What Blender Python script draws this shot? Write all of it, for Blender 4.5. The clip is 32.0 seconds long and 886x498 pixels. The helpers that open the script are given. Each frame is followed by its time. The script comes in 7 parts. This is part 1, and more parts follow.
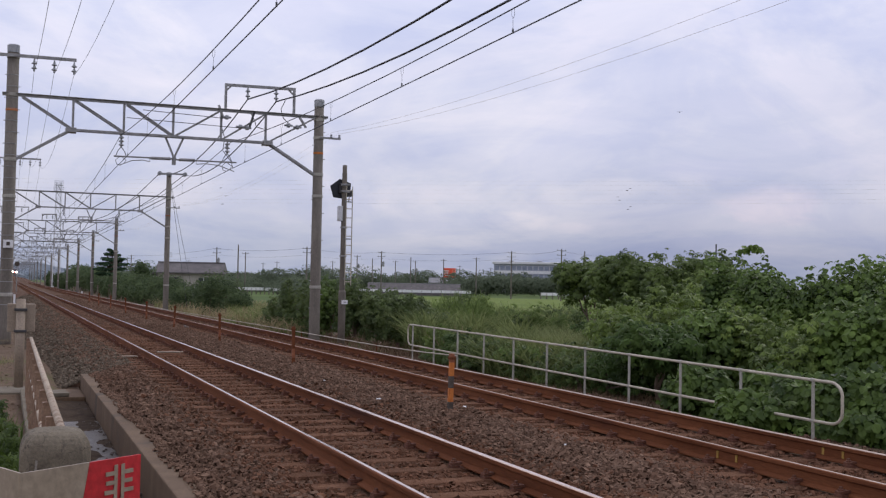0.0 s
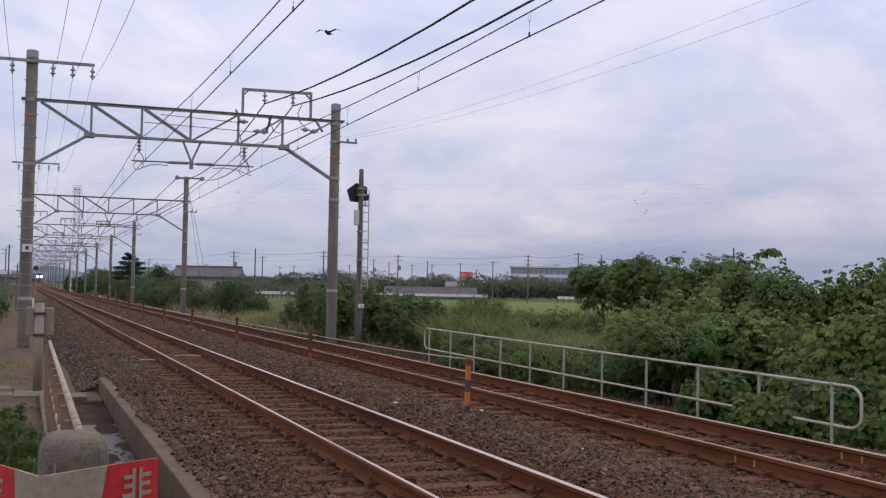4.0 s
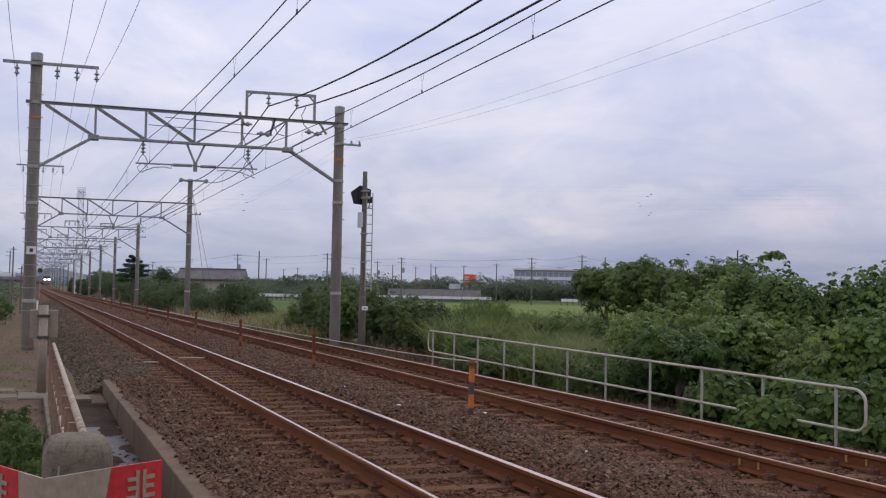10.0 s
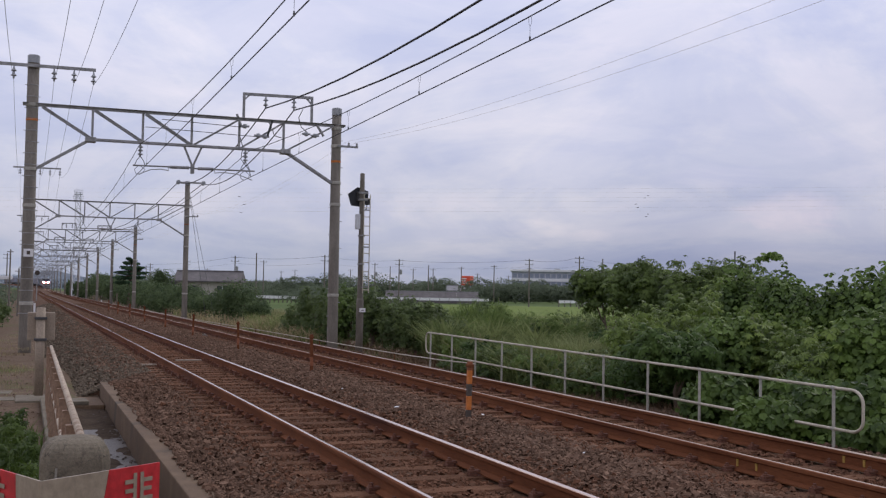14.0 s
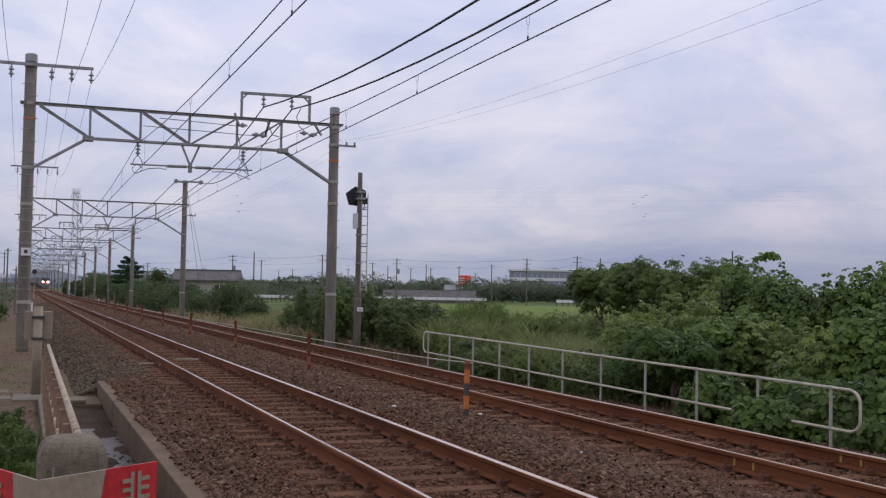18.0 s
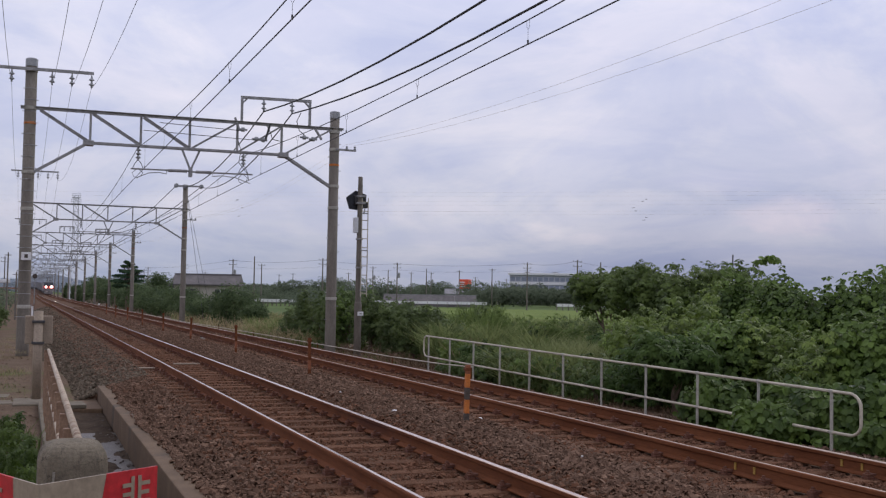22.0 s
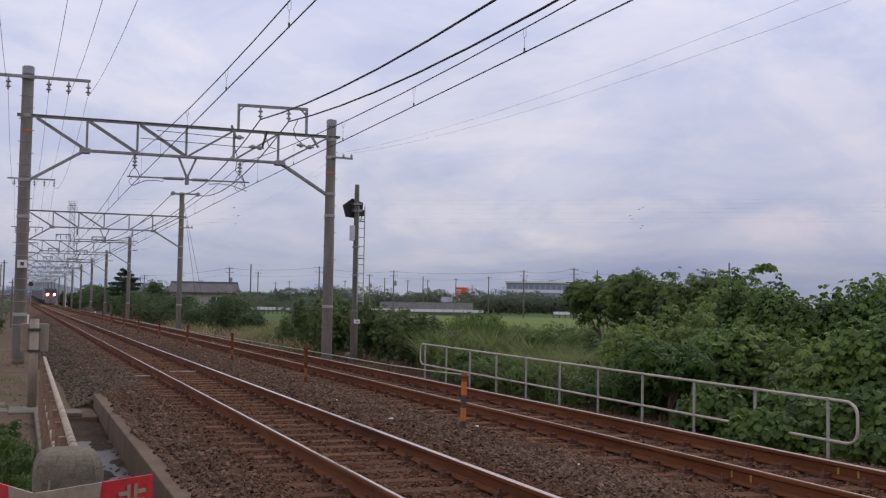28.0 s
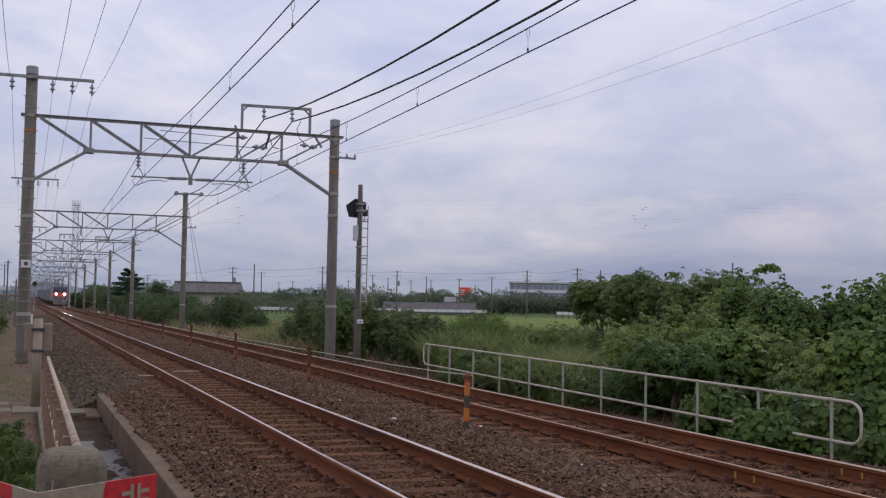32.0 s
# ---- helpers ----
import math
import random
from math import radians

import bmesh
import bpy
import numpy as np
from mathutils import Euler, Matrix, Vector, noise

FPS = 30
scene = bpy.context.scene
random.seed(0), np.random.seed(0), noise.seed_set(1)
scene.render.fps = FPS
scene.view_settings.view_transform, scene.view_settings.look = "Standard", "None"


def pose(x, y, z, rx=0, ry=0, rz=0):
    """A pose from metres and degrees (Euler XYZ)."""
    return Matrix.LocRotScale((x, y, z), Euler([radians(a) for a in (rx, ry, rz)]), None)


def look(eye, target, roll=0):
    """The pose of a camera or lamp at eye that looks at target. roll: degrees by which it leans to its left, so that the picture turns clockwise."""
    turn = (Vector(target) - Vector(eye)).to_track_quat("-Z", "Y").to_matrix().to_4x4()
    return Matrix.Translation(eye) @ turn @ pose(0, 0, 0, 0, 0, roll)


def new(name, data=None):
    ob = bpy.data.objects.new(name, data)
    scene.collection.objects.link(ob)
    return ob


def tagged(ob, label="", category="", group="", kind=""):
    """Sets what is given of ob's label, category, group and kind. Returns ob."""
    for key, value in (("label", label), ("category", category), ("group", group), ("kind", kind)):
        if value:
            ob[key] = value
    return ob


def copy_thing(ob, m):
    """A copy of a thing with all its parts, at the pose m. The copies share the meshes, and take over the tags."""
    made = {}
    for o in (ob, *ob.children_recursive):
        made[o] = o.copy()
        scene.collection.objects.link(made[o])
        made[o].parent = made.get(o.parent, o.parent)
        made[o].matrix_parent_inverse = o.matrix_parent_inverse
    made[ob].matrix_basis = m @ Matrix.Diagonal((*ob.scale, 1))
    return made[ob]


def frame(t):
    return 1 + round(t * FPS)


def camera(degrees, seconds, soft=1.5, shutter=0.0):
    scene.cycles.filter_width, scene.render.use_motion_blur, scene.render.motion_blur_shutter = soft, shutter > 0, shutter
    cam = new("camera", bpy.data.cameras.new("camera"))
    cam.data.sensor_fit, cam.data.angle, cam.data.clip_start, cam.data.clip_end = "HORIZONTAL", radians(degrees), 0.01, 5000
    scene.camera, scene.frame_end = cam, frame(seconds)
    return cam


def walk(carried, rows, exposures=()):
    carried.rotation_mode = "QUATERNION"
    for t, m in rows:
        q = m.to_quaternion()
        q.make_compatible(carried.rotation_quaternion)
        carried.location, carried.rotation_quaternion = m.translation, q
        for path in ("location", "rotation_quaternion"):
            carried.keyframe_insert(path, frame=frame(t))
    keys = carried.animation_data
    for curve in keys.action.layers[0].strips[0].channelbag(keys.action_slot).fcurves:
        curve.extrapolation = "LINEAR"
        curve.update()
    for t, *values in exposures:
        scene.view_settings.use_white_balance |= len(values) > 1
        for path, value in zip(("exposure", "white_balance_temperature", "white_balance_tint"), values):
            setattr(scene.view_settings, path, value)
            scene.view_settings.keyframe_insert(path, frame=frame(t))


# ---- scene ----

# ---- camera: held by hand beside the line; z = 0 is the top of the rails, y runs along the track ----
EYE = Vector((0.0, 0.0, 1.407))
cam = camera(43.6, 32.0, soft=1.26)
SWAY = [  # seconds, heading right of the track, upward tilt, lean
    (0, 21.51, 1.93, 1.10), (0.5, 21.55, 1.80, 1.10), (1, 21.57, 1.86, 1.13), (1.5, 21.41, 1.92, 1.11),
    (2, 21.10, 2.06, 1.05), (2.5, 20.81, 2.11, 1.07), (3, 20.70, 2.14, 1.06), (3.5, 20.63, 2.12, 1.07),
    (5.5, 20.89, 2.07, 1.10), (6, 20.98, 2.07, 1.12), (6.5, 21.02, 2.07, 1.11), (7, 21.01, 2.06, 1.14),
    (7.5, 20.95, 2.11, 1.09), (8, 20.84, 2.07, 1.09), (8.5, 20.73, 2.05, 1.14), (9, 20.62, 2.11, 1.07),
    (9.5, 20.53, 2.19, 1.03), (10, 20.46, 2.23, 1.09), (10.5, 20.46, 2.25, 1.06), (11, 20.54, 2.24, 1.05),
    (11.5, 20.63, 2.28, 1.00), (12, 20.71, 2.24, 0.99), (12.5, 20.71, 2.21, 1.05), (13, 20.71, 2.24, 0.99),
    (13.5, 20.66, 2.28, 0.98), (14, 20.59, 2.32, 0.98), (14.5, 20.58, 2.32, 0.94), (16.5, 20.63, 2.41, 0.93),
    (17, 20.67, 2.41, 0.98), (17.5, 20.71, 2.32, 0.99), (18, 20.71, 2.29, 1.05), (18.5, 20.73, 2.31, 0.98),
    (19, 20.71, 2.28, 1.00), (19.5, 20.71, 2.28, 1.02), (20, 20.67, 2.26, 1.06), (20.5, 20.61, 2.26, 1.12),
    (21, 20.59, 2.33, 1.06), (21.5, 20.61, 2.42, 1.05), (22, 20.69, 2.50, 0.99), (22.5, 20.74, 2.55, 0.99),
    (23, 20.80, 2.59, 0.99), (23.5, 20.84, 2.59, 0.99), (24, 20.88, 2.59, 0.98), (24.5, 20.91, 2.60, 1.04),
    (25, 20.93, 2.64, 0.99), (25.5, 20.94, 2.73, 1.00), (27.5, 20.94, 2.82, 1.00), (28, 20.86, 2.91, 1.00),
    (28.5, 20.78, 2.86, 1.00), (29, 20.72, 2.82, 1.06), (29.5, 20.68, 2.78, 1.07), (30, 20.65, 2.75, 1.07),
    (30.5, 20.64, 2.81, 1.09), (31, 20.66, 2.86, 1.04), (31.5, 20.65, 2.86, 1.06), (32, 20.69, 2.91, 1.04),
]


def aim(heading, tilt, lean):
    a, b = radians(heading), radians(tilt)
    return look(EYE, EYE + Vector((math.sin(a) * math.cos(b), math.cos(a) * math.cos(b), math.sin(b))), lean)


walk(cam, [(t, aim(a, b, c)) for t, a, b, c in SWAY], exposures=[(0, 0.10), (9, 0.09), (13, 0.01), (20, 0.01), (26, -0.02), (32, -0.07)])

# ---- the plan ----
TRACK_NEAR, TRACK_FAR = 3.224, 6.696     # centre lines
GAUGE = 0.566                            # centre to rail head
GANTRY_Y, SPAN = 36.17, 38.98            # first gantry and the step to the next
POLE_L, POLE_R = 0.02, 9.67
BEAM_TOP, BEAM_LOW = 7.04, 6.04


def spot(bearing, d):
    """Plan place at a bearing (degrees right of the track) and distance from the camera."""
    return d * math.sin(radians(bearing)), d * math.cos(radians(bearing))


# ---- sky, sun ----
SUN_EL, SUN_AZ = 42, 60
world = bpy.data.worlds.new("overcast_sky")
scene.world = world
world.use_nodes = True
wn, wl = world.node_tree.nodes, world.node_tree.links
wn.clear()
w_out = wn.new("ShaderNodeOutputWorld")
w_bg = wn.new("ShaderNodeBackground")
w_sky = wn.new("ShaderNodeTexSky")
w_sky.sky_type = "NISHITA"
w_sky.sun_disc = False
w_sky.sun_elevation, w_sky.sun_rotation = radians(SUN_EL), radians(SUN_AZ)
w_sky.dust_density, w_sky.air_density = 3.0, 1.0
w_co = wn.new("ShaderNodeTexCoord")
w_sep = wn.new("ShaderNodeSeparateXYZ")
wl.new(w_co.outputs["Generated"], w_sep.inputs[0])
# cloud deck: direction flattened so that the clouds shrink towards the horizon
w_add = wn.new("ShaderNodeMath"); w_add.operation = "ADD"; w_add.inputs[1].default_value = 0.27
w_abs = wn.new("ShaderNodeMath"); w_abs.operation = "ABSOLUTE"
wl.new(w_sep.outputs["Z"], w_abs.inputs[0]); wl.new(w_abs.outputs[0], w_add.inputs[0])
w_dx = wn.new("ShaderNodeMath"); w_dx.operation = "DIVIDE"
w_dy = wn.new("ShaderNodeMath"); w_dy.operation = "DIVIDE"
wl.new(w_sep.outputs["X"], w_dx.inputs[0]); wl.new(w_add.outputs[0], w_dx.inputs[1])
wl.new(w_sep.outputs["Y"], w_dy.inputs[0]); wl.new(w_add.outputs[0], w_dy.inputs[1])
w_com = wn.new("ShaderNodeCombineXYZ")
wl.new(w_dx.outputs[0], w_com.inputs[0]); wl.new(w_dy.outputs[0], w_com.inputs[1])


def sky_noise(scale, detail, rough, distort, shift):
    n = wn.new("ShaderNodeTexNoise")
    n.inputs["Scale"].default_value, n.inputs["Detail"].default_value = scale, detail
    n.inputs["Roughness"].default_value, n.inputs["Distortion"].default_value = rough, distort
    mp = wn.new("ShaderNodeMapping")
    mp.inputs["Location"].default_value = shift
    wl.new(w_com.outputs[0], mp.inputs[0]); wl.new(mp.outputs[0], n.inputs["Vector"])
    return n.outputs["Fac"]


def sky_ramp(fac, stops):
    r = wn.new("ShaderNodeValToRGB")
    while len(r.color_ramp.elements) < len(stops):
        r.color_ramp.elements.new(0.5)
    for e, (p, c) in zip(r.color_ramp.elements, stops):
        e.position, e.color = p, (*c, 1)
    wl.new(fac, r.inputs[0])
    return r.outputs[0]


def sky_mix(mode, fac, a, b):
    m = wn.new("ShaderNodeMix"); m.data_type = "RGBA"; m.blend_type = mode
    if isinstance(fac, float):
        m.inputs[0].default_value = fac
    else:
        wl.new(fac, m.inputs[0])
    for s, i in ((a, 6), (b, 7)):
        if isinstance(s, tuple):
            m.inputs[i].default_value = (*s, 1)
        else:
            wl.new(s, m.inputs[i])
    return m.outputs[2]


# colour by height: a grey-blue bank low down on the right, paler towards the line, lavender above
w_hl = sky_ramp(w_sep.outputs["Z"], [(0.0, (0.40, 0.445, 0.57)), (0.03, (0.51, 0.545, 0.67)), (0.075, (0.70, 0.705, 0.81)),
                                     (0.20, (0.86, 0.86, 0.99)), (0.6, (0.82, 0.82, 0.97))])
w_hr = sky_ramp(w_sep.outputs["Z"], [(0.0, (0.28, 0.33, 0.47)), (0.03, (0.36, 0.395, 0.54)), (0.07, (0.57, 0.585, 0.71)),
                                     (0.155, (0.67, 0.68, 0.825)), (0.27, (0.81, 0.82, 0.98)), (0.6, (0.80, 0.81, 0.97))])
w_side = wn.new("ShaderNodeMapRange")
w_side.inputs[1].default_value, w_side.inputs[2].default_value = 0.05, 0.55
wl.new(w_sep.outputs["X"], w_side.inputs[0])
w_h = sky_mix("MIX", w_side.outputs[0], w_hl, w_hr)
w_c1 = sky_ramp(sky_noise(0.85, 7, 0.55, 0.5, (3.1, 1.7, 0)), [(0.32, (0.80, 0.83, 0.92)), (0.50, (0.98, 0.98, 1.0)), (0.66, (1.13, 1.10, 1.07))])
w_c2 = sky_ramp(sky_noise(2.6, 6, 0.6, 0.8, (0.4, 5.2, 0)), [(0.35, (0.90, 0.92, 0.97)), (0.5, (1.0, 1.0, 1.0)), (0.68, (1.09, 1.06, 1.04))])
w_c3 = sky_ramp(sky_noise(1.3, 9, 0.62, 1.2, (7.3, 2.9, 0)), [(0.43, (0.91, 0.93, 0.98)), (0.51, (1.0, 1.0, 1.0)), (0.56, (1.06, 1.04, 1.02))])
w_cl = sky_mix("MULTIPLY", 1.0, w_c3, sky_mix("MULTIPLY", 1.0, sky_mix("MULTIPLY", 1.0, w_h, w_c1), w_c2))


def calc(op, a, b):
    n = wn.new("ShaderNodeMath"); n.operation = op
    for i, q in enumerate((a, b)):
        if isinstance(q, float):
            n.inputs[i].default_value = q
        else:
            wl.new(q, n.inputs[i])
    return n.outputs[0]


def cloud_bank(below, bearing, rise, wide, high, gain, shift):
    """A paler cloud with ragged edges about a bearing and a height, in degrees."""
    side = calc("DIVIDE", calc("SUBTRACT", calc("DIVIDE", w_sep.outputs["X"], w_sep.outputs["Y"]), math.tan(radians(bearing))), math.tan(radians(wide)))
    lift = calc("DIVIDE", calc("SUBTRACT", w_sep.outputs["Z"], math.sin(radians(rise))), math.sin(radians(high)))
    away = calc("ADD", calc("MULTIPLY", side, side), calc("MULTIPLY", lift, lift))
    ragged = calc("ADD", away, calc("MULTIPLY", calc("SUBTRACT", sky_noise(9.0, 7, 0.6, 0.6, shift), 0.5), 3.2))
    soft = wn.new("ShaderNodeMapRange"); soft.interpolation_type = "SMOOTHSTEP"
    soft.inputs[1].default_value, soft.inputs[2].default_value, soft.inputs[3].default_value, soft.inputs[4].default_value = 0.0, 1.7, 1.0, 0.0
    wl.new(ragged, soft.inputs[0])
    return sky_mix("MULTIPLY", soft.outputs[0], below, gain)


w_cl = cloud_bank(w_cl, 25.6, 3.5, 2.2, 0.45, (1.14, 1.10, 1.05), (2.0, 4.0, 0))
w_cl = cloud_bank(w_cl, 28.2, 3.1, 1.3, 0.30, (1.12, 1.08, 1.04), (5.0, 1.0, 0))
w_cl = cloud_bank(w_cl, 38.0, 4.3, 3.6, 0.9, (1.15, 1.07, 1.04), (1.0, 7.0, 0))
w_cl = cloud_bank(w_cl, 35.0, 6.0, 4.0, 0.6, (1.05, 1.03, 1.03), (8.0, 3.0, 0))
w_scaled = sky_mix("MULTIPLY", 1.0, w_sky.outputs[0], (0.06, 0.06, 0.06))
wl.new(sky_mix("MIX", 0.10, w_cl, w_scaled), w_bg.inputs["Color"])
w_bg.inputs["Strength"].default_value = 1.0
wl.new(w_bg.outputs[0], w_out.inputs[0])

sun = new("sun", bpy.data.lights.new("sun", "SUN"))
sun.data.energy, sun.data.angle, sun.data.color = 0.85, radians(25), (1.0, 0.95, 0.88)
a, b = radians(SUN_AZ), radians(SUN_EL)
sun.matrix_world = look(Vector((0, 0, 50)), Vector((0, 0, 50)) - Vector((math.sin(a) * math.cos(b), math.cos(a) * math.cos(b), math.sin(b))))


# ---- materials ----
def surface(name, dark, light, scale=8.0, rough=0.8, metal=0.0, bump=0.3, grain=60.0, spread=0.0, island=0.0, stain=None,
            stain_scale=1.2, stain_cut=0.58, stretch=(1, 1, 1), spec=0.4, bump_size=0.01, other=None, cracks=0.0):
    """Two-scale noise between two colours, with an optional third as stains; spread varies whole objects, island loose pieces."""
    m = bpy.data.materials.new(name)
    m.use_nodes = True
    n, l = m.node_tree.nodes, m.node_tree.links
    bsdf = n["Principled BSDF"]
    co = n.new("ShaderNodeTexCoord")
    mp = n.new("ShaderNodeMapping")
    mp.inputs["Scale"].default_value = stretch
    l.new(co.outputs["Object"], mp.inputs[0])
    obi = n.new("ShaderNodeObjectInfo")
    if spread:
        sh = n.new("ShaderNodeVectorMath"); sh.operation = "MULTIPLY_ADD"
        cx = n.new("ShaderNodeCombineXYZ")
        for i in range(3):
            l.new(obi.outputs["Random"], cx.inputs[i])
        l.new(cx.outputs[0], sh.inputs[0]); sh.inputs[1].default_value = (37, 61, 23)
        l.new(mp.outputs[0], sh.inputs[2])
        vec = sh.outputs[0]
    else:
        vec = mp.outputs[0]

    def tex(sc, det, ro=0.6):
        t = n.new("ShaderNodeTexNoise")
        t.inputs["Scale"].default_value, t.inputs["Detail"].default_value, t.inputs["Roughness"].default_value = sc, det, ro
        l.new(vec, t.inputs["Vector"])
        return t.outputs["Fac"]

    def mixc(fac, a, b):
        x = n.new("ShaderNodeMix"); x.data_type = "RGBA"
        l.new(fac, x.inputs[0])
        for s, i in ((a, 6), (b, 7)):
            if isinstance(s, tuple):
                x.inputs[i].default_value = (*s, 1)
            else:
                l.new(s, x.inputs[i])
        return x.outputs[2]

    def ramp(fac, lo, hi):
        r = n.new("ShaderNodeMapRange")
        r.inputs[1].default_value, r.inputs[2].default_value = lo, hi
        l.new(fac, r.inputs[0])
        return r.outputs[0]

    fine = tex(grain, 4)
    col = mixc(ramp(tex(scale, 5), 0.3, 0.7), dark, light)
    gm = n.new("ShaderNodeMix"); gm.data_type = "RGBA"; gm.blend_type = "OVERLAY"
    gm.inputs[0].default_value = 0.55
    l.new(col, gm.inputs[6]); l.new(fine, gm.inputs[7])
    col = gm.outputs[2]
    if stain:
        col = mixc(ramp(tex(stain_scale, 6, 0.65), stain_cut, stain_cut + 0.14), col, stain)
    if cracks:
        vo = n.new("ShaderNodeTexVoronoi"); vo.feature = "DISTANCE_TO_EDGE"; vo.inputs["Scale"].default_value = cracks
        wob = n.new("ShaderNodeTexNoise"); wob.inputs["Scale"].default_value = cracks * 1.5; wob.inputs["Detail"].default_value = 4
        l.new(vec, wob.inputs["Vector"])
        vm = n.new("ShaderNodeVectorMath"); vm.operation = "MULTIPLY_ADD"; vm.inputs[1].default_value = (0.35, 0.35, 0.35)
        l.new(wob.outputs["Color"], vm.inputs[0]); l.new(vec, vm.inputs[2]); l.new(vm.outputs[0], vo.inputs["Vector"])
        thin = n.new("ShaderNodeMapRange"); thin.inputs[1].default_value, thin.inputs[2].default_value = 0.0, 0.012
        l.new(vo.outputs["Distance"], thin.inputs[0])
        col = mixc(thin.outputs[0], tuple(0.55 * c for c in dark), col)
    if other:
        geo2 = n.new("ShaderNodeNewGeometry")
        wn2 = n.new("ShaderNodeTexWhiteNoise"); wn2.noise_dimensions = "1D"
        l.new(geo2.outputs["Random Per Island"], wn2.inputs["W"])
        col = mixc(ramp(wn2.outputs["Value"], 0.55, 0.8), col, other)
    for amount, socket in ((spread, obi.outputs["Random"]), (island, None)):
        if amount:
            if socket is None:
                geo = n.new("ShaderNodeNewGeometry")
                socket = geo.outputs["Random Per Island"]
            v = n.new("ShaderNodeMapRange")
            v.inputs[3].default_value, v.inputs[4].default_value = 1 - amount, 1 + amount
            l.new(socket, v.inputs[0])
            hs = n.new("ShaderNodeHueSaturation")
            l.new(v.outputs[0], hs.inputs["Value"]); l.new(col, hs.inputs["Color"])
            col = hs.outputs[0]
    l.new(col, bsdf.inputs["Base Color"])
    bsdf.inputs["Metallic"].default_value = metal
    bsdf.inputs["Specular IOR Level"].default_value = spec
    rr = n.new("ShaderNodeMapRange")
    rr.inputs[3].default_value, rr.inputs[4].default_value = max(0.05, rough * 0.82), min(1, rough * 1.14)
    l.new(fine, rr.inputs[0]); l.new(rr.outputs[0], bsdf.inputs["Roughness"])
    if bump:
        bp = n.new("ShaderNodeBump")
        bp.inputs["Strength"].default_value, bp.inputs["Distance"].default_value = bump, bump_size
        l.new(fine, bp.inputs["Height"]); l.new(bp.outputs[0], bsdf.inputs["Normal"])
    return m


def leafy(name, dark, light, rough=0.55, spec=0.3, back=0.35):
    """Leaves: colour differs from leaf to leaf and in slow patches; a share of the light shines through."""
    m = bpy.data.materials.new(name)
    m.use_nodes = True
    n, l = m.node_tree.nodes, m.node_tree.links
    bsdf = n["Principled BSDF"]
    geo = n.new("ShaderNodeNewGeometry")
    co = n.new("ShaderNodeTexCoord")
    t = n.new("ShaderNodeTexNoise"); t.inputs["Scale"].default_value = 1.1; t.inputs["Detail"].default_value = 4
    l.new(co.outputs["Object"], t.inputs["Vector"])
    ad = n.new("ShaderNodeMath"); ad.operation = "MULTIPLY_ADD"; ad.inputs[1].default_value = 0.36
    l.new(geo.outputs["Random Per Island"], ad.inputs[0])
    ml = n.new("ShaderNodeMath"); ml.operation = "MULTIPLY"; ml.inputs[1].default_value = 0.78
    mr = n.new("ShaderNodeMapRange"); mr.inputs[1].default_value, mr.inputs[2].default_value = 0.32, 0.68
    l.new(t.outputs["Fac"], mr.inputs[0]); l.new(mr.outputs[0], ml.inputs[0]); l.new(ml.outputs[0], ad.inputs[2])
    x = n.new("ShaderNodeMix"); x.data_type = "RGBA"
    x.inputs[6].default_value, x.inputs[7].default_value = (*dark, 1), (*light, 1)
    l.new(ad.outputs[0], x.inputs[0])
    l.new(x.outputs[2], bsdf.inputs["Base Color"])
    bsdf.inputs["Roughness"].default_value = rough
    bsdf.inputs["Specular IOR Level"].default_value = spec
    tr = n.new("ShaderNodeBsdfTranslucent")
    l.new(x.outputs[2], tr.inputs["Color"])
    ms = n.new("ShaderNodeMixShader"); ms.inputs[0].default_value = back
    l.new(bsdf.outputs[0], ms.inputs[1]); l.new(tr.outputs[0], ms.inputs[2])
    l.new(ms.outputs[0], n["Material Output"].inputs["Surface"])
    return m


def glowing(name, colour, power):
    m = bpy.data.materials.new(name)
    m.use_nodes = True
    b = m.node_tree.nodes["Principled BSDF"]
    b.inputs["Base Color"].default_value = (*colour, 1)
    b.inputs["Emission Color"].default_value = (*colour, 1)
    b.inputs["Emission Strength"].default_value = power
    return m


M_BALLAST = surface("rusty_ballast", (0.075, 0.042, 0.027), (0.155, 0.092, 0.058), 2.5, 0.95, bump=0.9, grain=16, bump_size=0.06,
                    stain=(0.075, 0.04, 0.026), stain_scale=0.8, spec=0.08)
M_STONE = surface("ballast_stone", (0.112, 0.055, 0.033), (0.180, 0.094, 0.058), 3, 0.95, grain=40, island=0.24, stain=(0.138, 0.062, 0.034), stain_scale=0.7, stain_cut=0.5, other=(0.142, 0.076, 0.048), spec=0.06)
M_STONE_DUST = surface("dusty_ballast_stone", (0.116, 0.070, 0.047), (0.186, 0.119, 0.083), 3, 0.95, grain=40, island=0.32, stain=(0.132, 0.073, 0.047), stain_scale=0.6, stain_cut=0.56, spec=0.06)
M_STONE_GREY = surface("grey_ballast_stone", (0.085, 0.066, 0.048), (0.158, 0.128, 0.093), 3, 0.95, grain=40, island=0.4, spec=0.08)
M_RUST = surface("rusted_rail_steel", (0.112, 0.038, 0.016), (0.195, 0.074, 0.033), 5, 0.85, metal=0.1, grain=90,
                 stain=(0.085, 0.034, 0.022), stain_scale=2.2, stretch=(1, 0.12, 1), spec=0.12)
M_RAILTOP = surface("worn_bright_rail_head", (0.49, 0.34, 0.255), (0.69, 0.505, 0.39), 9, 0.10, metal=0.9, bump=0.02, grain=120)
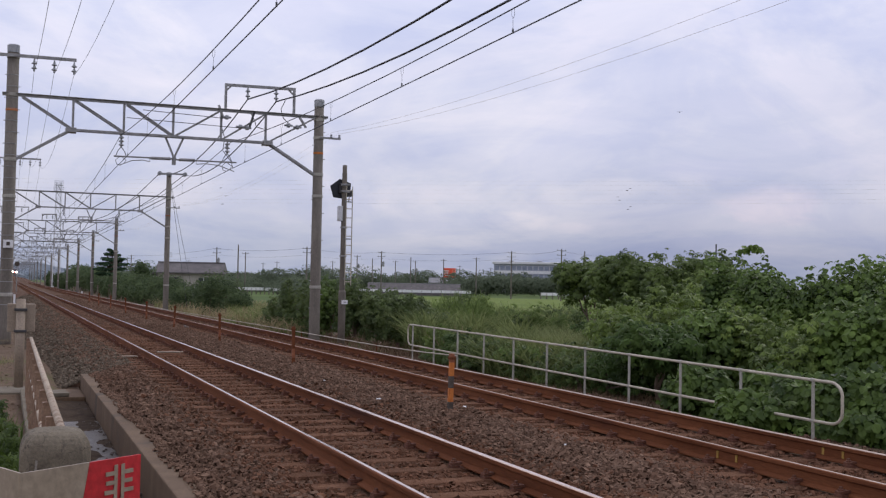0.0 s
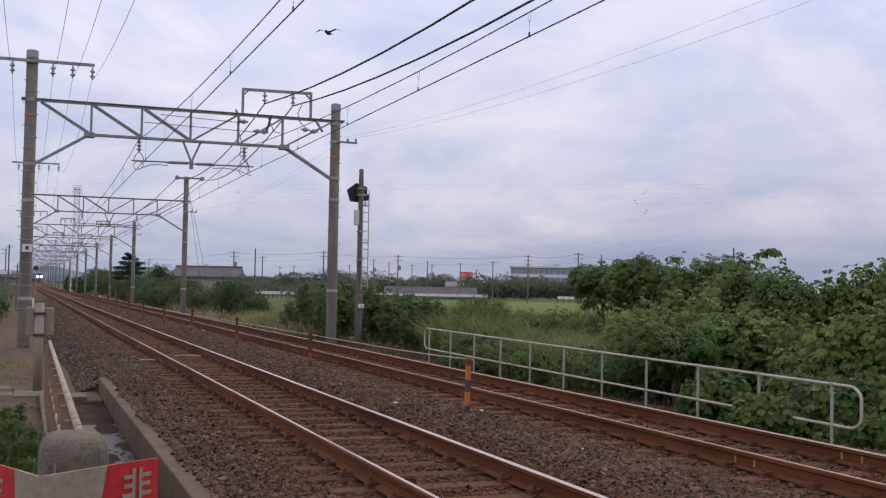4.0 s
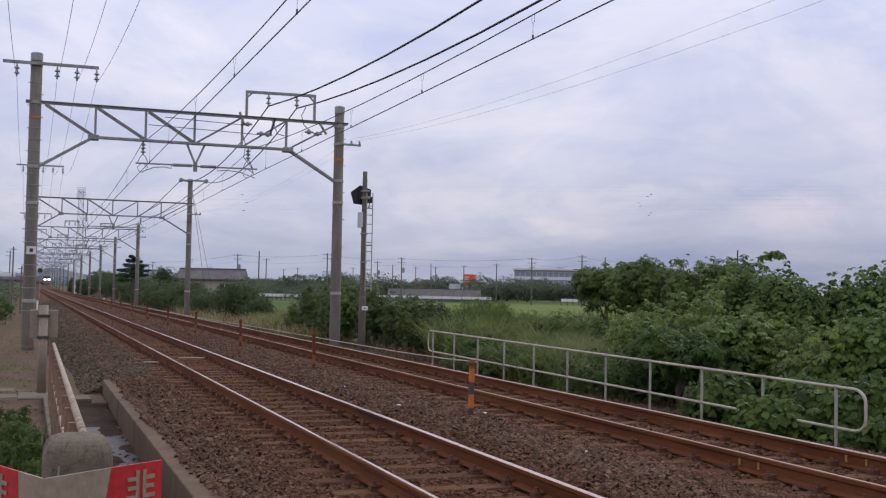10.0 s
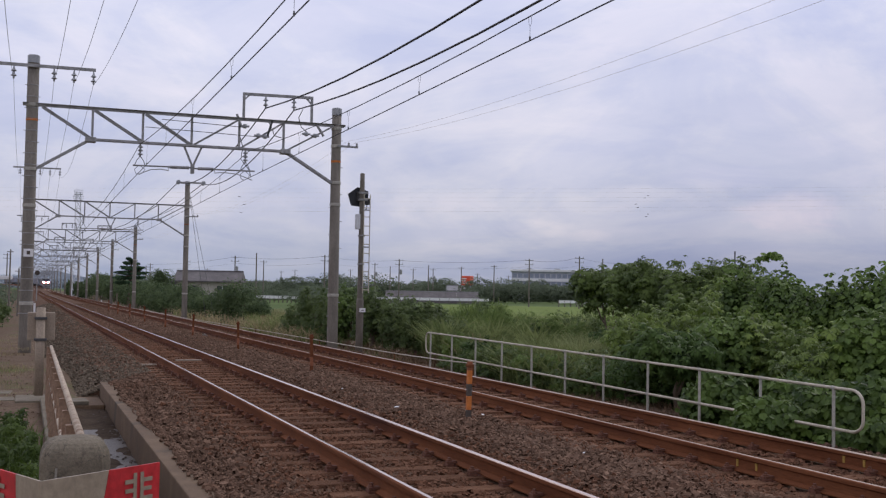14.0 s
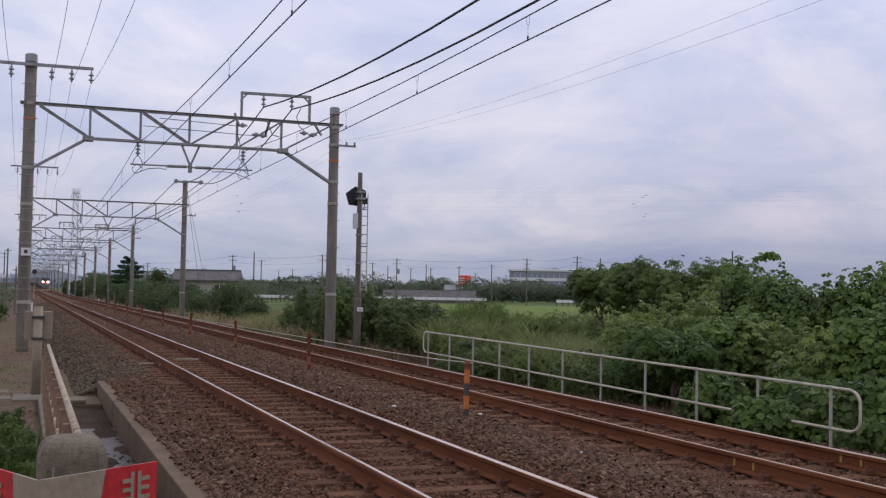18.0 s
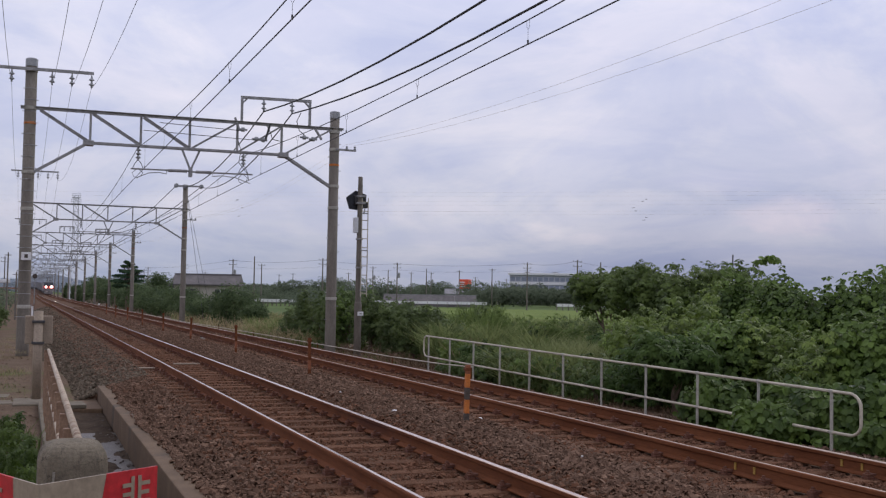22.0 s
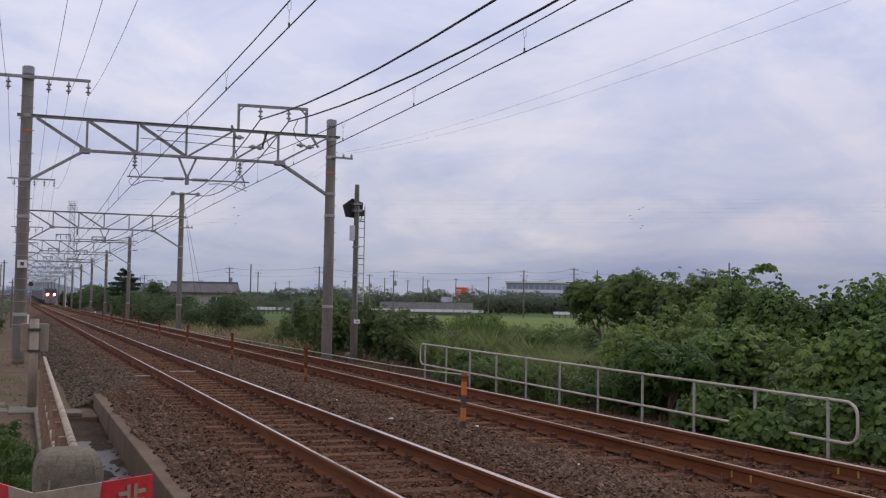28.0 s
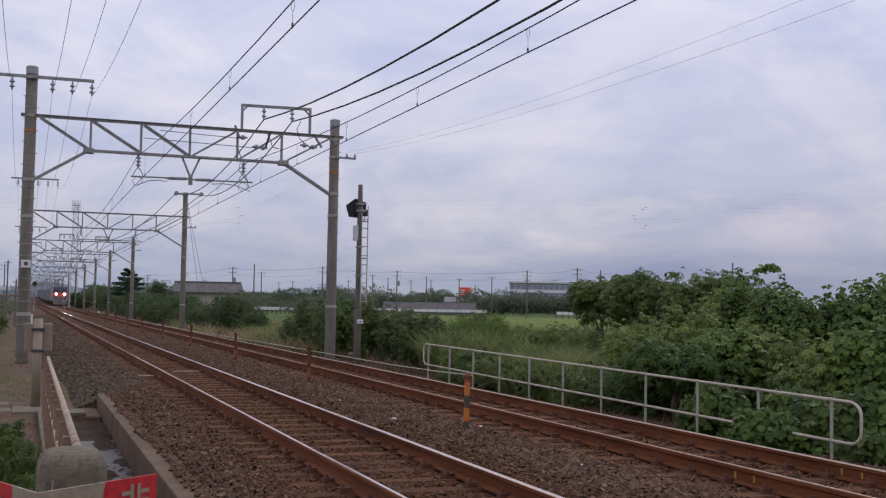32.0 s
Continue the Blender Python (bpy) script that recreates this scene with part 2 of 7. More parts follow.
M_RAILTOP_DULL = surface("dull_rail_head", (0.300, 0.215, 0.163), (0.425, 0.325, 0.260), 9, 0.42, metal=0.5, bump=0.05, grain=120)
M_SLEEPER = surface("dusty_brown_sleeper", (0.112, 0.056, 0.033), (0.182, 0.096, 0.058), 4, 0.92, grain=30, spread=0.2, stretch=(1, 5, 5), spec=0.06, stain=(0.150, 0.076, 0.045), stain_scale=6, stain_cut=0.5, bump=0.8, bump_size=0.02)
M_CLIP = surface("dark_rail_clip", (0.085, 0.033, 0.020), (0.160, 0.068, 0.040), 20, 0.85, grain=80)
M_POLE = surface("weathered_concrete_pole", (0.115, 0.100, 0.082), (0.205, 0.183, 0.152), 2.5, 0.9, grain=45, stain=(0.105, 0.09, 0.078), stain_scale=1.0, stretch=(1, 1, 0.25))
M_STEEL = surface("galvanised_steel", (0.215, 0.213, 0.212), (0.365, 0.362, 0.358), 6, 0.6, metal=0.3, grain=70)
M_DARKSTEEL = surface("dark_steel", (0.04, 0.04, 0.043), (0.085, 0.083, 0.083), 10, 0.6, metal=0.3, grain=70)
M_WIRE = surface("black_cable", (0.022, 0.022, 0.024), (0.045, 0.045, 0.048), 10, 0.6, bump=0)
M_THINWIRE = surface("grey_wire", (0.06, 0.06, 0.065), (0.11, 0.11, 0.115), 10, 0.6, bump=0)
M_PORCELAIN = surface("grey_porcelain", (0.24, 0.25, 0.26), (0.36, 0.37, 0.38), 10, 0.3, grain=50)
M_CONCRETE = surface("weathered_concrete", (0.106, 0.087, 0.059), (0.183, 0.153, 0.109), 3.0, 0.92, grain=50, stain=(0.10, 0.088, 0.07), stain_scale=2.0)
M_CONCRETE_PALE = surface("pale_chipped_mortar", (0.20, 0.18, 0.145), (0.29, 0.265, 0.22), 12, 0.95, grain=70)
M_CONCRETE_BROWN = surface("rust_stained_concrete", (0.100, 0.062, 0.036), (0.170, 0.112, 0.066), 2.2, 0.92, grain=40, stain=(0.076, 0.054, 0.037), stain_scale=1.3, stain_cut=0.54, stretch=(1, 1.3, 0.6))
M_SOIL = surface("bare_soil", (0.094, 0.062, 0.040), (0.157, 0.112, 0.078), 1.4, 0.98, grain=25, bump=0.6, bump_size=0.03,
                 stain=(0.09, 0.11, 0.035), stain_scale=0.35, stain_cut=0.55, spec=0.08)
M_FIELD = surface("green_fields", (0.068, 0.102, 0.032), (0.108, 0.157, 0.045), 0.02, 0.95, grain=1.5, bump=0.3,
                  stain=(0.06, 0.09, 0.03), stain_scale=0.012, stain_cut=0.52, spec=0.08)
M_RICE = surface("rice_field", (0.112, 0.158, 0.034), (0.150, 0.200, 0.048), 0.06, 0.95, grain=2.5, bump=0.4, spec=0.08)
M_GALV_RAIL = surface("worn_grey_pipe", (0.37, 0.335, 0.262), (0.55, 0.50, 0.40), 5, 0.65, metal=0.0, grain=60, stain=(0.26, 0.17, 0.11), stain_scale=3, stain_cut=0.6)
M_GALV_POST = surface("dull_grey_pipe", (0.30, 0.285, 0.245), (0.43, 0.41, 0.355), 4, 0.7, grain=60, stain=(0.24, 0.165, 0.11), stain_scale=4, stain_cut=0.62)
M_ORANGE = surface("orange_paint", (0.45, 0.13, 0.025), (0.56, 0.19, 0.04), 12, 0.7, grain=60, stain=(0.32, 0.12, 0.05), stain_scale=6, stain_cut=0.6)
M_ORANGE_FADED = surface("faded_orange_paint", (0.21, 0.075, 0.035), (0.29, 0.105, 0.048), 12, 0.8, grain=60, stain=(0.2, 0.08, 0.05), stain_scale=6, stain_cut=0.6)
M_BLACK = surface("black_paint", (0.055, 0.043, 0.034), (0.10, 0.080, 0.064), 12, 0.75, grain=60)
M_WHITE = surface("white_paint", (0.66, 0.66, 0.66), (0.82, 0.82, 0.81), 8, 0.6, grain=50)
M_CREAM_WORN = surface("chipped_cream_paint", (0.391, 0.312, 0.230), (0.510, 0.424, 0.324), 14, 0.7, grain=60, stain=(0.20, 0.12, 0.08), stain_scale=9, stain_cut=0.5)
M_BROWN_POST = surface("rusty_brown_paint", (0.20, 0.12, 0.075), (0.31, 0.20, 0.13), 10, 0.75, grain=60)
M_RED = surface("red_sign_sheet", (0.46, 0.022, 0.026), (0.55, 0.034, 0.038), 6, 0.42, grain=40, bump=0.05)
M_SIGN_GREY = surface("silver_sign_sheet", (0.290, 0.235, 0.165), (0.342, 0.279, 0.203), 4, 0.45, grain=40, bump=0.05)
M_WATER = surface("muddy_ditch_bed", (0.050, 0.036, 0.026), (0.090, 0.068, 0.050), 3, 0.85, grain=14, bump=0.7, bump_size=0.03, spec=0.02)
M_PUDDLE = surface("cloudy_ditch_water", (0.070, 0.060, 0.050), (0.12, 0.106, 0.092), 6, 0.45, grain=20, bump=0.6, bump_size=0.02, spec=0.28)
M_MUD = surface("wet_mud", (0.066, 0.050, 0.040), (0.114, 0.091, 0.075), 4, 0.6, grain=30)
M_BARK = surface("bark", (0.09, 0.065, 0.045), (0.18, 0.135, 0.1), 8, 0.95, grain=40, stretch=(1, 1, 0.3))
M_LEAF_VINE = leafy("broad_vine_leaf", (0.021, 0.046, 0.010), (0.146, 0.226, 0.042), back=0.25)
M_LEAF_TREE = leafy("dark_tree_leaf", (0.022, 0.044, 0.010), (0.124, 0.180, 0.038), back=0.25)
M_LEAF_BUSH = leafy("bush_leaf", (0.032, 0.058, 0.018), (0.128, 0.175, 0.050))
# feathery leaf coloured extra dark to stand in for shade in the hollows
M_LEAF_DARK = leafy("shade_darkened_feathery_leaf", (0.014, 0.034, 0.008), (0.080, 0.130, 0.030), spec=0.12, back=0.15)
M_DEAD = leafy("dead_brown_stem", (0.085, 0.055, 0.036), (0.20, 0.135, 0.085), rough=0.9, spec=0.05, back=0.1)
M_LEAF_HEDGE = leafy("dull_hedge_leaf", (0.039, 0.068, 0.033), (0.130, 0.175, 0.074), spec=0.1)
M_LEAF_PALE = leafy("pale_shrub_leaf", (0.034, 0.062, 0.012), (0.190, 0.266, 0.050), back=0.25)
# leaf green lightened and greyed, so distance haze sits in the colour
M_LEAF_FAR = leafy("hazed_far_tree_leaf", (0.088, 0.112, 0.080), (0.150, 0.180, 0.112), rough=0.95, spec=0.02, back=0.15)
M_PINE = leafy("pine_needles", (0.022, 0.046, 0.026), (0.062, 0.100, 0.054), rough=0.95, spec=0.05, back=0.1)
M_GRASS = leafy("tall_grass_blade", (0.088, 0.122, 0.044), (0.250, 0.290, 0.112), rough=0.85, spec=0.08)
M_REED = leafy("broad_reed_blade", (0.045, 0.080, 0.030), (0.150, 0.200, 0.080), rough=0.8, spec=0.08)
M_WEED_TALL = leafy("tall_weed_leaf", (0.072, 0.112, 0.034), (0.210, 0.280, 0.085), rough=0.8, spec=0.1)
M_GRASS_PALE = leafy("pale_seeding_grass", (0.13, 0.16, 0.065), (0.31, 0.335, 0.155), rough=0.85, spec=0.08)
M_GRASS_DRY = leafy("dry_grass_blade", (0.24, 0.19, 0.10), (0.36, 0.30, 0.17), rough=0.8)
M_WEED = leafy("low_weed_leaf", (0.024, 0.046, 0.010), (0.105, 0.160, 0.028))


M_BEIGE = surface("beige_box_paint", (0.255, 0.20, 0.145), (0.345, 0.28, 0.21), 5, 0.7, grain=50)
M_YELLOW = surface("yellow_paint", (0.330, 0.198, 0.036), (0.390, 0.248, 0.054), 12, 0.7, grain=60)
M_PALE = surface("pale_galvanised_steel", (0.56, 0.57, 0.59), (0.68, 0.69, 0.71), 2, 0.6, grain=20)
M_PILLAR = surface("cracked_old_concrete", (0.109, 0.090, 0.063), (0.208, 0.175, 0.124), 5, 0.95, grain=70, bump=0.6, stain=(0.07, 0.058, 0.044), stain_scale=7.0, stain_cut=0.54, cracks=4.5)
M_ROOF = surface("dark_tiled_roof", (0.085, 0.078, 0.078), (0.145, 0.132, 0.129), 0.8, 0.8, grain=6)
M_PLASTER = surface("cream_plaster", (0.328, 0.300, 0.255), (0.406, 0.377, 0.330), 0.6, 0.9, grain=8)
M_GLASSROOF = surface("grey_sheet_roof", (0.17, 0.175, 0.18), (0.26, 0.265, 0.27), 0.7, 0.5, grain=8)
M_WINDOW = surface("dark_window_glass", (0.04, 0.045, 0.05), (0.07, 0.075, 0.085), 0.6, 0.15, grain=8)
M_WINDOW_SKY = surface("pale_factory_glass", (0.21, 0.24, 0.30), (0.28, 0.31, 0.37), 0.6, 0.2, grain=8)
M_HALL = surface("grey_blue_sheet_wall", (0.36, 0.38, 0.42), (0.44, 0.46, 0.50), 0.5, 0.8, grain=6)
M_SIGNRED = surface("orange_red_billboard", (0.72, 0.09, 0.04), (0.80, 0.12, 0.06), 0.5, 0.5, grain=8)
# pale blue-grey imitates haze over distant woods and hills
M_HILL = surface("hazed_far_hill", (0.25, 0.29, 0.335), (0.31, 0.35, 0.395), 0.01, 0.95, grain=0.05, bump=0)
M_LOCO_RED = surface("vermilion_loco_paint", (0.42, 0.055, 0.03), (0.50, 0.075, 0.04), 2, 0.4, grain=30, bump=0.05)
M_LOCO_BLUE = surface("dark_loco_paint", (0.045, 0.048, 0.065), (0.07, 0.074, 0.095), 2, 0.4, grain=30, bump=0.05)
M_LOCO_GREY = surface("pale_loco_paint", (0.15, 0.15, 0.155), (0.19, 0.19, 0.195), 2, 0.5, grain=30, bump=0.05)
M_CONTAINER = surface("grey_blue_container", (0.14, 0.16, 0.21), (0.21, 0.235, 0.29), 1, 0.6, grain=20, spread=0.35)
M_CONTAINER_PURPLE = surface("dull_violet_container", (0.16, 0.12, 0.15), (0.22, 0.17, 0.20), 1, 0.6, grain=20, spread=0.3)
M_HEADLIGHT = glowing("lit_headlight", (1.0, 0.84, 0.78), 900.0)
M_SIGNAL = surface("black_signal_enamel", (0.012, 0.013, 0.018), (0.028, 0.030, 0.038), 8, 0.5, grain=50)
M_BIRD = surface("dark_plumage", (0.035, 0.033, 0.033), (0.075, 0.07, 0.068), 10, 0.8, grain=40)
M_INSECT_WING = surface("dull_insect_wing", (0.34, 0.33, 0.32), (0.44, 0.43, 0.42), 10, 0.4, grain=40)


# ---- mesh helpers ----
def link(name, verts, faces, material, parent=None, label="", smooth=False):
    me = bpy.data.meshes.new(name)
    me.from_pydata(verts, [], faces)
    me.update()
    if smooth:
        me.polygons.foreach_set("use_smooth", [True] * len(me.polygons))
    ob = new(name, me)
    for m in (material if isinstance(material, (list, tuple)) else [material]):
        me.materials.append(m)
    if parent is not None:
        ob.parent = parent
    if label:
        ob["label"] = label
    return ob


def part(name, bm, material, parent=None, label="", smooth=False):
    me = bpy.data.meshes.new(name)
    bm.to_mesh(me)
    bm.free()
    if smooth:
        me.polygons.foreach_set("use_smooth", [True] * len(me.polygons))
    for m in (material if isinstance(material, (list, tuple)) else [material]):
        me.materials.append(m)
    ob = new(name, me)
    if parent is not None:
        ob.parent = parent
    if label:
        ob["label"] = label
    return ob


def empty(name, at=(0, 0, 0), turn=0.0):
    ob = new(name)
    ob.matrix_basis = pose(*at, 0, 0, turn)
    ob.empty_display_size = 0.2
    return ob


def box(bm, lo, hi, bevel=0.0):
    lo, hi = Vector(lo), Vector(hi)
    made = bmesh.ops.create_cube(bm, size=1, matrix=Matrix.Translation((lo + hi) / 2) @ Matrix.Diagonal((*(hi - lo), 1)))
    if bevel:
        edges = {e for v in made["verts"] for e in v.link_edges}
        bmesh.ops.bevel(bm, geom=list(edges), offset=bevel, segments=2, affect="EDGES", profile=0.6)


def bar(bm, a, b, w, d=None):
    """A square bar from a to b, w across and d deep."""
    a, b = Vector(a), Vector(b)
    d = d or w
    q = (b - a).to_track_quat("Z", "Y").to_matrix().to_4x4()
    bmesh.ops.create_cube(bm, size=1, matrix=Matrix.Translation((a + b) / 2) @ q @ Matrix.Diagonal((w, d, (b - a).length, 1)))


def rod(bm, a, b, r, r2=None, n=10):
    a, b = Vector(a), Vector(b)
    q = (b - a).to_track_quat("Z", "Y").to_matrix().to_4x4()
    bmesh.ops.create_cone(bm, cap_ends=True, segments=n, radius1=r, radius2=r if r2 is None else r2, depth=(b - a).length,
                          matrix=Matrix.Translation((a + b) / 2) @ q)


def tube(bm, points, r, n=6):
    """A round tube along a line of points."""
    pts = [Vector(p) for p in points]
    rings, side = [], None
    for i, p in enumerate(pts):
        way = (pts[min(i + 1, len(pts) - 1)] - pts[max(i - 1, 0)]).normalized()
        if side is None:
            side = way.cross(Vector((0, 0, 1)))
            side = side if side.length > 1e-4 else Vector((1, 0, 0))
        side = (side - way * side.dot(way)).normalized()      # carried along without twisting
        up = side.cross(way).normalized()
        rings.append([bm.verts.new(p + r * (math.cos(2 * math.pi * k / n) * side + math.sin(2 * math.pi * k / n) * up)) for k in range(n)])
    for a, b in zip(rings, rings[1:]):
        for k in range(n):
            bm.faces.new((a[k], a[(k + 1) % n], b[(k + 1) % n], b[k]))
    bm.faces.new(rings[0][::-1]); bm.faces.new(rings[-1])


def lathe(bm, profile, at=(0, 0, 0), n=16):
    """A turned form about the z axis through at; profile is (radius, height) from the bottom up."""
    at = Vector(at)
    rings = [[bm.verts.new(at + Vector((r * math.cos(2 * math.pi * k / n), r * math.sin(2 * math.pi * k / n), z))) for k in range(n)] for r, z in profile]
    for a, b in zip(rings, rings[1:]):
        for k in range(n):
            bm.faces.new((a[k], a[(k + 1) % n], b[(k + 1) % n], b[k]))
    bm.faces.new(rings[0][::-1]); bm.faces.new(rings[-1])


def pieces(name, shape_v, shape_f, places, turns, sizes, material, parent=None, label="", flat=True):
    """Many small copies of one shape joined into one mesh: places (n,3), turns (n,3,3), sizes (n,) or (n,3)."""
    v = np.asarray(shape_v, float)
    k, n = len(v), len(places)
    sizes = np.asarray(sizes, float)
    sizes = np.repeat(sizes[:, None], 3, 1) if sizes.ndim == 1 else sizes
    allv = np.einsum("nij,nkj->nki", turns, v[None] * sizes[:, None, :]) + np.asarray(places)[:, None, :]
    loops = np.concatenate([np.asarray(f) for f in shape_f])
    lens = np.array([len(f) for f in shape_f])
    me = bpy.data.meshes.new(name)
    me.vertices.add(k * n)
    me.vertices.foreach_set("co", allv.reshape(-1))
    li = (loops[None] + (np.arange(n) * k)[:, None]).reshape(-1)
    me.loops.add(len(li)); me.loops.foreach_set("vertex_index", li.astype(np.int32))
    tot = np.tile(lens, n)
    me.polygons.add(len(tot))
    me.polygons.foreach_set("loop_start", np.concatenate([[0], np.cumsum(tot)[:-1]]).astype(np.int32))
    me.update(calc_edges=True)
    me.validate()
    if flat:
        me.shade_flat()
    me.materials.append(material)
    ob = new(name, me)
    if parent is not None:
        ob.parent = parent
    if label:
        ob["label"] = label
    return ob


def turns_facing(rng, normals, loose):
    """Turns whose z axis lies near the given normals, spun at random."""
    nz = normals + rng.normal(size=normals.shape) * loose
    nz /= np.linalg.norm(nz, axis=1)[:, None]
    t = rng.normal(size=normals.shape)
    nx = np.cross(nz, t); nx /= np.linalg.norm(nx, axis=1)[:, None]
    return np.stack([nx, np.cross(nz, nx), nz], -1)


STONE_V = [(-.5, -.42, -.4), (.45, -.5, -.36), (.5, .4, -.42), (-.4, .5, -.38), (-.38, -.36, .42), (.36, -.42, .36), (.4, .34, .44), (-.42, .38, .34)]
STONE_F = [(4, 5, 6, 7), (0, 1, 5, 4), (1, 2, 6, 5), (2, 3, 7, 6), (3, 0, 4, 7)]
LEAF_V = [(0, -.46, -.02), (.44, -.22, .06), (.38, .20, .05), (0, .5, -.07), (-.38, .20, .05), (-.44, -.22, .06)]
LEAF_F = [(0, 1, 2, 3), (0, 3, 4, 5)]
NARROW_V = [(0, -.5, 0), (.17, -.12, .03), (.13, .2, .02), (0, .5, -.10), (-.13, .2, .02), (-.17, -.12, .03)]
NARROW_F = [(0, 1, 5), (1, 2, 4, 5), (2, 3, 4)]
SMALL_V = [(0, -.5, 0), (.25, 0, .06), (0, .5, -.04), (-.25, 0, .06)]
SMALL_F = [(0, 1, 2), (0, 2, 3)]


# ---- ground ----
def ground_z(x, y):
    if x < 1.2:
        z = -0.42 - 0.5 * min(1, max(0, (-x - 6) / 20))
        z -= 0.18 * min(1, max(0, (y - 24) / 10))
    elif x < 8.6:
        z = -0.75
    else:
        z = -0.60 - 0.5 * min(1, max(0, (x - 10.0) / 5))
    if 0.42 < x < 1.34 and y < 18.7:
        z = -1.0
    far = min(1, max(0, (math.hypot(x, y) - 60) / 120))
    return z * (1 - far) - 1.05 * far + 0.05 * noise.noise(Vector((x * 0.5, y * 0.5, 0)))


def build_ground():
    xs = [-4000, -1500, -600, -250, -120, -60, -35, -22, -14, -9, -6, -4, -3, -2.2, -1.6, -1.1, -0.7, -0.3, 0.0, 0.2, 0.41, 0.43, 0.8, 1.33, 1.35, 2, 4, 6, 8.5, 8.7,
          9.4, 10, 10.6, 11.2, 12, 13, 14, 15.5, 18, 22, 28, 36, 50, 75, 110, 170, 260, 420, 700, 1300, 4000]
    ys = [-400, -100, -30, -12, -5, 0, 2, 3, 4, 5, 6, 7, 8, 9, 10, 11, 12, 13, 14, 15, 16, 17, 18, 18.69, 18.71, 19.4, 20, 22, 24, 26, 28, 31, 34, 38, 43, 50, 60, 75, 95, 120, 160, 220, 300, 420, 600, 900, 1500, 2500, 4500]
    v = [(x, y, ground_z(x, y)) for y in ys for x in xs]
    n = len(xs)
    f = [(j * n + i, j * n + i + 1, (j + 1) * n + i + 1, (j + 1) * n + i) for j in range(len(ys) - 1) for i in range(n - 1)]
    g = link("ground", v, f, [M_SOIL, M_FIELD], smooth=True)
    for p in g.data.polygons:
        c = p.center
        p.material_index = 0 if (-30 < c.x < 22 and -15 < c.y < 900) else 1
    tagged(g, "bare brown soil beside the line passing into green fields", "ground", kind="structure")
    return g


ground = build_ground()


# ---- ballast bed ----
BED = [(0.55, -0.62), (1.0, -0.46), (1.46, -0.285), (1.9, -0.20), (2.2, -0.175), (2.7, -0.170), (3.7, -0.170), (4.2, -0.17), (4.6, -0.13), (5.0, -0.12), (5.4, -0.13),
       (5.7, -0.175), (6.2, -0.170), (7.2, -0.170), (7.7, -0.175), (8.1, -0.22), (8.7, -0.45), (9.3, -0.75)]


def grade(y):
    """The line climbs a little in the distance."""
    return min(3.0, 0.0022 * max(0.0, y - 230) + 0.0062 * max(0.0, y - 350))


def bend(y):
    """Far off the line curves away."""
    return -0.0005 * max(0.0, y - 500) ** 2


def bed_z(x, y):
    for (x0, z0), (x1, z1) in zip(BED, BED[1:]):
        if x0 <= x <= x1:
            return z0 + (z1 - z0) * (x - x0) / (x1 - x0)
    return -0.7


def build_bed():
    ys = [-20, -10, 0, 4] + [4 + 0.5 * i for i in range(1, 60)] + [34 + 2 * i for i in range(1, 20)] + [80, 100, 130, 170, 230, 320, 350, 400, 450, 500, 540, 580, 620, 660, 700, 760, 820, 900]
    v, f = [], []
    prof = []
    for (x0, z0), (x1, z1) in zip(BED, BED[1:]):
        k = max(1, round((x1 - x0) / 0.25))
        prof += [(x0 + (x1 - x0) * i / k, z0 + (z1 - z0) * i / k) for i in range(k)]
    prof.append(BED[-1])
    n = len(prof)
    for y in ys:
        for x, z in prof:
            if y < 20.4 and x < 1.44:     # the concrete wall holds the edge here
                x, z = 1.44, -0.9
            v.append((x + bend(y), y, z + 0.018 * noise.noise(Vector((x * 3, y * 3, 0))) - 0.01 + grade(y)))
    for j in range(len(ys) - 1):
        for i in range(n - 1):
            f.append((j * n + i, j * n + i + 1, (j + 1) * n + i + 1, (j + 1) * n + i))
    b = link("ballast_bed", v, f, M_BALLAST, smooth=True)
    return tagged(b, "rust-brown crushed stone ballast under both tracks", "ballast", kind="structure")


ballast_bed = build_bed()


# ---- tracks: rails, sleepers, fastenings ----
RAIL = [(-0.0635, -0.153), (0.0635, -0.153), (0.0635, -0.143), (0.012, -0.122), (0.008, -0.05), (0.032, -0.036), (0.0325, -0.012), (0.0305, -0.0065), (0.0265, -0.0032),
        (0.021, -0.0015), (0.013, -0.0005), (0.0, 0.0), (-0.013, -0.0005), (-0.021, -0.0015), (-0.0265, -0.0032), (-0.0305, -0.0065), (-0.0325, -0.012), (-0.032, -0.036), (-0.008, -0.05),
        (-0.012, -0.122), (-0.0635, -0.143)]


def build_rail(track, x, head, name, worn):
    """A rail with a crowned head; worn says which of the head's faces, from right to left, trains keep bright."""
    ys = [-15, 0, 10, 20, 40, 80, 160, 230, 320, 350, 400, 450, 500, 540, 580, 620, 660, 700, 760, 820, 900]
    n = len(RAIL)
    v = [(x + a + bend(y), y, z + grade(y)) for y in ys for a, z in RAIL]
    f = [(j * n + i, j * n + (i + 1) % n, (j + 1) * n + (i + 1) % n, (j + 1) * n + i) for j in range(len(ys) - 1) for i in range(n)]
    r = link(name, v, f, [M_RUST, head], track)
    for k, p in enumerate(r.data.polygons):
        p.material_index = 1 if k % n in worn else 0
        p.use_smooth = 7 <= k % n <= 14
    return r


def sleeper_mesh():
    bm = bmesh.new()
    box(bm, (-1.0, -0.105, -0.16), (1.0, 0.105, 0.0), 0.022)
    me = bpy.data.meshes.new("sleeper")
    bm.to_mesh(me); bm.free()
    me.materials.append(M_SLEEPER)
    return me


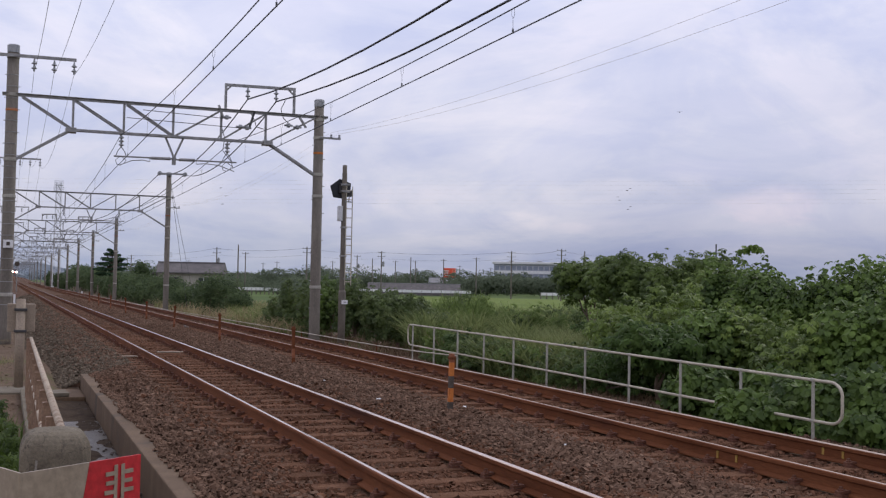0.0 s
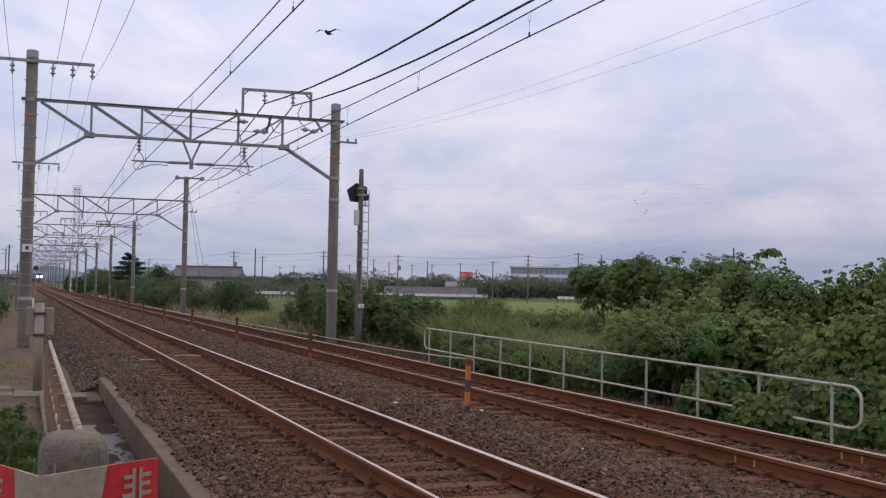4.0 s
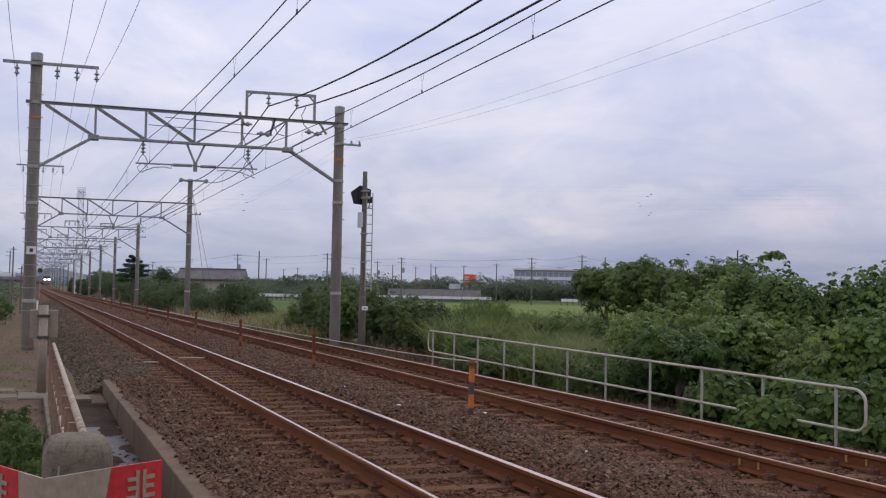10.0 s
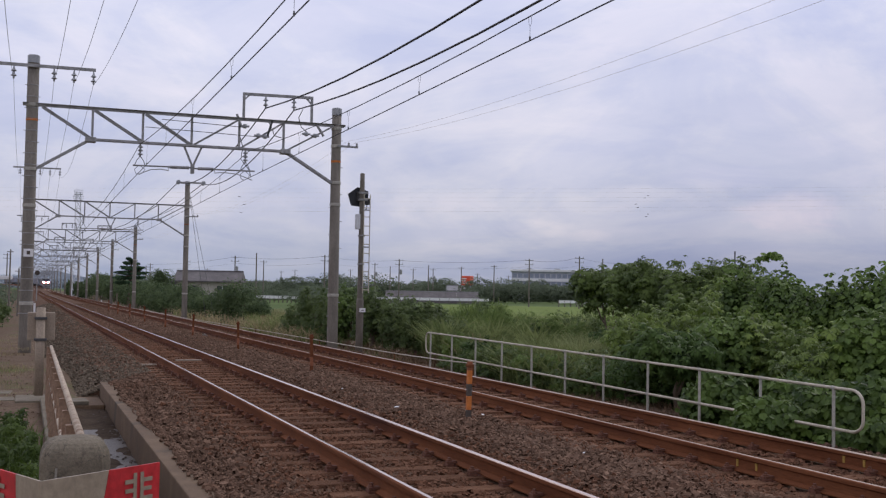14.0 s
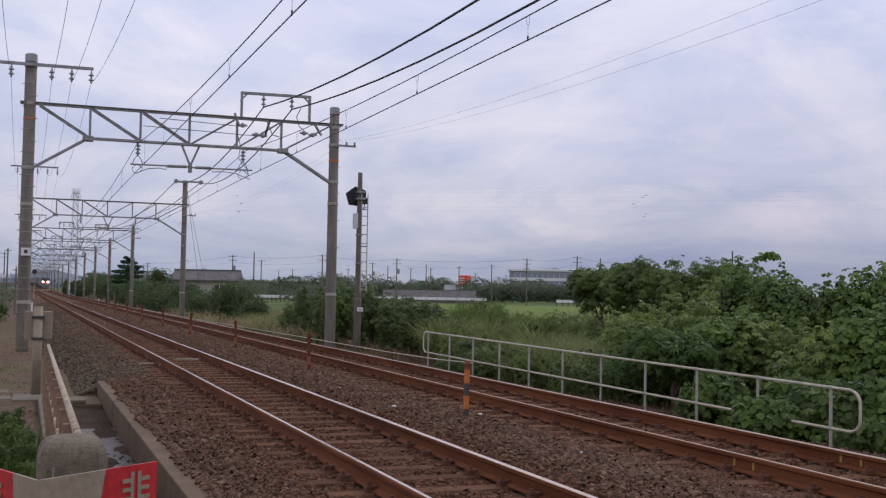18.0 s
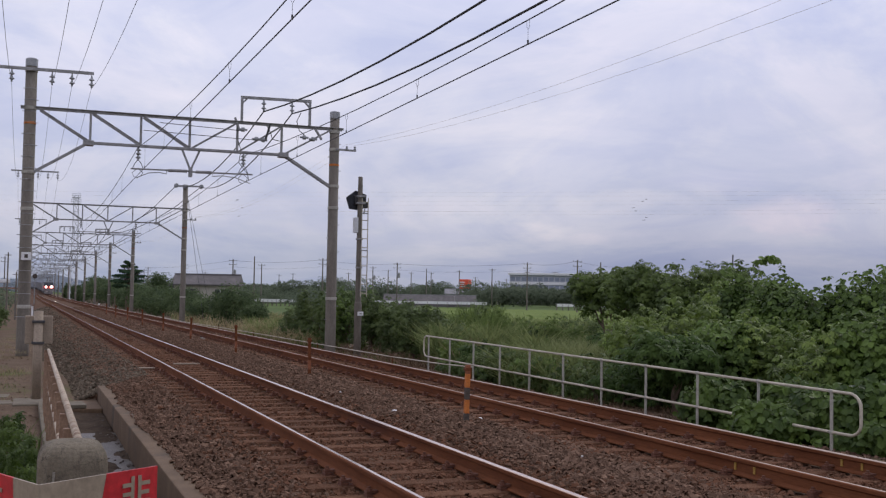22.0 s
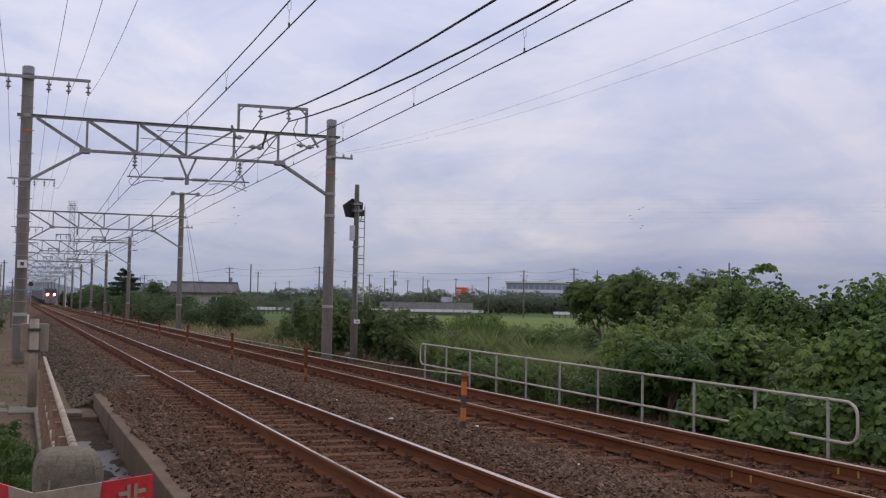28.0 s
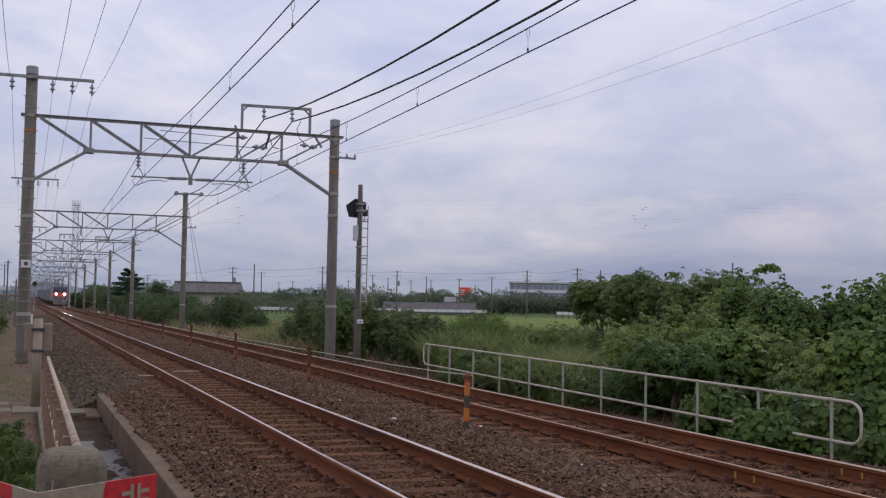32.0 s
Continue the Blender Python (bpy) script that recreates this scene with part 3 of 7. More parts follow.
def clip_mesh():
    bm = bmesh.new()
    for s in (-1, 1):
        box(bm, (s * 0.105 - 0.035, -0.045, 0.0), (s * 0.105 + 0.035, 0.045, 0.022))
        bar(bm, (s * 0.140, 0.0, 0.034), (s * 0.045, 0.0, 0.040), 0.07, 0.020)
        rod(bm, (s * 0.110, 0, 0.015), (s * 0.110, 0, 0.078), 0.015, n=6)
        rod(bm, (s * 0.110, 0, 0.044), (s * 0.110, 0, 0.060), 0.026, n=6)
    box(bm, (-0.075, -0.07, 0.0), (0.075, 0.07, 0.008))
    me = bpy.data.meshes.new("rail_fastening")
    bm.to_mesh(me); bm.free()
    me.materials.append(M_CLIP)
    return me


PITCH = 0.577      # from sleeper to sleeper
SLEEPER_ME, CLIP_ME = sleeper_mesh(), clip_mesh()


def build_track(x, head, label, first):
    track = empty("railway_track", (0, 0, 0))
    tagged(track, label, "railway track", "tracks of the double line", "structure")
    for s in (-1, 1):      # the wheels polish the head towards the inner edge
        build_rail(track, x + s * GAUGE, head, "rail", range(8, 12) if s < 0 else range(10, 15))
    rng = random.Random(int(x * 100))
    for i in range(150):
        y = first + PITCH * i
        ob = new("sleeper", SLEEPER_ME)
        ob.parent = track
        ob.matrix_basis = pose(x + rng.uniform(-0.03, 0.03), y + rng.uniform(-0.02, 0.02), -0.156 + rng.uniform(-0.008, 0.004), rng.uniform(-0.6, 0.6), 0, rng.uniform(-0.9, 0.9))
        for s in (-1, 1):
            c = new("rail_fastening", CLIP_ME)
            c.parent = ob
            c.matrix_basis = pose(s * GAUGE, 0, 0.0, 0, 0, rng.uniform(-2, 2))
    bm = bmesh.new()
    y = first + PITCH * 150
    while y < 330:
        g = grade(y)
        box(bm, (x - 1.0, y - 0.11, -0.3 + g), (x + 1.0, y + 0.11, -0.155 + g))
        for s in (-1, 1):
            box(bm, (x + s * GAUGE - 0.16, y - 0.05, -0.155 + g), (x + s * GAUGE + 0.16, y + 0.05, -0.12 + g))
        y += PITCH
    tagged(part("far_sleepers", bm, M_SLEEPER, track), kind="stuff")
    return track


track_near = build_track(TRACK_NEAR, M_RAILTOP, "rusty railway track with bright worn rail heads on brown sleepers", 6.04)
track_far = build_track(TRACK_FAR, M_RAILTOP_DULL, "rusty railway track with dull brown rails on brown sleepers", 5.7)


# ---- loose ballast stones ----
def scatter_ballast():
    rng = np.random.default_rng(5)

    def sample(n, x0, x1, y0, y1, power=1.6):
        x = rng.uniform(x0, x1, n)
        y = y0 + (y1 - y0) * rng.uniform(0, 1, n) ** power
        return x, y

    x, y = sample(118000, 1.46, 8.6, 6.5, 46, 1.7)
    keep = np.ones(len(x), bool)
    for c in (TRACK_NEAR, TRACK_FAR):
        for s in (-1, 1):
            keep &= abs(x - c - s * GAUGE) > 0.10
    first = {TRACK_NEAR: 6.04, TRACK_FAR: 5.7}
    for c, y0 in first.items():      # most sleeper tops stay clear
        on = (abs(x - c) < 0.96) & (abs((y - y0 + PITCH / 2) % PITCH - PITCH / 2) < 0.11)
        keep &= ~(on & (rng.uniform(0, 1, len(x)) < np.where(c == TRACK_NEAR, 0.74, 0.6)))
    x, y = x[keep], y[keep]
    size = 0.021 + 0.036 * rng.uniform(0, 1, len(x)) ** 2.2
    z = np.array([bed_z(a, b) for a, b in zip(x, y)]) + size * rng.uniform(-0.1, 0.32, len(x))
    inside = np.zeros(len(x), bool)
    for c in (TRACK_NEAR, TRACK_FAR):
        inside |= abs(x - c) < 1.02
    z[inside] -= 0.004
    size[inside] *= 0.85
    R = turns_facing(rng, np.tile([0.0, 0.0, 1.0], (len(x), 1)), 0.55)
    S = size[:, None] * rng.uniform(0.5, 1.5, (len(x), 3)) * np.array([1.1, 0.9, 0.62])
    # rust dust lies thickest close to the rails
    away = np.minimum(abs(x - TRACK_NEAR), abs(x - TRACK_FAR)) + rng.normal(size=len(x)) * 0.22 + np.clip((y - 12) / 28, 0, 0.85)
    rusty = away < 1.12
    P = np.stack([x, y, z], 1)
    st = pieces("ballast_stones", STONE_V, STONE_F, P[rusty], R[rusty], S[rusty], M_STONE)
    tagged(st, "loose rust-brown crushed stones covering the track bed", "ballast stones", kind="stuff")
    st = pieces("dusty_ballast_stones", STONE_V, STONE_F, P[~rusty], R[~rusty], S[~rusty], M_STONE_DUST)
    tagged(st, "loose grey-brown crushed stones between and beside the tracks", "ballast stones", kind="stuff")
    n = 12000
    x, y = sample(n, 1.3, 8.8, 40, 110, 1.3)
    keep = np.ones(n, bool)
    for c in (TRACK_NEAR, TRACK_FAR):
        for s in (-1, 1):
            keep &= abs(x - c - s * GAUGE) > 0.12
    x, y = x[keep], y[keep]
    size = rng.uniform(0.05, 0.10, len(x))
    z = np.array([bed_z(a, b) for a, b in zip(x, y)])
    f = pieces("far_ballast_stones", STONE_V, STONE_F, np.stack([x, y, z], 1), turns_facing(rng, np.tile([0.0, 0.0, 1.0], (len(x), 1)), 0.45), size[:, None] * rng.uniform(0.5, 1.2, (len(x), 3)), M_STONE_DUST)
    tagged(f, "loose rust-brown crushed stones further along the track bed", "ballast stones", kind="stuff")
    # thinner stone over the soil out to the railing
    n = 10000
    x = 8.5 + 2.3 * rng.uniform(0, 1, n) ** 1.5; y = 8 + 62 * rng.uniform(0, 1, n) ** 1.5
    size = rng.uniform(0.022, 0.062, n) * (1 + 0.008 * (y - 8))
    z = np.array([max(bed_z(a, b) if a < 9.3 else -2, ground_z(a, b)) for a, b in zip(x, y)]) + size * 0.2
    e = pieces("shoulder_stones", STONE_V, STONE_F, np.stack([x, y, z], 1), turns_facing(rng, np.tile([0.0, 0.0, 1.0], (n, 1)), 0.5), size[:, None] * rng.uniform(0.6, 1.4, (n, 3)) * np.array([1.1, 0.9, 0.65]), M_STONE_DUST)
    tagged(e, "loose grey-brown stones thinning out towards the railing", "ballast stones", kind="stuff")
    # stones spilt over the edge of the wall
    n = 1500
    x = 1.52 - 0.13 * rng.uniform(0, 1, n) ** 2.2 * (0.35 + 0.65 * np.sin(np.arange(n) * 0.37) ** 2); y = rng.uniform(7.0, 20.2, n)
    x -= 0.05 * np.clip(np.sin(y * 1.9) + np.sin(y * 0.83 + 1), 0, 2)
    size = rng.uniform(0.022, 0.050, n)
    e = pieces("edge_stones", STONE_V, STONE_F, np.stack([x, y, -0.222 + 0.12 * size], 1), turns_facing(rng, np.tile([0.0, 0.0, 1.0], (n, 1)), 0.5), size[:, None] * rng.uniform(0.6, 1.3, (n, 3)) * np.array([1.1, 0.9, 0.65]), M_STONE_DUST)
    tagged(e, "loose brown stones spilt onto the wall top", "ballast stones", kind="stuff")
    # fresher grey stone on the shoulder past the end of the wall
    n = 12000
    x = 0.5 + 1.8 * rng.uniform(0, 1, n) ** 1.7; y = 20.2 + 90 * rng.uniform(0, 1, n) ** 2.1 + 1.5 * np.clip(x - 1.2, 0, 2)
    size = rng.uniform(0.022, 0.058, n) * (1 + 0.012 * (y - 20))
    z = np.array([bed_z(a, b) for a, b in zip(x, y)]) + size * 0.2
    g = pieces("grey_ballast_stones", STONE_V, STONE_F, np.stack([x, y, z], 1), turns_facing(rng, np.tile([0.0, 0.0, 1.0], (n, 1)), 0.45), size[:, None] * rng.uniform(0.6, 1.3, (n, 3)) * np.array([1.1, 0.9, 0.7]), M_STONE_GREY)
    tagged(g, "grey crushed stones on the shoulder of the track bed", "ballast stones", kind="stuff")


scatter_ballast()


# ---- gantries ----
def insulator(parent, at, length=0.36, discs=2):
    bm = bmesh.new()
    prof = [(0.012, -length), (0.03, -length + 0.01), (0.03, -length + 0.05)]
    step = (length - 0.1) / discs
    for k in range(discs):
        z = -length + 0.07 + k * step
        prof += [(0.03, z), (0.085, z + 0.02), (0.085, z + 0.035), (0.04, z + 0.075), (0.025, z + step - 0.02)]
    prof += [(0.02, -0.01), (0.012, 0.0)]
    lathe(bm, prof, at, 10)
    return part("insulator", bm, M_PORCELAIN, parent)


def build_pole(parent, x, top, r0, r1, bands, orange, steps=0.0, rings=True):
    bm = bmesh.new()
    lathe(bm, [(r0, -1.2), (r0, -0.2), (r1, top - 0.25)], (x, 0, 0), 20)
    pole = part("pole", bm, M_POLE, parent, "tapered weathered concrete pole", smooth=True)
    bm = bmesh.new()
    lathe(bm, [(r1 + 0.012, top - 0.25), (r1 + 0.014, top - 0.03), (r1 - 0.02, top)], (x, 0, 0), 20)
    part("pole_cap", bm, M_PORCELAIN, pole, "pale cap ring")
    for z in bands:
        r = r0 + (r1 - r0) * (z + 0.2) / (top + 0.2)
        bm = bmesh.new()
        lathe(bm, [(r + 0.012, z - 0.05), (r + 0.016, z - 0.04), (r + 0.016, z + 0.04), (r + 0.012, z + 0.05)], (x, 0, 0), 20)
        part("steel_band", bm, M_GALV_POST, pole)
    if orange:
        r = r0 + (r1 - r0) * (orange + 0.2) / (top + 0.2)
        bm = bmesh.new()
        lathe(bm, [(r + 0.006, orange - 0.035), (r + 0.006, orange + 0.035)], (x, 0, 0), 20)
        part("orange_band", bm, M_ORANGE if steps else M_ORANGE_FADED, pole, "faded orange paint band")
    if steps:
        for k, z in enumerate(np.arange(0.6, top - 0.9, steps)):
            r = r0 + (r1 - r0) * (z + 0.2) / (top + 0.2)
            bm = bmesh.new()
            if rings:
                lathe(bm, [(r + 0.003, z - 0.010), (r + 0.008, z - 0.006), (r + 0.008, z + 0.006), (r + 0.003, z + 0.010)], (x, 0, 0), 16)
            s = 1 if k % 2 else -1
            rod(bm, (x + s * (r - 0.02), -0.05, z), (x + s * (r + 0.055), -0.05, z), 0.011, n=6)
            part("step_bolt", bm, M_STEEL, pole)
    return pole


def build_gantry(right_top=7.62, frames=((6.52, 8.8, 7.88),), tall_cap=False, arm_z=8.17, steps=0.0, switches=False):
    g = empty("catenary_gantry", (0, GANTRY_Y, 0))
    tagged(g, "steel lattice beam on two concrete poles carrying overhead wires", "catenary gantry", "gantries over the line")
    build_pole(g, POLE_L, arm_z + 0.37, 0.188, 0.17, (0.9, 3.9, 5.02, 7.0, arm_z), 6.54, steps)
    build_pole(g, POLE_R, right_top, 0.18, 0.158, (1.3, 4.35, 5.08, 6.32, 6.92), 5.8, steps * 1.3, False)
    xs = [1.80, 3.33, 4.86, 6.39, 7.86]

    def member(name, a, b, w, d=None, mat=M_STEEL):
        bm = bmesh.new()
        bar(bm, a, b, w, d)
        return part(name, bm, mat, g)

    for y in (-0.10, 0.10):
        s = math.copysign(1, y)
        bm = bmesh.new()      # an angle section, its flange turned outwards
        box(bm, (POLE_L - 0.28, y - 0.007, BEAM_TOP - 0.06), (POLE_R + 0.28, y + 0.007, BEAM_TOP))
        box(bm, (POLE_L - 0.28, min(y, y + s * 0.07), BEAM_TOP), (POLE_R + 0.28, max(y, y + s * 0.07), BEAM_TOP + 0.012))
        part("top_chord", bm, M_STEEL, g)
        member("bottom_chord", (1.68, y, BEAM_LOW), (7.98, y, BEAM_LOW), 0.045, 0.07)
        member("knee_brace", (1.75, y, BEAM_LOW), (POLE_L + 0.12, y * 0.8, 5.02), 0.05, 0.075)
        member("knee_brace", (7.92, y, BEAM_LOW), (POLE_R - 0.12, y * 0.8, 5.06), 0.05, 0.075)
    for x in xs:
        member("lattice_post", (x, 0, BEAM_LOW), (x, 0, BEAM_TOP - 0.06), 0.07)
    diag = [(0.3, 1.75, 1), (1.85, 3.3, 1), (3.4, 4.82, 1), (6.32, 4.92, 1), (7.8, 6.45, 1), (9.5, 7.95, 1)]
    for a, b, k in diag:
        for y in (-0.1, 0.1):
            member("lattice_diagonal", (a, y, BEAM_TOP - 0.08), (b, y, BEAM_LOW + 0.03), 0.012, 0.055)
            member("lattice_diagonal", (a + 0.02, y, BEAM_TOP - 0.05), (b + 0.02, y, BEAM_LOW + 0.06), 0.05, 0.012)
    for x in (1.75, 7.92):
        bm = bmesh.new()
        box(bm, (x - 0.16, -0.16, BEAM_LOW - 0.09), (x + 0.16, 0.16, BEAM_LOW + 0.07), 0.02)
        part("gusset_plate", bm, M_STEEL, g)
    # hanging bracket in the middle with the two registration pipes
    for x in (4.62, 5.2):
        member("hanger_leg", (x, 0, BEAM_LOW), (4.91, 0, 5.36), 0.06)
    bm = bmesh.new(); box(bm, (4.85, -0.06, 5.14), (4.97, 0.06, 5.42), 0.01)
    part("hanger_block", bm, M_STEEL, g)
    for a, b in ((3.05, 4.86), (4.96, 6.92)):
        bm = bmesh.new(); rod(bm, (a, 0, 5.31), (b, 0, 5.33), 0.026, n=8)
        rod(bm, (a + (1.15 if a < 4 else 0.12), 0, 5.315), (a + (1.75 if a < 4 else 0.62), 0, 5.325), 0.05, n=8)
        part("registration_pipe", bm, M_STEEL, g)
    for tx, root in ((3.23, 4.16), (6.85, 5.62)):
        bm = bmesh.new()
        tube(bm, [(root, 0, 5.3), (root, 0, 5.2), (root + (tx - root) * 0.25, 0, 5.235), (root + (tx - root) * 0.6, 0, 5.2), (tx, 0, 5.03)], 0.014)
        part("steady_arm", bm, M_STEEL, g)
        insulator(g, (tx + 0.04 if tx < 4 else tx - 0.24, 0, BEAM_LOW - 0.02), 0.45, 3)
        bm = bmesh.new()
        cx = tx + 0.04 if tx < 4 else tx - 0.24
        for s in (-1, 1):
            tube(bm, [(cx, 0, 5.62), (cx + s * 0.10, 0, 5.48), (cx + s * 0.16, 0, 5.33)], 0.012)
        tube(bm, [(cx - 0.05, 0, 5.30), (cx - 0.17, 0, 5.18), (cx - 0.12, 0, 5.06), (cx, 0, 5.02)], 0.010)
        tube(bm, [(cx + 0.02, 0, 5.30), (cx + 0.16, 0, 5.2), (cx + 0.10, 0, 5.10)], 0.010)
        part("wire_clamp", bm, M_DARKSTEEL, g)
    # cross-arm of the high pole
    bm = bmesh.new(); bar(bm, (-0.95, -0.22, arm_z), (1.84, -0.22, arm_z + 0.02), 0.07, 0.09)
    part("cross_arm", bm, M_STEEL, g)
    for x in (-0.54, 0.62, 1.20, 1.78):
        insulator(g, (x, -0.22, arm_z - 0.04), 0.40, 2)
    # small arm on the low pole
    bm = bmesh.new(); bar(bm, (POLE_R, -0.18, 6.32), (10.38, -0.18, 6.31), 0.07, 0.06)
    part("side_arm", bm, M_STEEL, g)
    for x in (10.06, 10.34):
        bm = bmesh.new(); lathe(bm, [(0.02, 0), (0.05, 0.01), (0.03, 0.06), (0.045, 0.09), (0.015, 0.12)], (x, -0.18, 6.34), 10)
        part("pin_insulator", bm, M_PORCELAIN, g)
    for x0, x1, zt in frames:
        for p, q in (((x0, 0, BEAM_TOP - 0.02), (x0, 0, zt)), ((x0 - 0.04, 0, zt - 0.02), (x1 + 0.04, 0, zt + 0.02)), ((x1, 0, zt + 0.02), (x1, 0, BEAM_TOP - 0.02))):
            member("feeder_frame", p, q, 0.075, 0.09)
        for p, q in (((x0, 0, zt - 0.22), (x0 + 0.2, 0, zt - 0.02)), ((x1, 0, zt - 0.2), (x1 - 0.2, 0, zt))):
            member("frame_brace", p, q, 0.05)
        for x in (x0 + 0.72 * (x1 - x0) / 2.28, x0 + 1.67 * (x1 - x0) / 2.28):
            insulator(g, (x, 0, zt - 0.02), 0.42, 2)
    if switches:
        for pts, r in (([(7.36, 0, 6.98), (7.5, 0.05, 6.75), (7.56, 0.05, 6.55), (7.8, 0.05, 6.5)], 0.014),
                       ([(8.5, 0, 7.5), (8.36, 0, 7.2), (8.45, 0, 6.9), (8.75, 0, 6.65)], 0.014),
                       ([(6.4, 0, 6.5), (6.52, 0, 6.1), (6.46, 0, 5.7), (6.75, 0, 5.35), (6.8, 0, 5.15)], 0.012)):
            bm = bmesh.new(); tube(bm, pts, r); part("jumper_cable", bm, M_WIRE, g)
        for x0, x1, z0, z1 in ((6.28, 6.42, 7.16, 6.8), (8.95, 9.2, 7.0, 6.62), (7.45, 7.3, 7.02, 6.5)):
            member("switch_arm", (x0, -0.1, z0), (x1, -0.1, z1), 0.09, 0.06, M_DARKSTEEL if 7 < x0 < 8 else M_STEEL)
        for x, z in ((6.55, 6.78), (8.6, 6.66), (8.9, 6.62), (7.0, 6.5), (7.22, 6.48)):
            bm = bmesh.new()
            rod(bm, (x - 0.14, -0.1, z), (x + 0.14, -0.1, z), 0.035, n=8); rod(bm, (x - 0.05, -0.1, z), (x + 0.05, -0.1, z), 0.075, n=10)
            part("strain_insulator", bm, M_PORCELAIN, g)
        for x0, x1, y1, z in ((6.5, 3.9, 0.0, 6.74), (7.0, 3.4, 0.0, 6.46)):
            bm = bmesh.new(); tube(bm, [(x0, -0.1, z), (x1, -0.1, z + 0.08)], 0.012); part("span_cable", bm, M_THINWIRE, g)
    if tall_cap:
        bm = bmesh.new(); bar(bm, (9.0, -0.2, right_top - 0.12), (10.7, -0.2, right_top - 0.1), 0.12, 0.1)
        part("cap_arm", bm, M_STEEL, g)
        for x in (9.05, 10.65):
            bm = bmesh.new(); rod(bm, (x, -0.32, right_top - 0.11), (x, -0.08, right_top - 0.11), 0.14, n=12)
            part("strain_insulator", bm, M_PORCELAIN, g)
        for s in (0.0, 0.7):
            bm = bmesh.new(); tube(bm, [(POLE_R + 0.05, -0.1, right_top - 0.4), (POLE_R + 1.6 + s, 0.8 + s, -0.8)], 0.011)
            part("guy_wire", bm, M_THINWIRE, g)
    return g


first_gantry = build_gantry(steps=0.35, switches=True)
bm = bmesh.new(); box(bm, (POLE_L - 0.12, -0.24, 2.32), (POLE_L + 0.16, -0.21, 2.56), 0.006)
plate = part("number_plate", bm, M_WHITE, first_gantry, "small white plate with dark bars")
bm = bmesh.new()
box(bm, (POLE_L - 0.03, -0.246, 2.39), (POLE_L + 0.07, -0.2405, 2.5))
part("dark_bar", bm, M_BLACK, plate)

FRAMES = ((3.0, 4.25, 7.62), (6.2, 7.45, 7.5))
STATIONS = [(36.17, 0.0), (73.3, -0.16), (109.5, -0.2), (139.5, -0.25), (168, -0.25), (198, -0.25), (232, -0.25), (270, -0.25), (310, -0.25), (350, -0.25), (390, -0.25), (430, -0.25), (470, -0.25), (510, -0.25)]
second = build_gantry(8.62, (), True, 8.95)
second.location = (0, *STATIONS[1])
third = build_gantry(7.6, FRAMES)
third.location = (0, *STATIONS[2])
for y, z in STATIONS[3:]:
    copy_thing(third, pose(0, y, z))


# ---- overhead wires ----
def hung_wire(name, supports, sag, r, material, label, sides=5):
    """A wire through its supports (x, y, z), sagging between them by sag times the span over 37 m squared."""
    bm = bmesh.new()
    pts = []
    for k, (p, q) in enumerate(zip(supports, supports[1:])):
        m = 12 if k < 2 else 5
        d = sag * ((q[1] - p[1]) / 37) ** 2
        for i in range(m):
            u = i / m
            pts.append((p[0] + (q[0] - p[0]) * u, p[1] + (q[1] - p[1]) * u, p[2] + (q[2] - p[2]) * u - 4 * d * u * (1 - u)))
    pts.append(supports[-1])
    tube(bm, pts, r, sides)
    return tagged(part(name, bm, material), label, "overhead wire", "wires over the line")


POINTS = [(-2.5, 0.0)] + STATIONS
for tx in (TRACK_NEAR + 0.02, TRACK_FAR + 0.02):
    hung_wire("contact_wire", [(tx, y, 5.09 + dz) for y, dz in POINTS], 0.0, 0.0105, M_WIRE, "dark straight contact wire above a track")
    m = hung_wire("messenger_wire", [(tx, y, 5.98 + dz) for y, dz in POINTS], 0.50, 0.0105, M_WIRE, "dark sagging messenger wire above the contact wire")
    for (y0, d0), (y1, d1) in zip(POINTS[:5], POINTS[1:6]):
        for i in range(8):      # spaced from the far support
            y = y1 - 2.4 - 4.83 * i
            u = (y - y0) / (y1 - y0)
            if u < 0.04:
                continue
            dz = d0 + u * (d1 - d0)
            top = 5.98 + dz - 4 * 0.50 * u * (1 - u) * ((y1 - y0) / 37) ** 2
            bm = bmesh.new()
            tube(bm, [(tx, y, 5.09 + dz), (tx, y, top - 0.14)], 0.0032, 4)
            for e in (-1, 1):      # the loop over the messenger wire
                tube(bm, [(tx, y, top - 0.14), (tx + 0.022 * e, y, top - 0.10), (tx + 0.022 * e, y, top)], 0.003, 4)
            rod(bm, (tx, y, 5.08 + dz), (tx, y, 5.15 + dz), 0.014, n=6)
            part("dropper", bm, M_THINWIRE, m)
for x, x2, x3 in ((7.24, 9.05, 6.6), (8.19, 10.65, 7.15)):
    hung_wire("feeder_cable", [(x, -2.5, 7.44), (x, 36.17, 7.44), (x2, 73.3, 8.35)] + [(x3, y, 7.1 + dz) for y, dz in STATIONS[2:]], 0.85, 0.023, M_WIRE,
              "thick black feeder cable on the beam's frame", 6)
for x in (-0.54, 0.62, 1.20, 1.78):
    hung_wire("line_wire", [(x, -2.5, 7.75), (x, 36.17, 7.73), (x, 73.3, 8.35)] + [(x, y, 7.73 + dz) for y, dz in STATIONS[2:]], 0.95, 0.0055, M_THINWIRE, "thin grey wire on the pole's cross-arm", 4)
for x, near, z in ((10.06, 6.34, 6.52), (10.34, 6.09, 6.50)):
    hung_wire("side_wire", [(x, POINTS[0][0], near)] + [(x, y, z + dz) for y, dz in POINTS[1:5]], 0.62, 0.0026, M_GALV_RAIL, "thin pale wire on the low pole's side arm", 4)


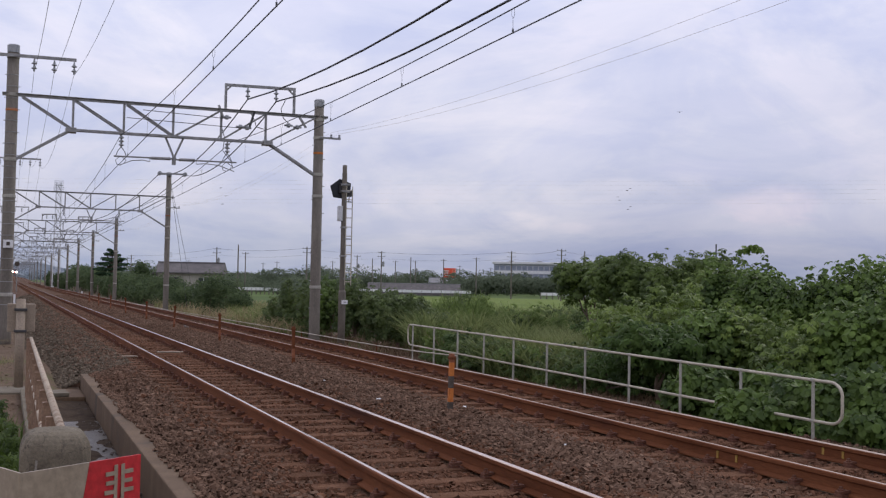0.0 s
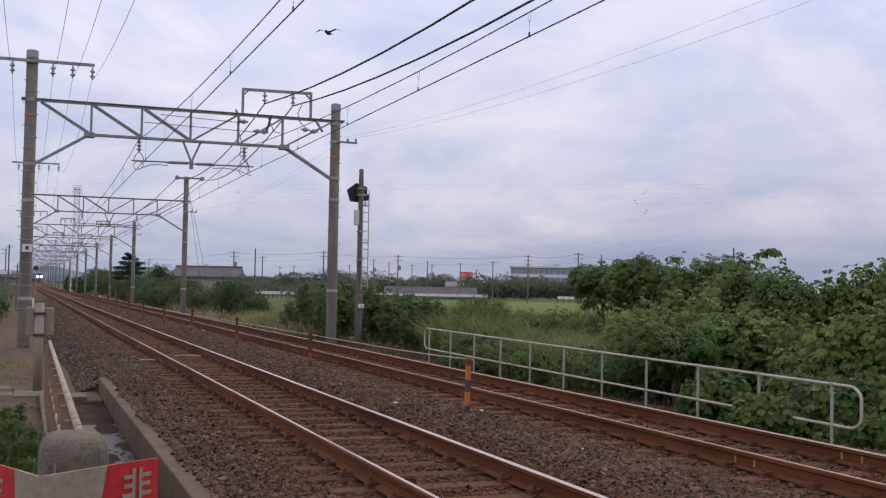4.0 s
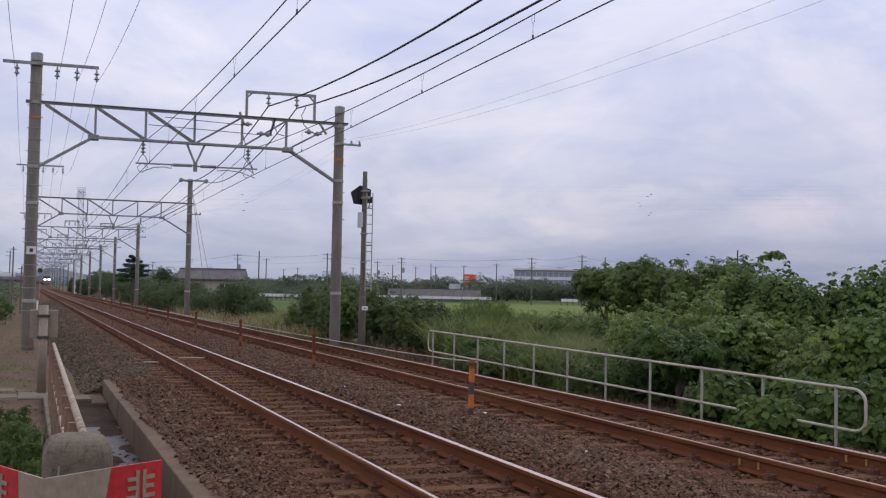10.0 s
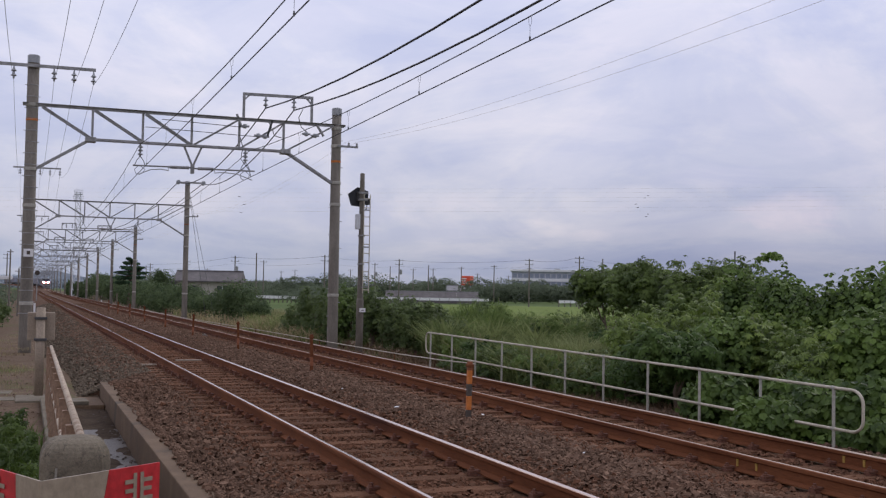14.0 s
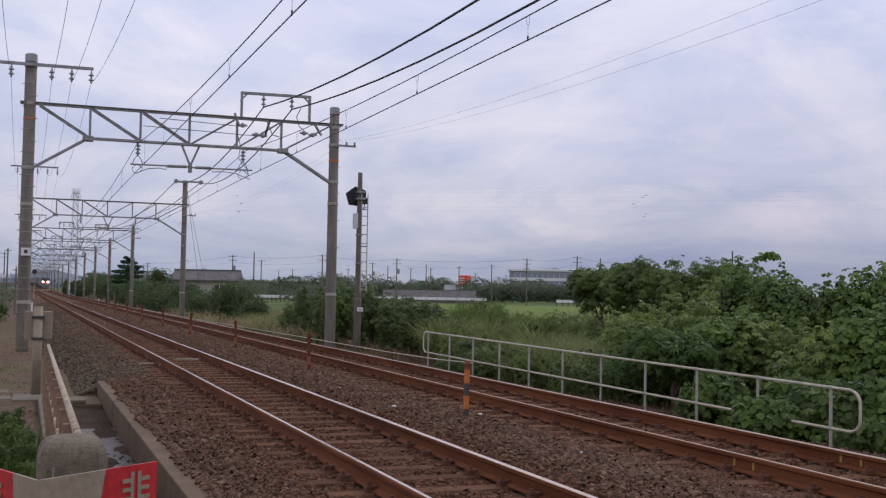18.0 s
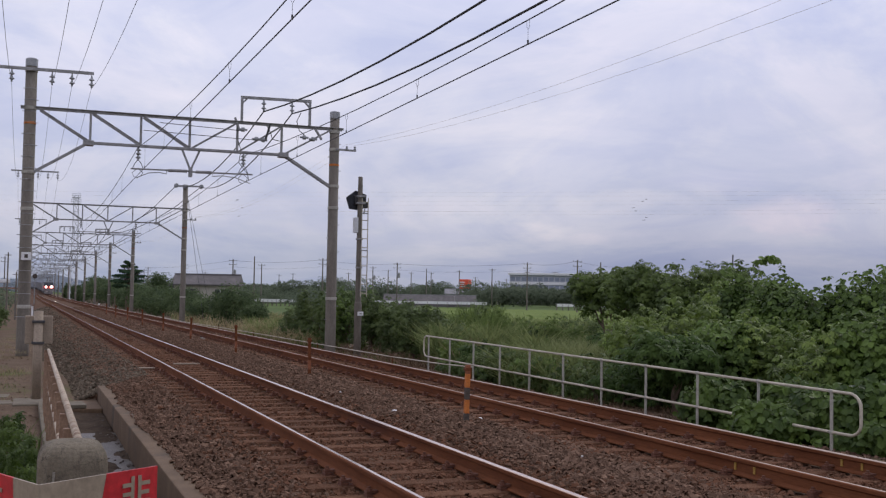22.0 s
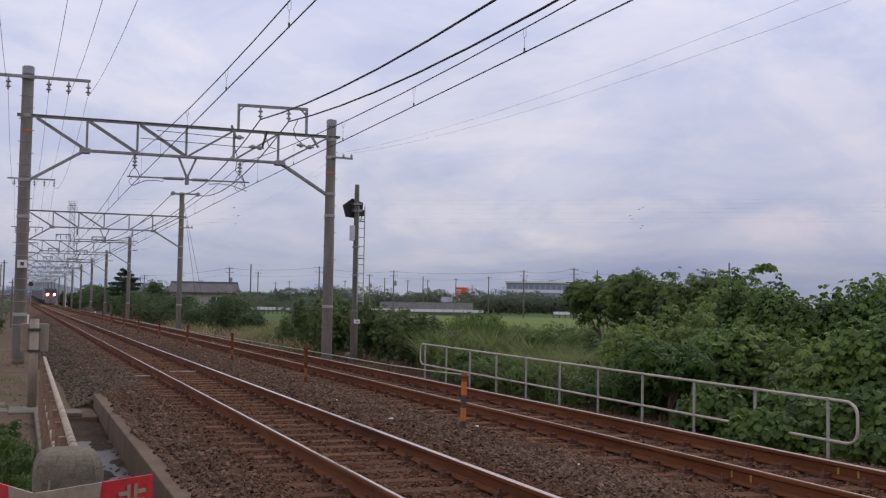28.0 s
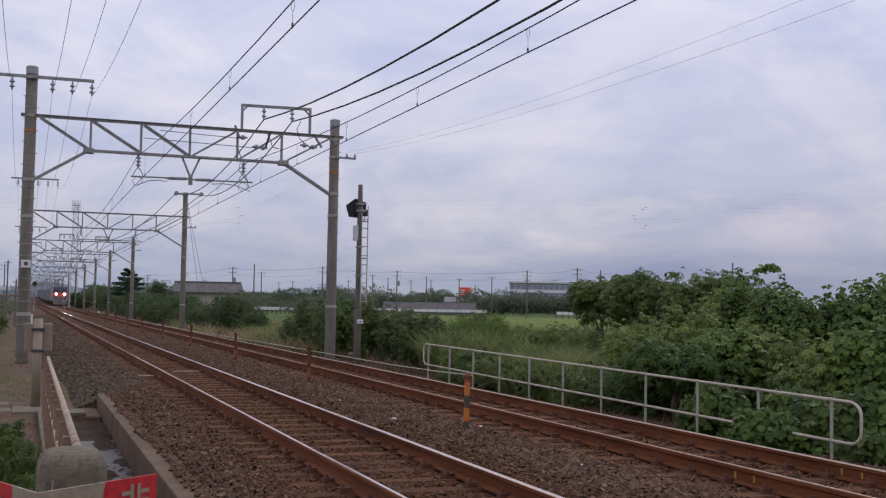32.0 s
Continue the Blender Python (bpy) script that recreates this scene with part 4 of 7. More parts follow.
# boards, litter and paint marks on the track
for x0, x1, y, a in ((2.25, 2.56, 23.35, 2), (3.1, 3.66, 24.7, -1)):
    bm = bmesh.new(); box(bm, (x0, y - 0.06, -0.15), (x1, y + 0.06, -0.125), 0.008)
    tagged(part("pale_board", bm, M_BEIGE), "pale flat board lying across the sleepers", "board", "boards on the track")
for k, (x, y, w) in enumerate(((4.66, 14.06, 0.09), (5.43, 12.94, 0.10), (5.15, 13.1, 0.05), (5.67, 37.7, 0.3), (4.7, 16.9, 0.04), (5.1, 9.6, 0.04))):
    bm = bmesh.new(); bmesh.ops.create_icosphere(bm, subdivisions=1, radius=1, matrix=Matrix.Translation((x, y, -0.105)) @ pose(0, 0, 0, 10 * k, 0, 40 * k) @ Matrix.Diagonal((w * 0.45, w * 0.25, 0.012, 1)))
    tagged(part("litter", bm, M_WHITE), "small scrap of white litter in the ballast", "litter", "litter in the ballast")
for x, y in ((TRACK_FAR - GAUGE - 0.0135, 8.56), (TRACK_FAR - GAUGE - 0.0135, 8.28), (TRACK_FAR + GAUGE - 0.0135, 8.48), (TRACK_FAR + GAUGE - 0.0135, 8.21)):
    bm = bmesh.new(); box(bm, (x - 0.003, y - 0.014, -0.115), (x + 0.006, y + 0.014, -0.05))
    part("paint_mark", bm, M_YELLOW, track_far, "yellow paint tick on the rail web")


# ---- signal beside the far track ----
def build_signal():
    s = empty("railway_signal", (10.97, 37.38, 0))
    tagged(s, "tall signal post with black signal head and ladder", "railway signal")
    bm = bmesh.new(); lathe(bm, [(0.11, -1.3), (0.11, -0.2), (0.085, 5.3), (0.08, 5.32), (0.08, 5.58), (0.055, 5.6)], n=16)
    part("signal_post", bm, M_POLE, s, "grey concrete post", smooth=True)
    # head: angled backboard seen from the side and behind, with hoods
    bm = bmesh.new()
    prof = [(-0.46, 4.86), (-0.12, 5.12), (0.28, 4.98), (0.27, 4.62), (0.10, 4.42), (-0.34, 4.46)]
    a = [bm.verts.new((x, 0.16, z)) for x, z in prof]
    b = [bm.verts.new((x, 0.22, z)) for x, z in prof]
    bm.faces.new(a[::-1]); bm.faces.new(b)
    for i in range(6):
        bm.faces.new((a[i], a[(i + 1) % 6], b[(i + 1) % 6], b[i]))
    head = part("backboard", bm, M_SIGNAL, s, "black angular backboard")
    for z in (4.6, 4.78, 4.95):
        bm = bmesh.new(); rod(bm, (-0.05, 0.22, z), (-0.05, 0.5, z - 0.03), 0.085, n=12)
        part("hood", bm, M_SIGNAL, head)
    bm = bmesh.new(); box(bm, (-0.16, 0.0, 4.6), (0.0, 0.16, 4.95), 0.02)
    part("lamp_case", bm, M_DARKSTEEL, s)
    bm = bmesh.new(); box(bm, (0.1, -0.02, 4.5), (0.3, 0.18, 4.72), 0.02); part("junction_box", bm, M_DARKSTEEL, s)
    bm = bmesh.new(); tube(bm, [(0.2, 0.05, 4.5), (0.16, -0.02, 4.35), (-0.05, -0.08, 4.2)], 0.016); part("signal_cable", bm, M_WIRE, s)
    for z in (4.66, 4.9):
        bm = bmesh.new(); box(bm, (-0.13, -0.13, z - 0.035), (0.17, 0.17, z + 0.035), 0.01)
        part("bracket", bm, M_STEEL, s)
    bm = bmesh.new(); box(bm, (-0.22, -0.14, 3.62), (-0.08, 0.1, 4.15), 0.02)
    part("relay_box", bm, M_PALE, s, "pale grey box")
    for x in (0.05, 0.27):
        bm = bmesh.new(); rod(bm, (x, -0.1, 1.38), (x, -0.1, 4.85), 0.018, n=6)
        part("ladder_rail", bm, M_GALV_RAIL, s)
    for k in range(11):
        bm = bmesh.new(); rod(bm, (0.05, -0.1, 1.5 + k * 0.32), (0.27, -0.1, 1.5 + k * 0.32), 0.015, n=6)
        part("ladder_rung", bm, M_GALV_RAIL, s)
    for z in (1.6, 3.0, 4.3):
        bm = bmesh.new(); bar(bm, (0.0, -0.1, z), (0.27, -0.1, z), 0.04); part("ladder_bracket", bm, M_STEEL, s)
    bm = bmesh.new(); lathe(bm, [(0.128, -1.3), (0.128, 1.12), (0.108, 1.2)], n=16); part("sleeve", bm, M_POLE, s, "thicker concrete sleeve at the foot", smooth=True)
    bm = bmesh.new(); box(bm, (-0.06, -0.19, 0.72), (0.15, -0.145, 0.86), 0.005)
    p = part("plate", bm, M_WHITE, s, "small white plate with a dark bar")
    bm = bmesh.new(); box(bm, (0.0, -0.195, 0.775), (0.09, -0.1905, 0.8)); part("dark_bar", bm, M_BLACK, p)
    for z in (1.0, 2.4, 3.4):
        bm = bmesh.new(); lathe(bm, [(0.122, z - 0.03), (0.128, z), (0.122, z + 0.03)]); part("steel_band", bm, M_STEEL, s)
    return s


build_signal()


# ---- striped marker posts between the tracks ----
def build_marker(faded=False):
    m = empty("marker_post", (0, 0, 0))
    tagged(m, "faded rusty orange marker post in the ballast" if faded else "orange and black striped marker post in the ballast", "marker post", "marker posts between the tracks")
    w = 0.029
    for z0, z1, mat, lab in ((-0.2, 0.10, M_BLACK, ""), (0.10, 0.27, M_ORANGE, "orange band"), (0.27, 0.42, M_BLACK, "black band"), (0.42, 0.59, M_ORANGE, "orange band"), (0.59, 0.70, M_ORANGE_FADED, "rusty top")):
        bm = bmesh.new(); box(bm, (-w, -w, z0 + 0.001), (w, w, z1), 0.006)
        if faded:
            mat = M_ORANGE_FADED if z0 < 0.4 and mat is M_ORANGE else M_RUST
        part("band", bm, mat, m, "" if faded else lab)
    bm = bmesh.new(); box(bm, (-w - 0.012, -w - 0.012, 0.63), (w + 0.012, w + 0.012, 0.665), 0.004)
    part("collar", bm, M_RUST, m)
    return m


MARKER_X = 5.2
RAILING_X = 10.5
near_marker = build_marker()
near_marker.matrix_basis = pose(MARKER_X, 12.85, -0.13, 0, 1)
far_marker = build_marker(True)
far_marker.matrix_basis = pose(MARKER_X, 20.94, -0.12, 0, -1)
for k, y in enumerate((28.85, 37.2, 44.9, 53.0, 61.0, 69.0, 77.0)):
    copy_thing(far_marker, pose(MARKER_X, y, -0.10, 0, (-1, 1.5, 0, -2, 1, 0, 1)[k], 5 * k))


# ---- pipe railing beside the far track ----
def build_railing():
    r = empty("pipe_railing", (0, 0, 0))
    tagged(r, "worn grey pipe railing with rounded ends beside the track", "railing")
    n = 11
    a, b = Vector((RAILING_X, 12.49, 0.0)), Vector((RAILING_X, 28.79, 0.0))
    rise = 0.126     # the railing climbs a little away from the camera

    def at(u, z=0.0):
        p = a.lerp(b, u)
        return Vector((p.x, p.y, z + rise * u))

    mid, top, c = -0.36, 0.203, 0.085
    bm = bmesh.new()
    pts = [at(u, top) for u in np.linspace(0.5, -0.022, 12)]

    def corner(u, z, du, dz, first):
        for k in range(1, 6):
            t = k / 6 * math.pi / 2
            p, q = (math.sin(t), 1 - math.cos(t)) if first else (1 - math.cos(t), math.sin(t))
            pts.append(at(u + du * p, z + dz * q))

    e = c / (b - a).length
    corner(-0.022, top, -2.6 * e, -2 * c, True)
    pts.append(at(-0.022 - 2.6 * e, top - 2 * c)); pts.append(at(-0.022 - 2.6 * e, mid + 2 * c))
    corner(-0.022 - 2.6 * e, mid + 2 * c, 2.6 * e, -2 * c, False)
    pts += [at(u, mid) for u in np.linspace(-0.022, 1.01, 24)]
    corner(1.01, mid, 2.6 * e, 2 * c, True)
    pts.append(at(1.01 + 2.6 * e, mid + 2 * c)); pts.append(at(1.01 + 2.6 * e, top - 2 * c))
    corner(1.01 + 2.6 * e, top - 2 * c, -2.6 * e, 2 * c, False)
    pts += [at(u, top) for u in np.linspace(1.01, 0.5, 12)]
    tube(bm, pts, 0.0215, 8)
    part("rail_pipe", bm, M_GALV_RAIL, r, "bent pipe forming top and middle rail", smooth=True)
    for i in range(n):
        u = i / (n - 1)
        bm = bmesh.new(); rod(bm, at(u, -1.1), at(u, 0.19), 0.0235, n=10)
        post = part("post", bm, M_GALV_POST, r, "grey pipe post")
        for z in (mid, top):
            bm = bmesh.new(); rod(bm, at(u - 0.0022, z), at(u + 0.0022, z), 0.028, n=10)
            part("saddle", bm, M_GALV_POST, post)
    return r


build_railing()
low = empty("trackside_cable", (0, 0, 0))
tagged(low, "thin pale cable held on short stakes at the ballast edge", "cable")
bm = bmesh.new()
tube(bm, [(9.2, 22.4, -0.10), (9.2, 24.5, -0.15), (9.2, 28, -0.19), (9.2, 36, -0.21), (9.2, 47, -0.24), (9.2, 67, -0.33), (9.2, 95, -0.36)], 0.014, 6)
part("cable", bm, M_GALV_RAIL, low)
for y in (22.5, 28.0, 36.0, 47.0, 56.0, 67.0):
    bm = bmesh.new(); rod(bm, (9.2, y, -0.85), (9.2, y, -0.12 if y < 25 else -0.18), 0.016, n=6); part("stake", bm, M_RUST, low)


# ---- left side: wall, ditch, fence, pillar, box, sign ----
def build_left():
    bm = bmesh.new(); box(bm, (1.26, -6, -1.5), (1.485, 20.3, -0.235), 0.015)
    bmesh.ops.bisect_plane(bm, geom=bm.verts[:] + bm.edges[:] + bm.faces[:], plane_co=(0, 6, 0), plane_no=(0, 1, 0))
    w = part("retaining_wall", bm, M_CONCRETE_BROWN)
    tagged(w, "low brown-stained concrete wall holding the ballast beside a ditch", "retaining wall", kind="structure")
    bm = bmesh.new(); box(bm, (0.27, 4.5, -1.5), (0.45, 18.7, -0.34), 0.012)
    tagged(part("ditch_wall", bm, M_CONCRETE), "pale concrete kerb of the ditch under the fence", "ditch wall", kind="structure")
    bm = bmesh.new(); box(bm, (0.3, 18.7, -1.5), (1.25, 21.0, -0.475), 0.02)
    tagged(part("ditch_end", bm, M_CONCRETE_BROWN), "concrete slab closing the ditch", "ditch wall", kind="structure")
    v, f = [], []
    xs = np.linspace(0.46, 1.25, 16); ys = np.linspace(3, 18.7, 170)
    for y in ys:
        for x in xs:
            v.append((x, y, -0.64 + 0.1 * min(1, max(0, (y - 9) / 9.5)) + 0.03 * noise.noise(Vector((x * 3.2, y * 1.1, 3))) + 0.012 * noise.noise(Vector((x * 11, y * 4, 7)))))
    n = len(xs)
    f = [(j * n + i, j * n + i + 1, (j + 1) * n + i + 1, (j + 1) * n + i) for j in range(len(ys) - 1) for i in range(n - 1)]
    tagged(link("ditch_mud", v, f, M_WATER, smooth=True), "dark wet mud on the ditch floor", "mud", kind="structure")
    v = []      # shallow water; the uneven mud stands out of it
    ys = np.linspace(5, 16.2, 30)
    for y in ys:
        z = -0.638 + 0.1 * min(1, max(0, (y - 9) / 9.5))
        v += [(0.455, y, z), (1.255, y, z)]
    f = [(2 * j, 2 * j + 1, 2 * j + 3, 2 * j + 2) for j in range(len(ys) - 1)]
    tagged(link("ditch_water", v, f, M_PUDDLE, smooth=True), "shallow pale water between mud banks in the ditch", "water", kind="structure")
    rng = np.random.default_rng(8)
    n = 60
    p = np.stack([1.25 - 0.22 * rng.uniform(0, 1, n) ** 1.6, rng.uniform(9, 18.6, n), np.full(n, -0.6)], 1)
    p[:, 2] += 0.06 * np.clip((p[:, 1] - 12) / 6, 0, 1)
    tagged(pieces("ditch_stones", STONE_V, STONE_F, p, turns_facing(rng, np.tile([0.0, 0.0, 1.0], (n, 1)), 0.45), rng.uniform(0.015, 0.05, n)[:, None] * np.array([1.2, 1.0, 0.5]), M_MUD), "dark wet stones along the ditch", "stones", kind="stuff")

    # fence
    fc = empty("ditch_fence", (0, 0, 0))
    tagged(fc, "rusty brown slatted fence with chipped cream rails", "fence")
    x0, x1, y0, y1 = 0.32, 0.375, 6.6, 17.4
    bm = bmesh.new(); rod(bm, (x0, y0, 0.555), (x1, y1, 0.53), 0.024, n=10)
    part("top_rail", bm, M_CREAM_WORN, fc, "chipped cream pipe rail", smooth=True)
    bm = bmesh.new(); rod(bm, (x0 - 0.045, y0, 0.30), (x1 - 0.03, y1, 0.18), 0.02, n=10)
    part("lower_rail", bm, M_CREAM_WORN, fc, "chipped cream pipe rail", smooth=True)
    for i in range(13):
        u = i / 12
        x, y = x0 + (x1 - x0) * u - 0.03, y0 + (y1 - y0) * u
        bm = bmesh.new(); box(bm, (x - 0.03, y - 0.03, -0.34), (x + 0.03, y + 0.03, 0.53), 0.004)
        part("fence_post", bm, M_BROWN_POST, fc)

    # pillar at the near end
    bm = bmesh.new()
    rings = []
    for z, k in ((-0.6, 1.0), (0.1, 1.0), (0.3, 1.0), (0.475, 1.0), (0.505, 0.985), (0.53, 0.95), (0.555, 0.88), (0.575, 0.77), (0.59, 0.58), (0.598, 0.3), (0.60, 0.08)):
        ring = []
        for i in range(64):
            t = 2 * math.pi * (i + 0.5) / 64
            c, q = math.cos(t), math.sin(t)
            r = 1 / max(abs(c), abs(q), (abs(c) + abs(q)) / 1.72)      # a square with cut corners
            sx, sy = c * r, q * r
            jig = 0.005 * noise.noise(Vector((sx * 3, sy * 3, z * 6))) + 0.003 * noise.noise(Vector((sx * 9, sy * 9, z * 18)))
            ring.append(bm.verts.new((0.278 + 0.178 * k * sx + jig, 6.40 + 0.2 * k * sy + jig, z)))
        rings.append(ring)
    for p, q in zip(rings, rings[1:]):
        for i in range(64):
            bm.faces.new((p[i], p[(i + 1) % 64], q[(i + 1) % 64], q[i]))
    bm.faces.new(rings[-1])
    pil = part("concrete_pillar", bm, M_PILLAR)
    tagged(pil, "weathered concrete end pillar with cracked rounded top", "pillar")
    bm = bmesh.new()
    for x, w, z0, z1 in ((0.178, 0.011, 0.02, 0.26), (0.182, 0.008, 0.24, 0.40), (0.175, 0.009, 0.38, 0.455)):
        bar(bm, (x, 6.199, z0), (x + 0.004, 6.199, z1), w * 2, 0.012)
    part("mortar_strip", bm, M_CONCRETE_PALE, pil, "pale chipped mortar strip")

    # equipment box on its post
    e = empty("equipment_box", (0.24, 18.9, -0.42))
    tagged(e, "beige metal box on a round post on a slab", "equipment box")
    bm = bmesh.new(); box(bm, (-0.35, -0.2, -0.1), (0.2, 0.9, 0.03), 0.02); part("slab", bm, M_CONCRETE, e)
    bm = bmesh.new(); rod(bm, (0, -0.06, 0.1), (0, -0.06, 1.5), 0.07, n=16); part("post", bm, M_BEIGE, e, "beige round post", smooth=True)
    bm = bmesh.new(); box(bm, (-0.2, 0.02, 0.97), (0.22, 0.2, 1.42), 0.015); part("box_body", bm, M_BEIGE, e, "beige box")
    for z in (0.99, 1.33):
        bm = bmesh.new(); box(bm, (-0.095, -0.15, z - 0.02), (0.095, 0.03, z + 0.02), 0.008); part("clamp", bm, M_DARKSTEEL, e)
    bm = bmesh.new(); tube(bm, [(0.12, 0.0, 0.88), (0.14, 0.0, 0.75), (0.22, -0.1, 0.6)], 0.02); part("conduit", bm, M_DARKSTEEL, e)

    # flat paving slabs near the fence end
    for x, y, a in ((-0.35, 19.4, 6), (-0.42, 20.6, -4), (0.75, 19.0, 3)):
        bm = bmesh.new(); box(bm, (-0.24, -0.3, 0), (0.24, 0.3, 0.06), 0.012)
        s = part("concrete_slab", bm, M_CONCRETE); s.matrix_basis = pose(x, y, -0.47, 0, 0, a)
        tagged(s, "flat grey concrete slab lying on the soil", "slab", "slabs by the fence")

    # folded warning sign
    sg = empty("warning_sign", (0, 0, 0))
    tagged(sg, "folded red and silver warning sign with white character", "sign")
    fold, right, left = Vector((0.05, 3.0, 0)), Vector((0.372, 3.25, 0)), Vector((-0.13, 3.40, 0))
    zt, zb = 0.915, 0.53

    def panel(name, a, b, u0, u1, mat, lean0=0.0, lean1=0.0, off=0.0, par=sg):
        d = (b - a).normalized(); nrm = Vector((d.y, -d.x, 0)) * (1 if d.x > 0 else -1)
        bm = bmesh.new()
        q = []
        for u, lean in ((u0, lean0), (u1, lean1)):
            for z in (zt, zb):
                q.append(a.lerp(b, u + (lean if z == zb else 0)) + Vector((0, 0, z)))
        back = [bm.verts.new(p - nrm * (0.006 - off)) for p in q]
        front = [bm.verts.new(p + nrm * (0.0 + off)) for p in q]
        for loop in ((0, 2, 3, 1),):
            bm.faces.new([front[i] for i in loop]); bm.faces.new([back[i] for i in loop[::-1]])
        for i, j in ((0, 2), (2, 3), (3, 1), (1, 0)):
            bm.faces.new((front[i], front[j], back[j], back[i]))
        bmesh.ops.recalc_face_normals(bm, faces=bm.faces)
        return part(name, bm, mat, par)

    panel("silver_panel", fold, right, 0.0, 0.545, M_SIGN_GREY, 0, -0.19)
    panel("red_panel", fold, right, 0.548, 1.0, M_RED, -0.19, 0)
    panel("silver_panel", fold, left, 0.0, 0.335, M_SIGN_GREY, 0, -0.09)
    panel("red_panel", fold, left, 0.339, 1.0, M_RED, -0.09, 0)
    bm = bmesh.new(); rod(bm, (0.04, 3.14, -0.5), (0.04, 3.14, 0.86), 0.03, n=12); part("post", bm, M_STEEL, sg)
    for a, b, u in ((fold, right, 0.80), (fold, left, 0.585)):
        d = (b - a).normalized(); d = d if d.x > 0 else -d
        txt = bpy.data.curves.new("character", "FONT")
        txt.body = "\u975e"
        txt.size, txt.extrude, txt.offset, txt.align_x = 0.112, 0.0008, 0.0016, "CENTER"
        ob = new("character_source", txt)
        bpy.context.view_layer.update()
        me = bpy.data.meshes.new_from_object(ob.evaluated_get(bpy.context.evaluated_depsgraph_get()))
        bpy.data.objects.remove(ob)
        me.materials.append(M_SIGN_GREY)
        ch = new("character", me)
        ch.parent = sg
        nrm = Vector((d.y, -d.x, 0))
        c = a.lerp(b, u) + nrm * 0.003
        m = Matrix((( d.x, 0, nrm.x, c.x), (d.y, 0, nrm.y, c.y), (0, 1, 0, 0.802), (0, 0, 0, 1)))
        ch.matrix_basis = m
        ch["label"] = "pale character"


build_left()
rs = np.random.default_rng(61)
n = 1800
px, py = rs.uniform(-2.5, 0.25, n), 9 + 34 * rs.uniform(0, 1, n) ** 1.4
pz = np.array([ground_z(a, b) for a, b in zip(px, py)])
tagged(pieces("soil_rubble", STONE_V, STONE_F, np.stack([px, py, pz], 1), turns_facing(rs, np.tile([0.0, 0.0, 1.0], (n, 1)), 0.45), 0.008 + 0.035 * rs.uniform(0, 1, n) ** 2.5, M_SOIL), "crumbs of brown soil and rubble beside the fence", "rubble", kind="stuff")


# ---- vegetation ----
def crown(name, clumps, leaf, material, parent=None, shape="leaf", seed=1, label="", loose=0.45):
    """A crown of sprigs of leaves; clumps are (centre, radii, count of leaves). A vine sprig has three broad leaves, a tree sprig seven narrow ones."""
    rng = np.random.default_rng(seed)
    k = {"leaf": 3, "narrow": 7, "small": 1}[shape]
    P, N = [], []
    for c, r, n in clumps:
        n = max(4, n // k)
        d = rng.normal(size=(n, 3)); d /= np.linalg.norm(d, axis=1)[:, None]
        d[:, 2] = np.where((d[:, 2] < -0.2) & (rng.uniform(size=n) < 0.6), -d[:, 2], d[:, 2])
        u = rng.uniform(0, 1, n)
        rad = np.where(u < 0.72, rng.uniform(0.82, 1.04, n), rng.uniform(0.35, 0.8, n))
        lump = 1 + 0.30 * np.sin(d[:, 0] * 5 + c[0]) * np.sin(d[:, 1] * 6 + c[1]) * np.sin(d[:, 2] * 5 + 1) + 0.10 * np.sin(d[:, 2] * 11 + c[0] * 2 + d[:, 0] * 7)
        lump = np.minimum(lump, 1.04 if shape == "leaf" else 1.13)
        P.append(np.asarray(c) + d * np.asarray(r) * (rad * lump)[:, None])
        N.append(d * 0.8 + np.array([-0.15, -0.35, 0.65]))
    P, N = np.concatenate(P), np.concatenate(N)
    R = turns_facing(rng, N, 0.28 if shape == "leaf" else loose)
    v, f = {"leaf": (LEAF_V, LEAF_F), "narrow": (NARROW_V, NARROW_F), "small": (SMALL_V, SMALL_F)}[shape]
    size = leaf * rng.uniform(0.6, 1.3, len(P))
    if k == 1:
        return pieces(name, v, f, P, R, size, material, parent, label)
    PP, RR, SS = [], [], []
    spin = rng.uniform(0, 2 * math.pi, len(P))
    for i in range(k):
        t = spin + 2 * math.pi * i / k + rng.normal(size=len(P)) * 0.2
        out = R[:, :, 0] * np.cos(t)[:, None] + R[:, :, 1] * np.sin(t)[:, None]
        out = out + np.array([0, 0, -0.45]) - R[:, :, 2] * 0.12
        out /= np.linalg.norm(out, axis=1)[:, None]
        nz = R[:, :, 2] + rng.normal(size=P.shape) * 0.22
        nx = np.cross(out, nz); nx /= np.linalg.norm(nx, axis=1)[:, None]
        nz = np.cross(nx, out)
        PP.append(P + out * (size * 0.55)[:, None])
        RR.append(np.stack([nx, out, nz], -1))
        SS.append(size * rng.uniform(0.75, 1.1, len(P)))
    return pieces(name, v, f, np.concatenate(PP), np.concatenate(RR), np.concatenate(SS), material, parent, label)


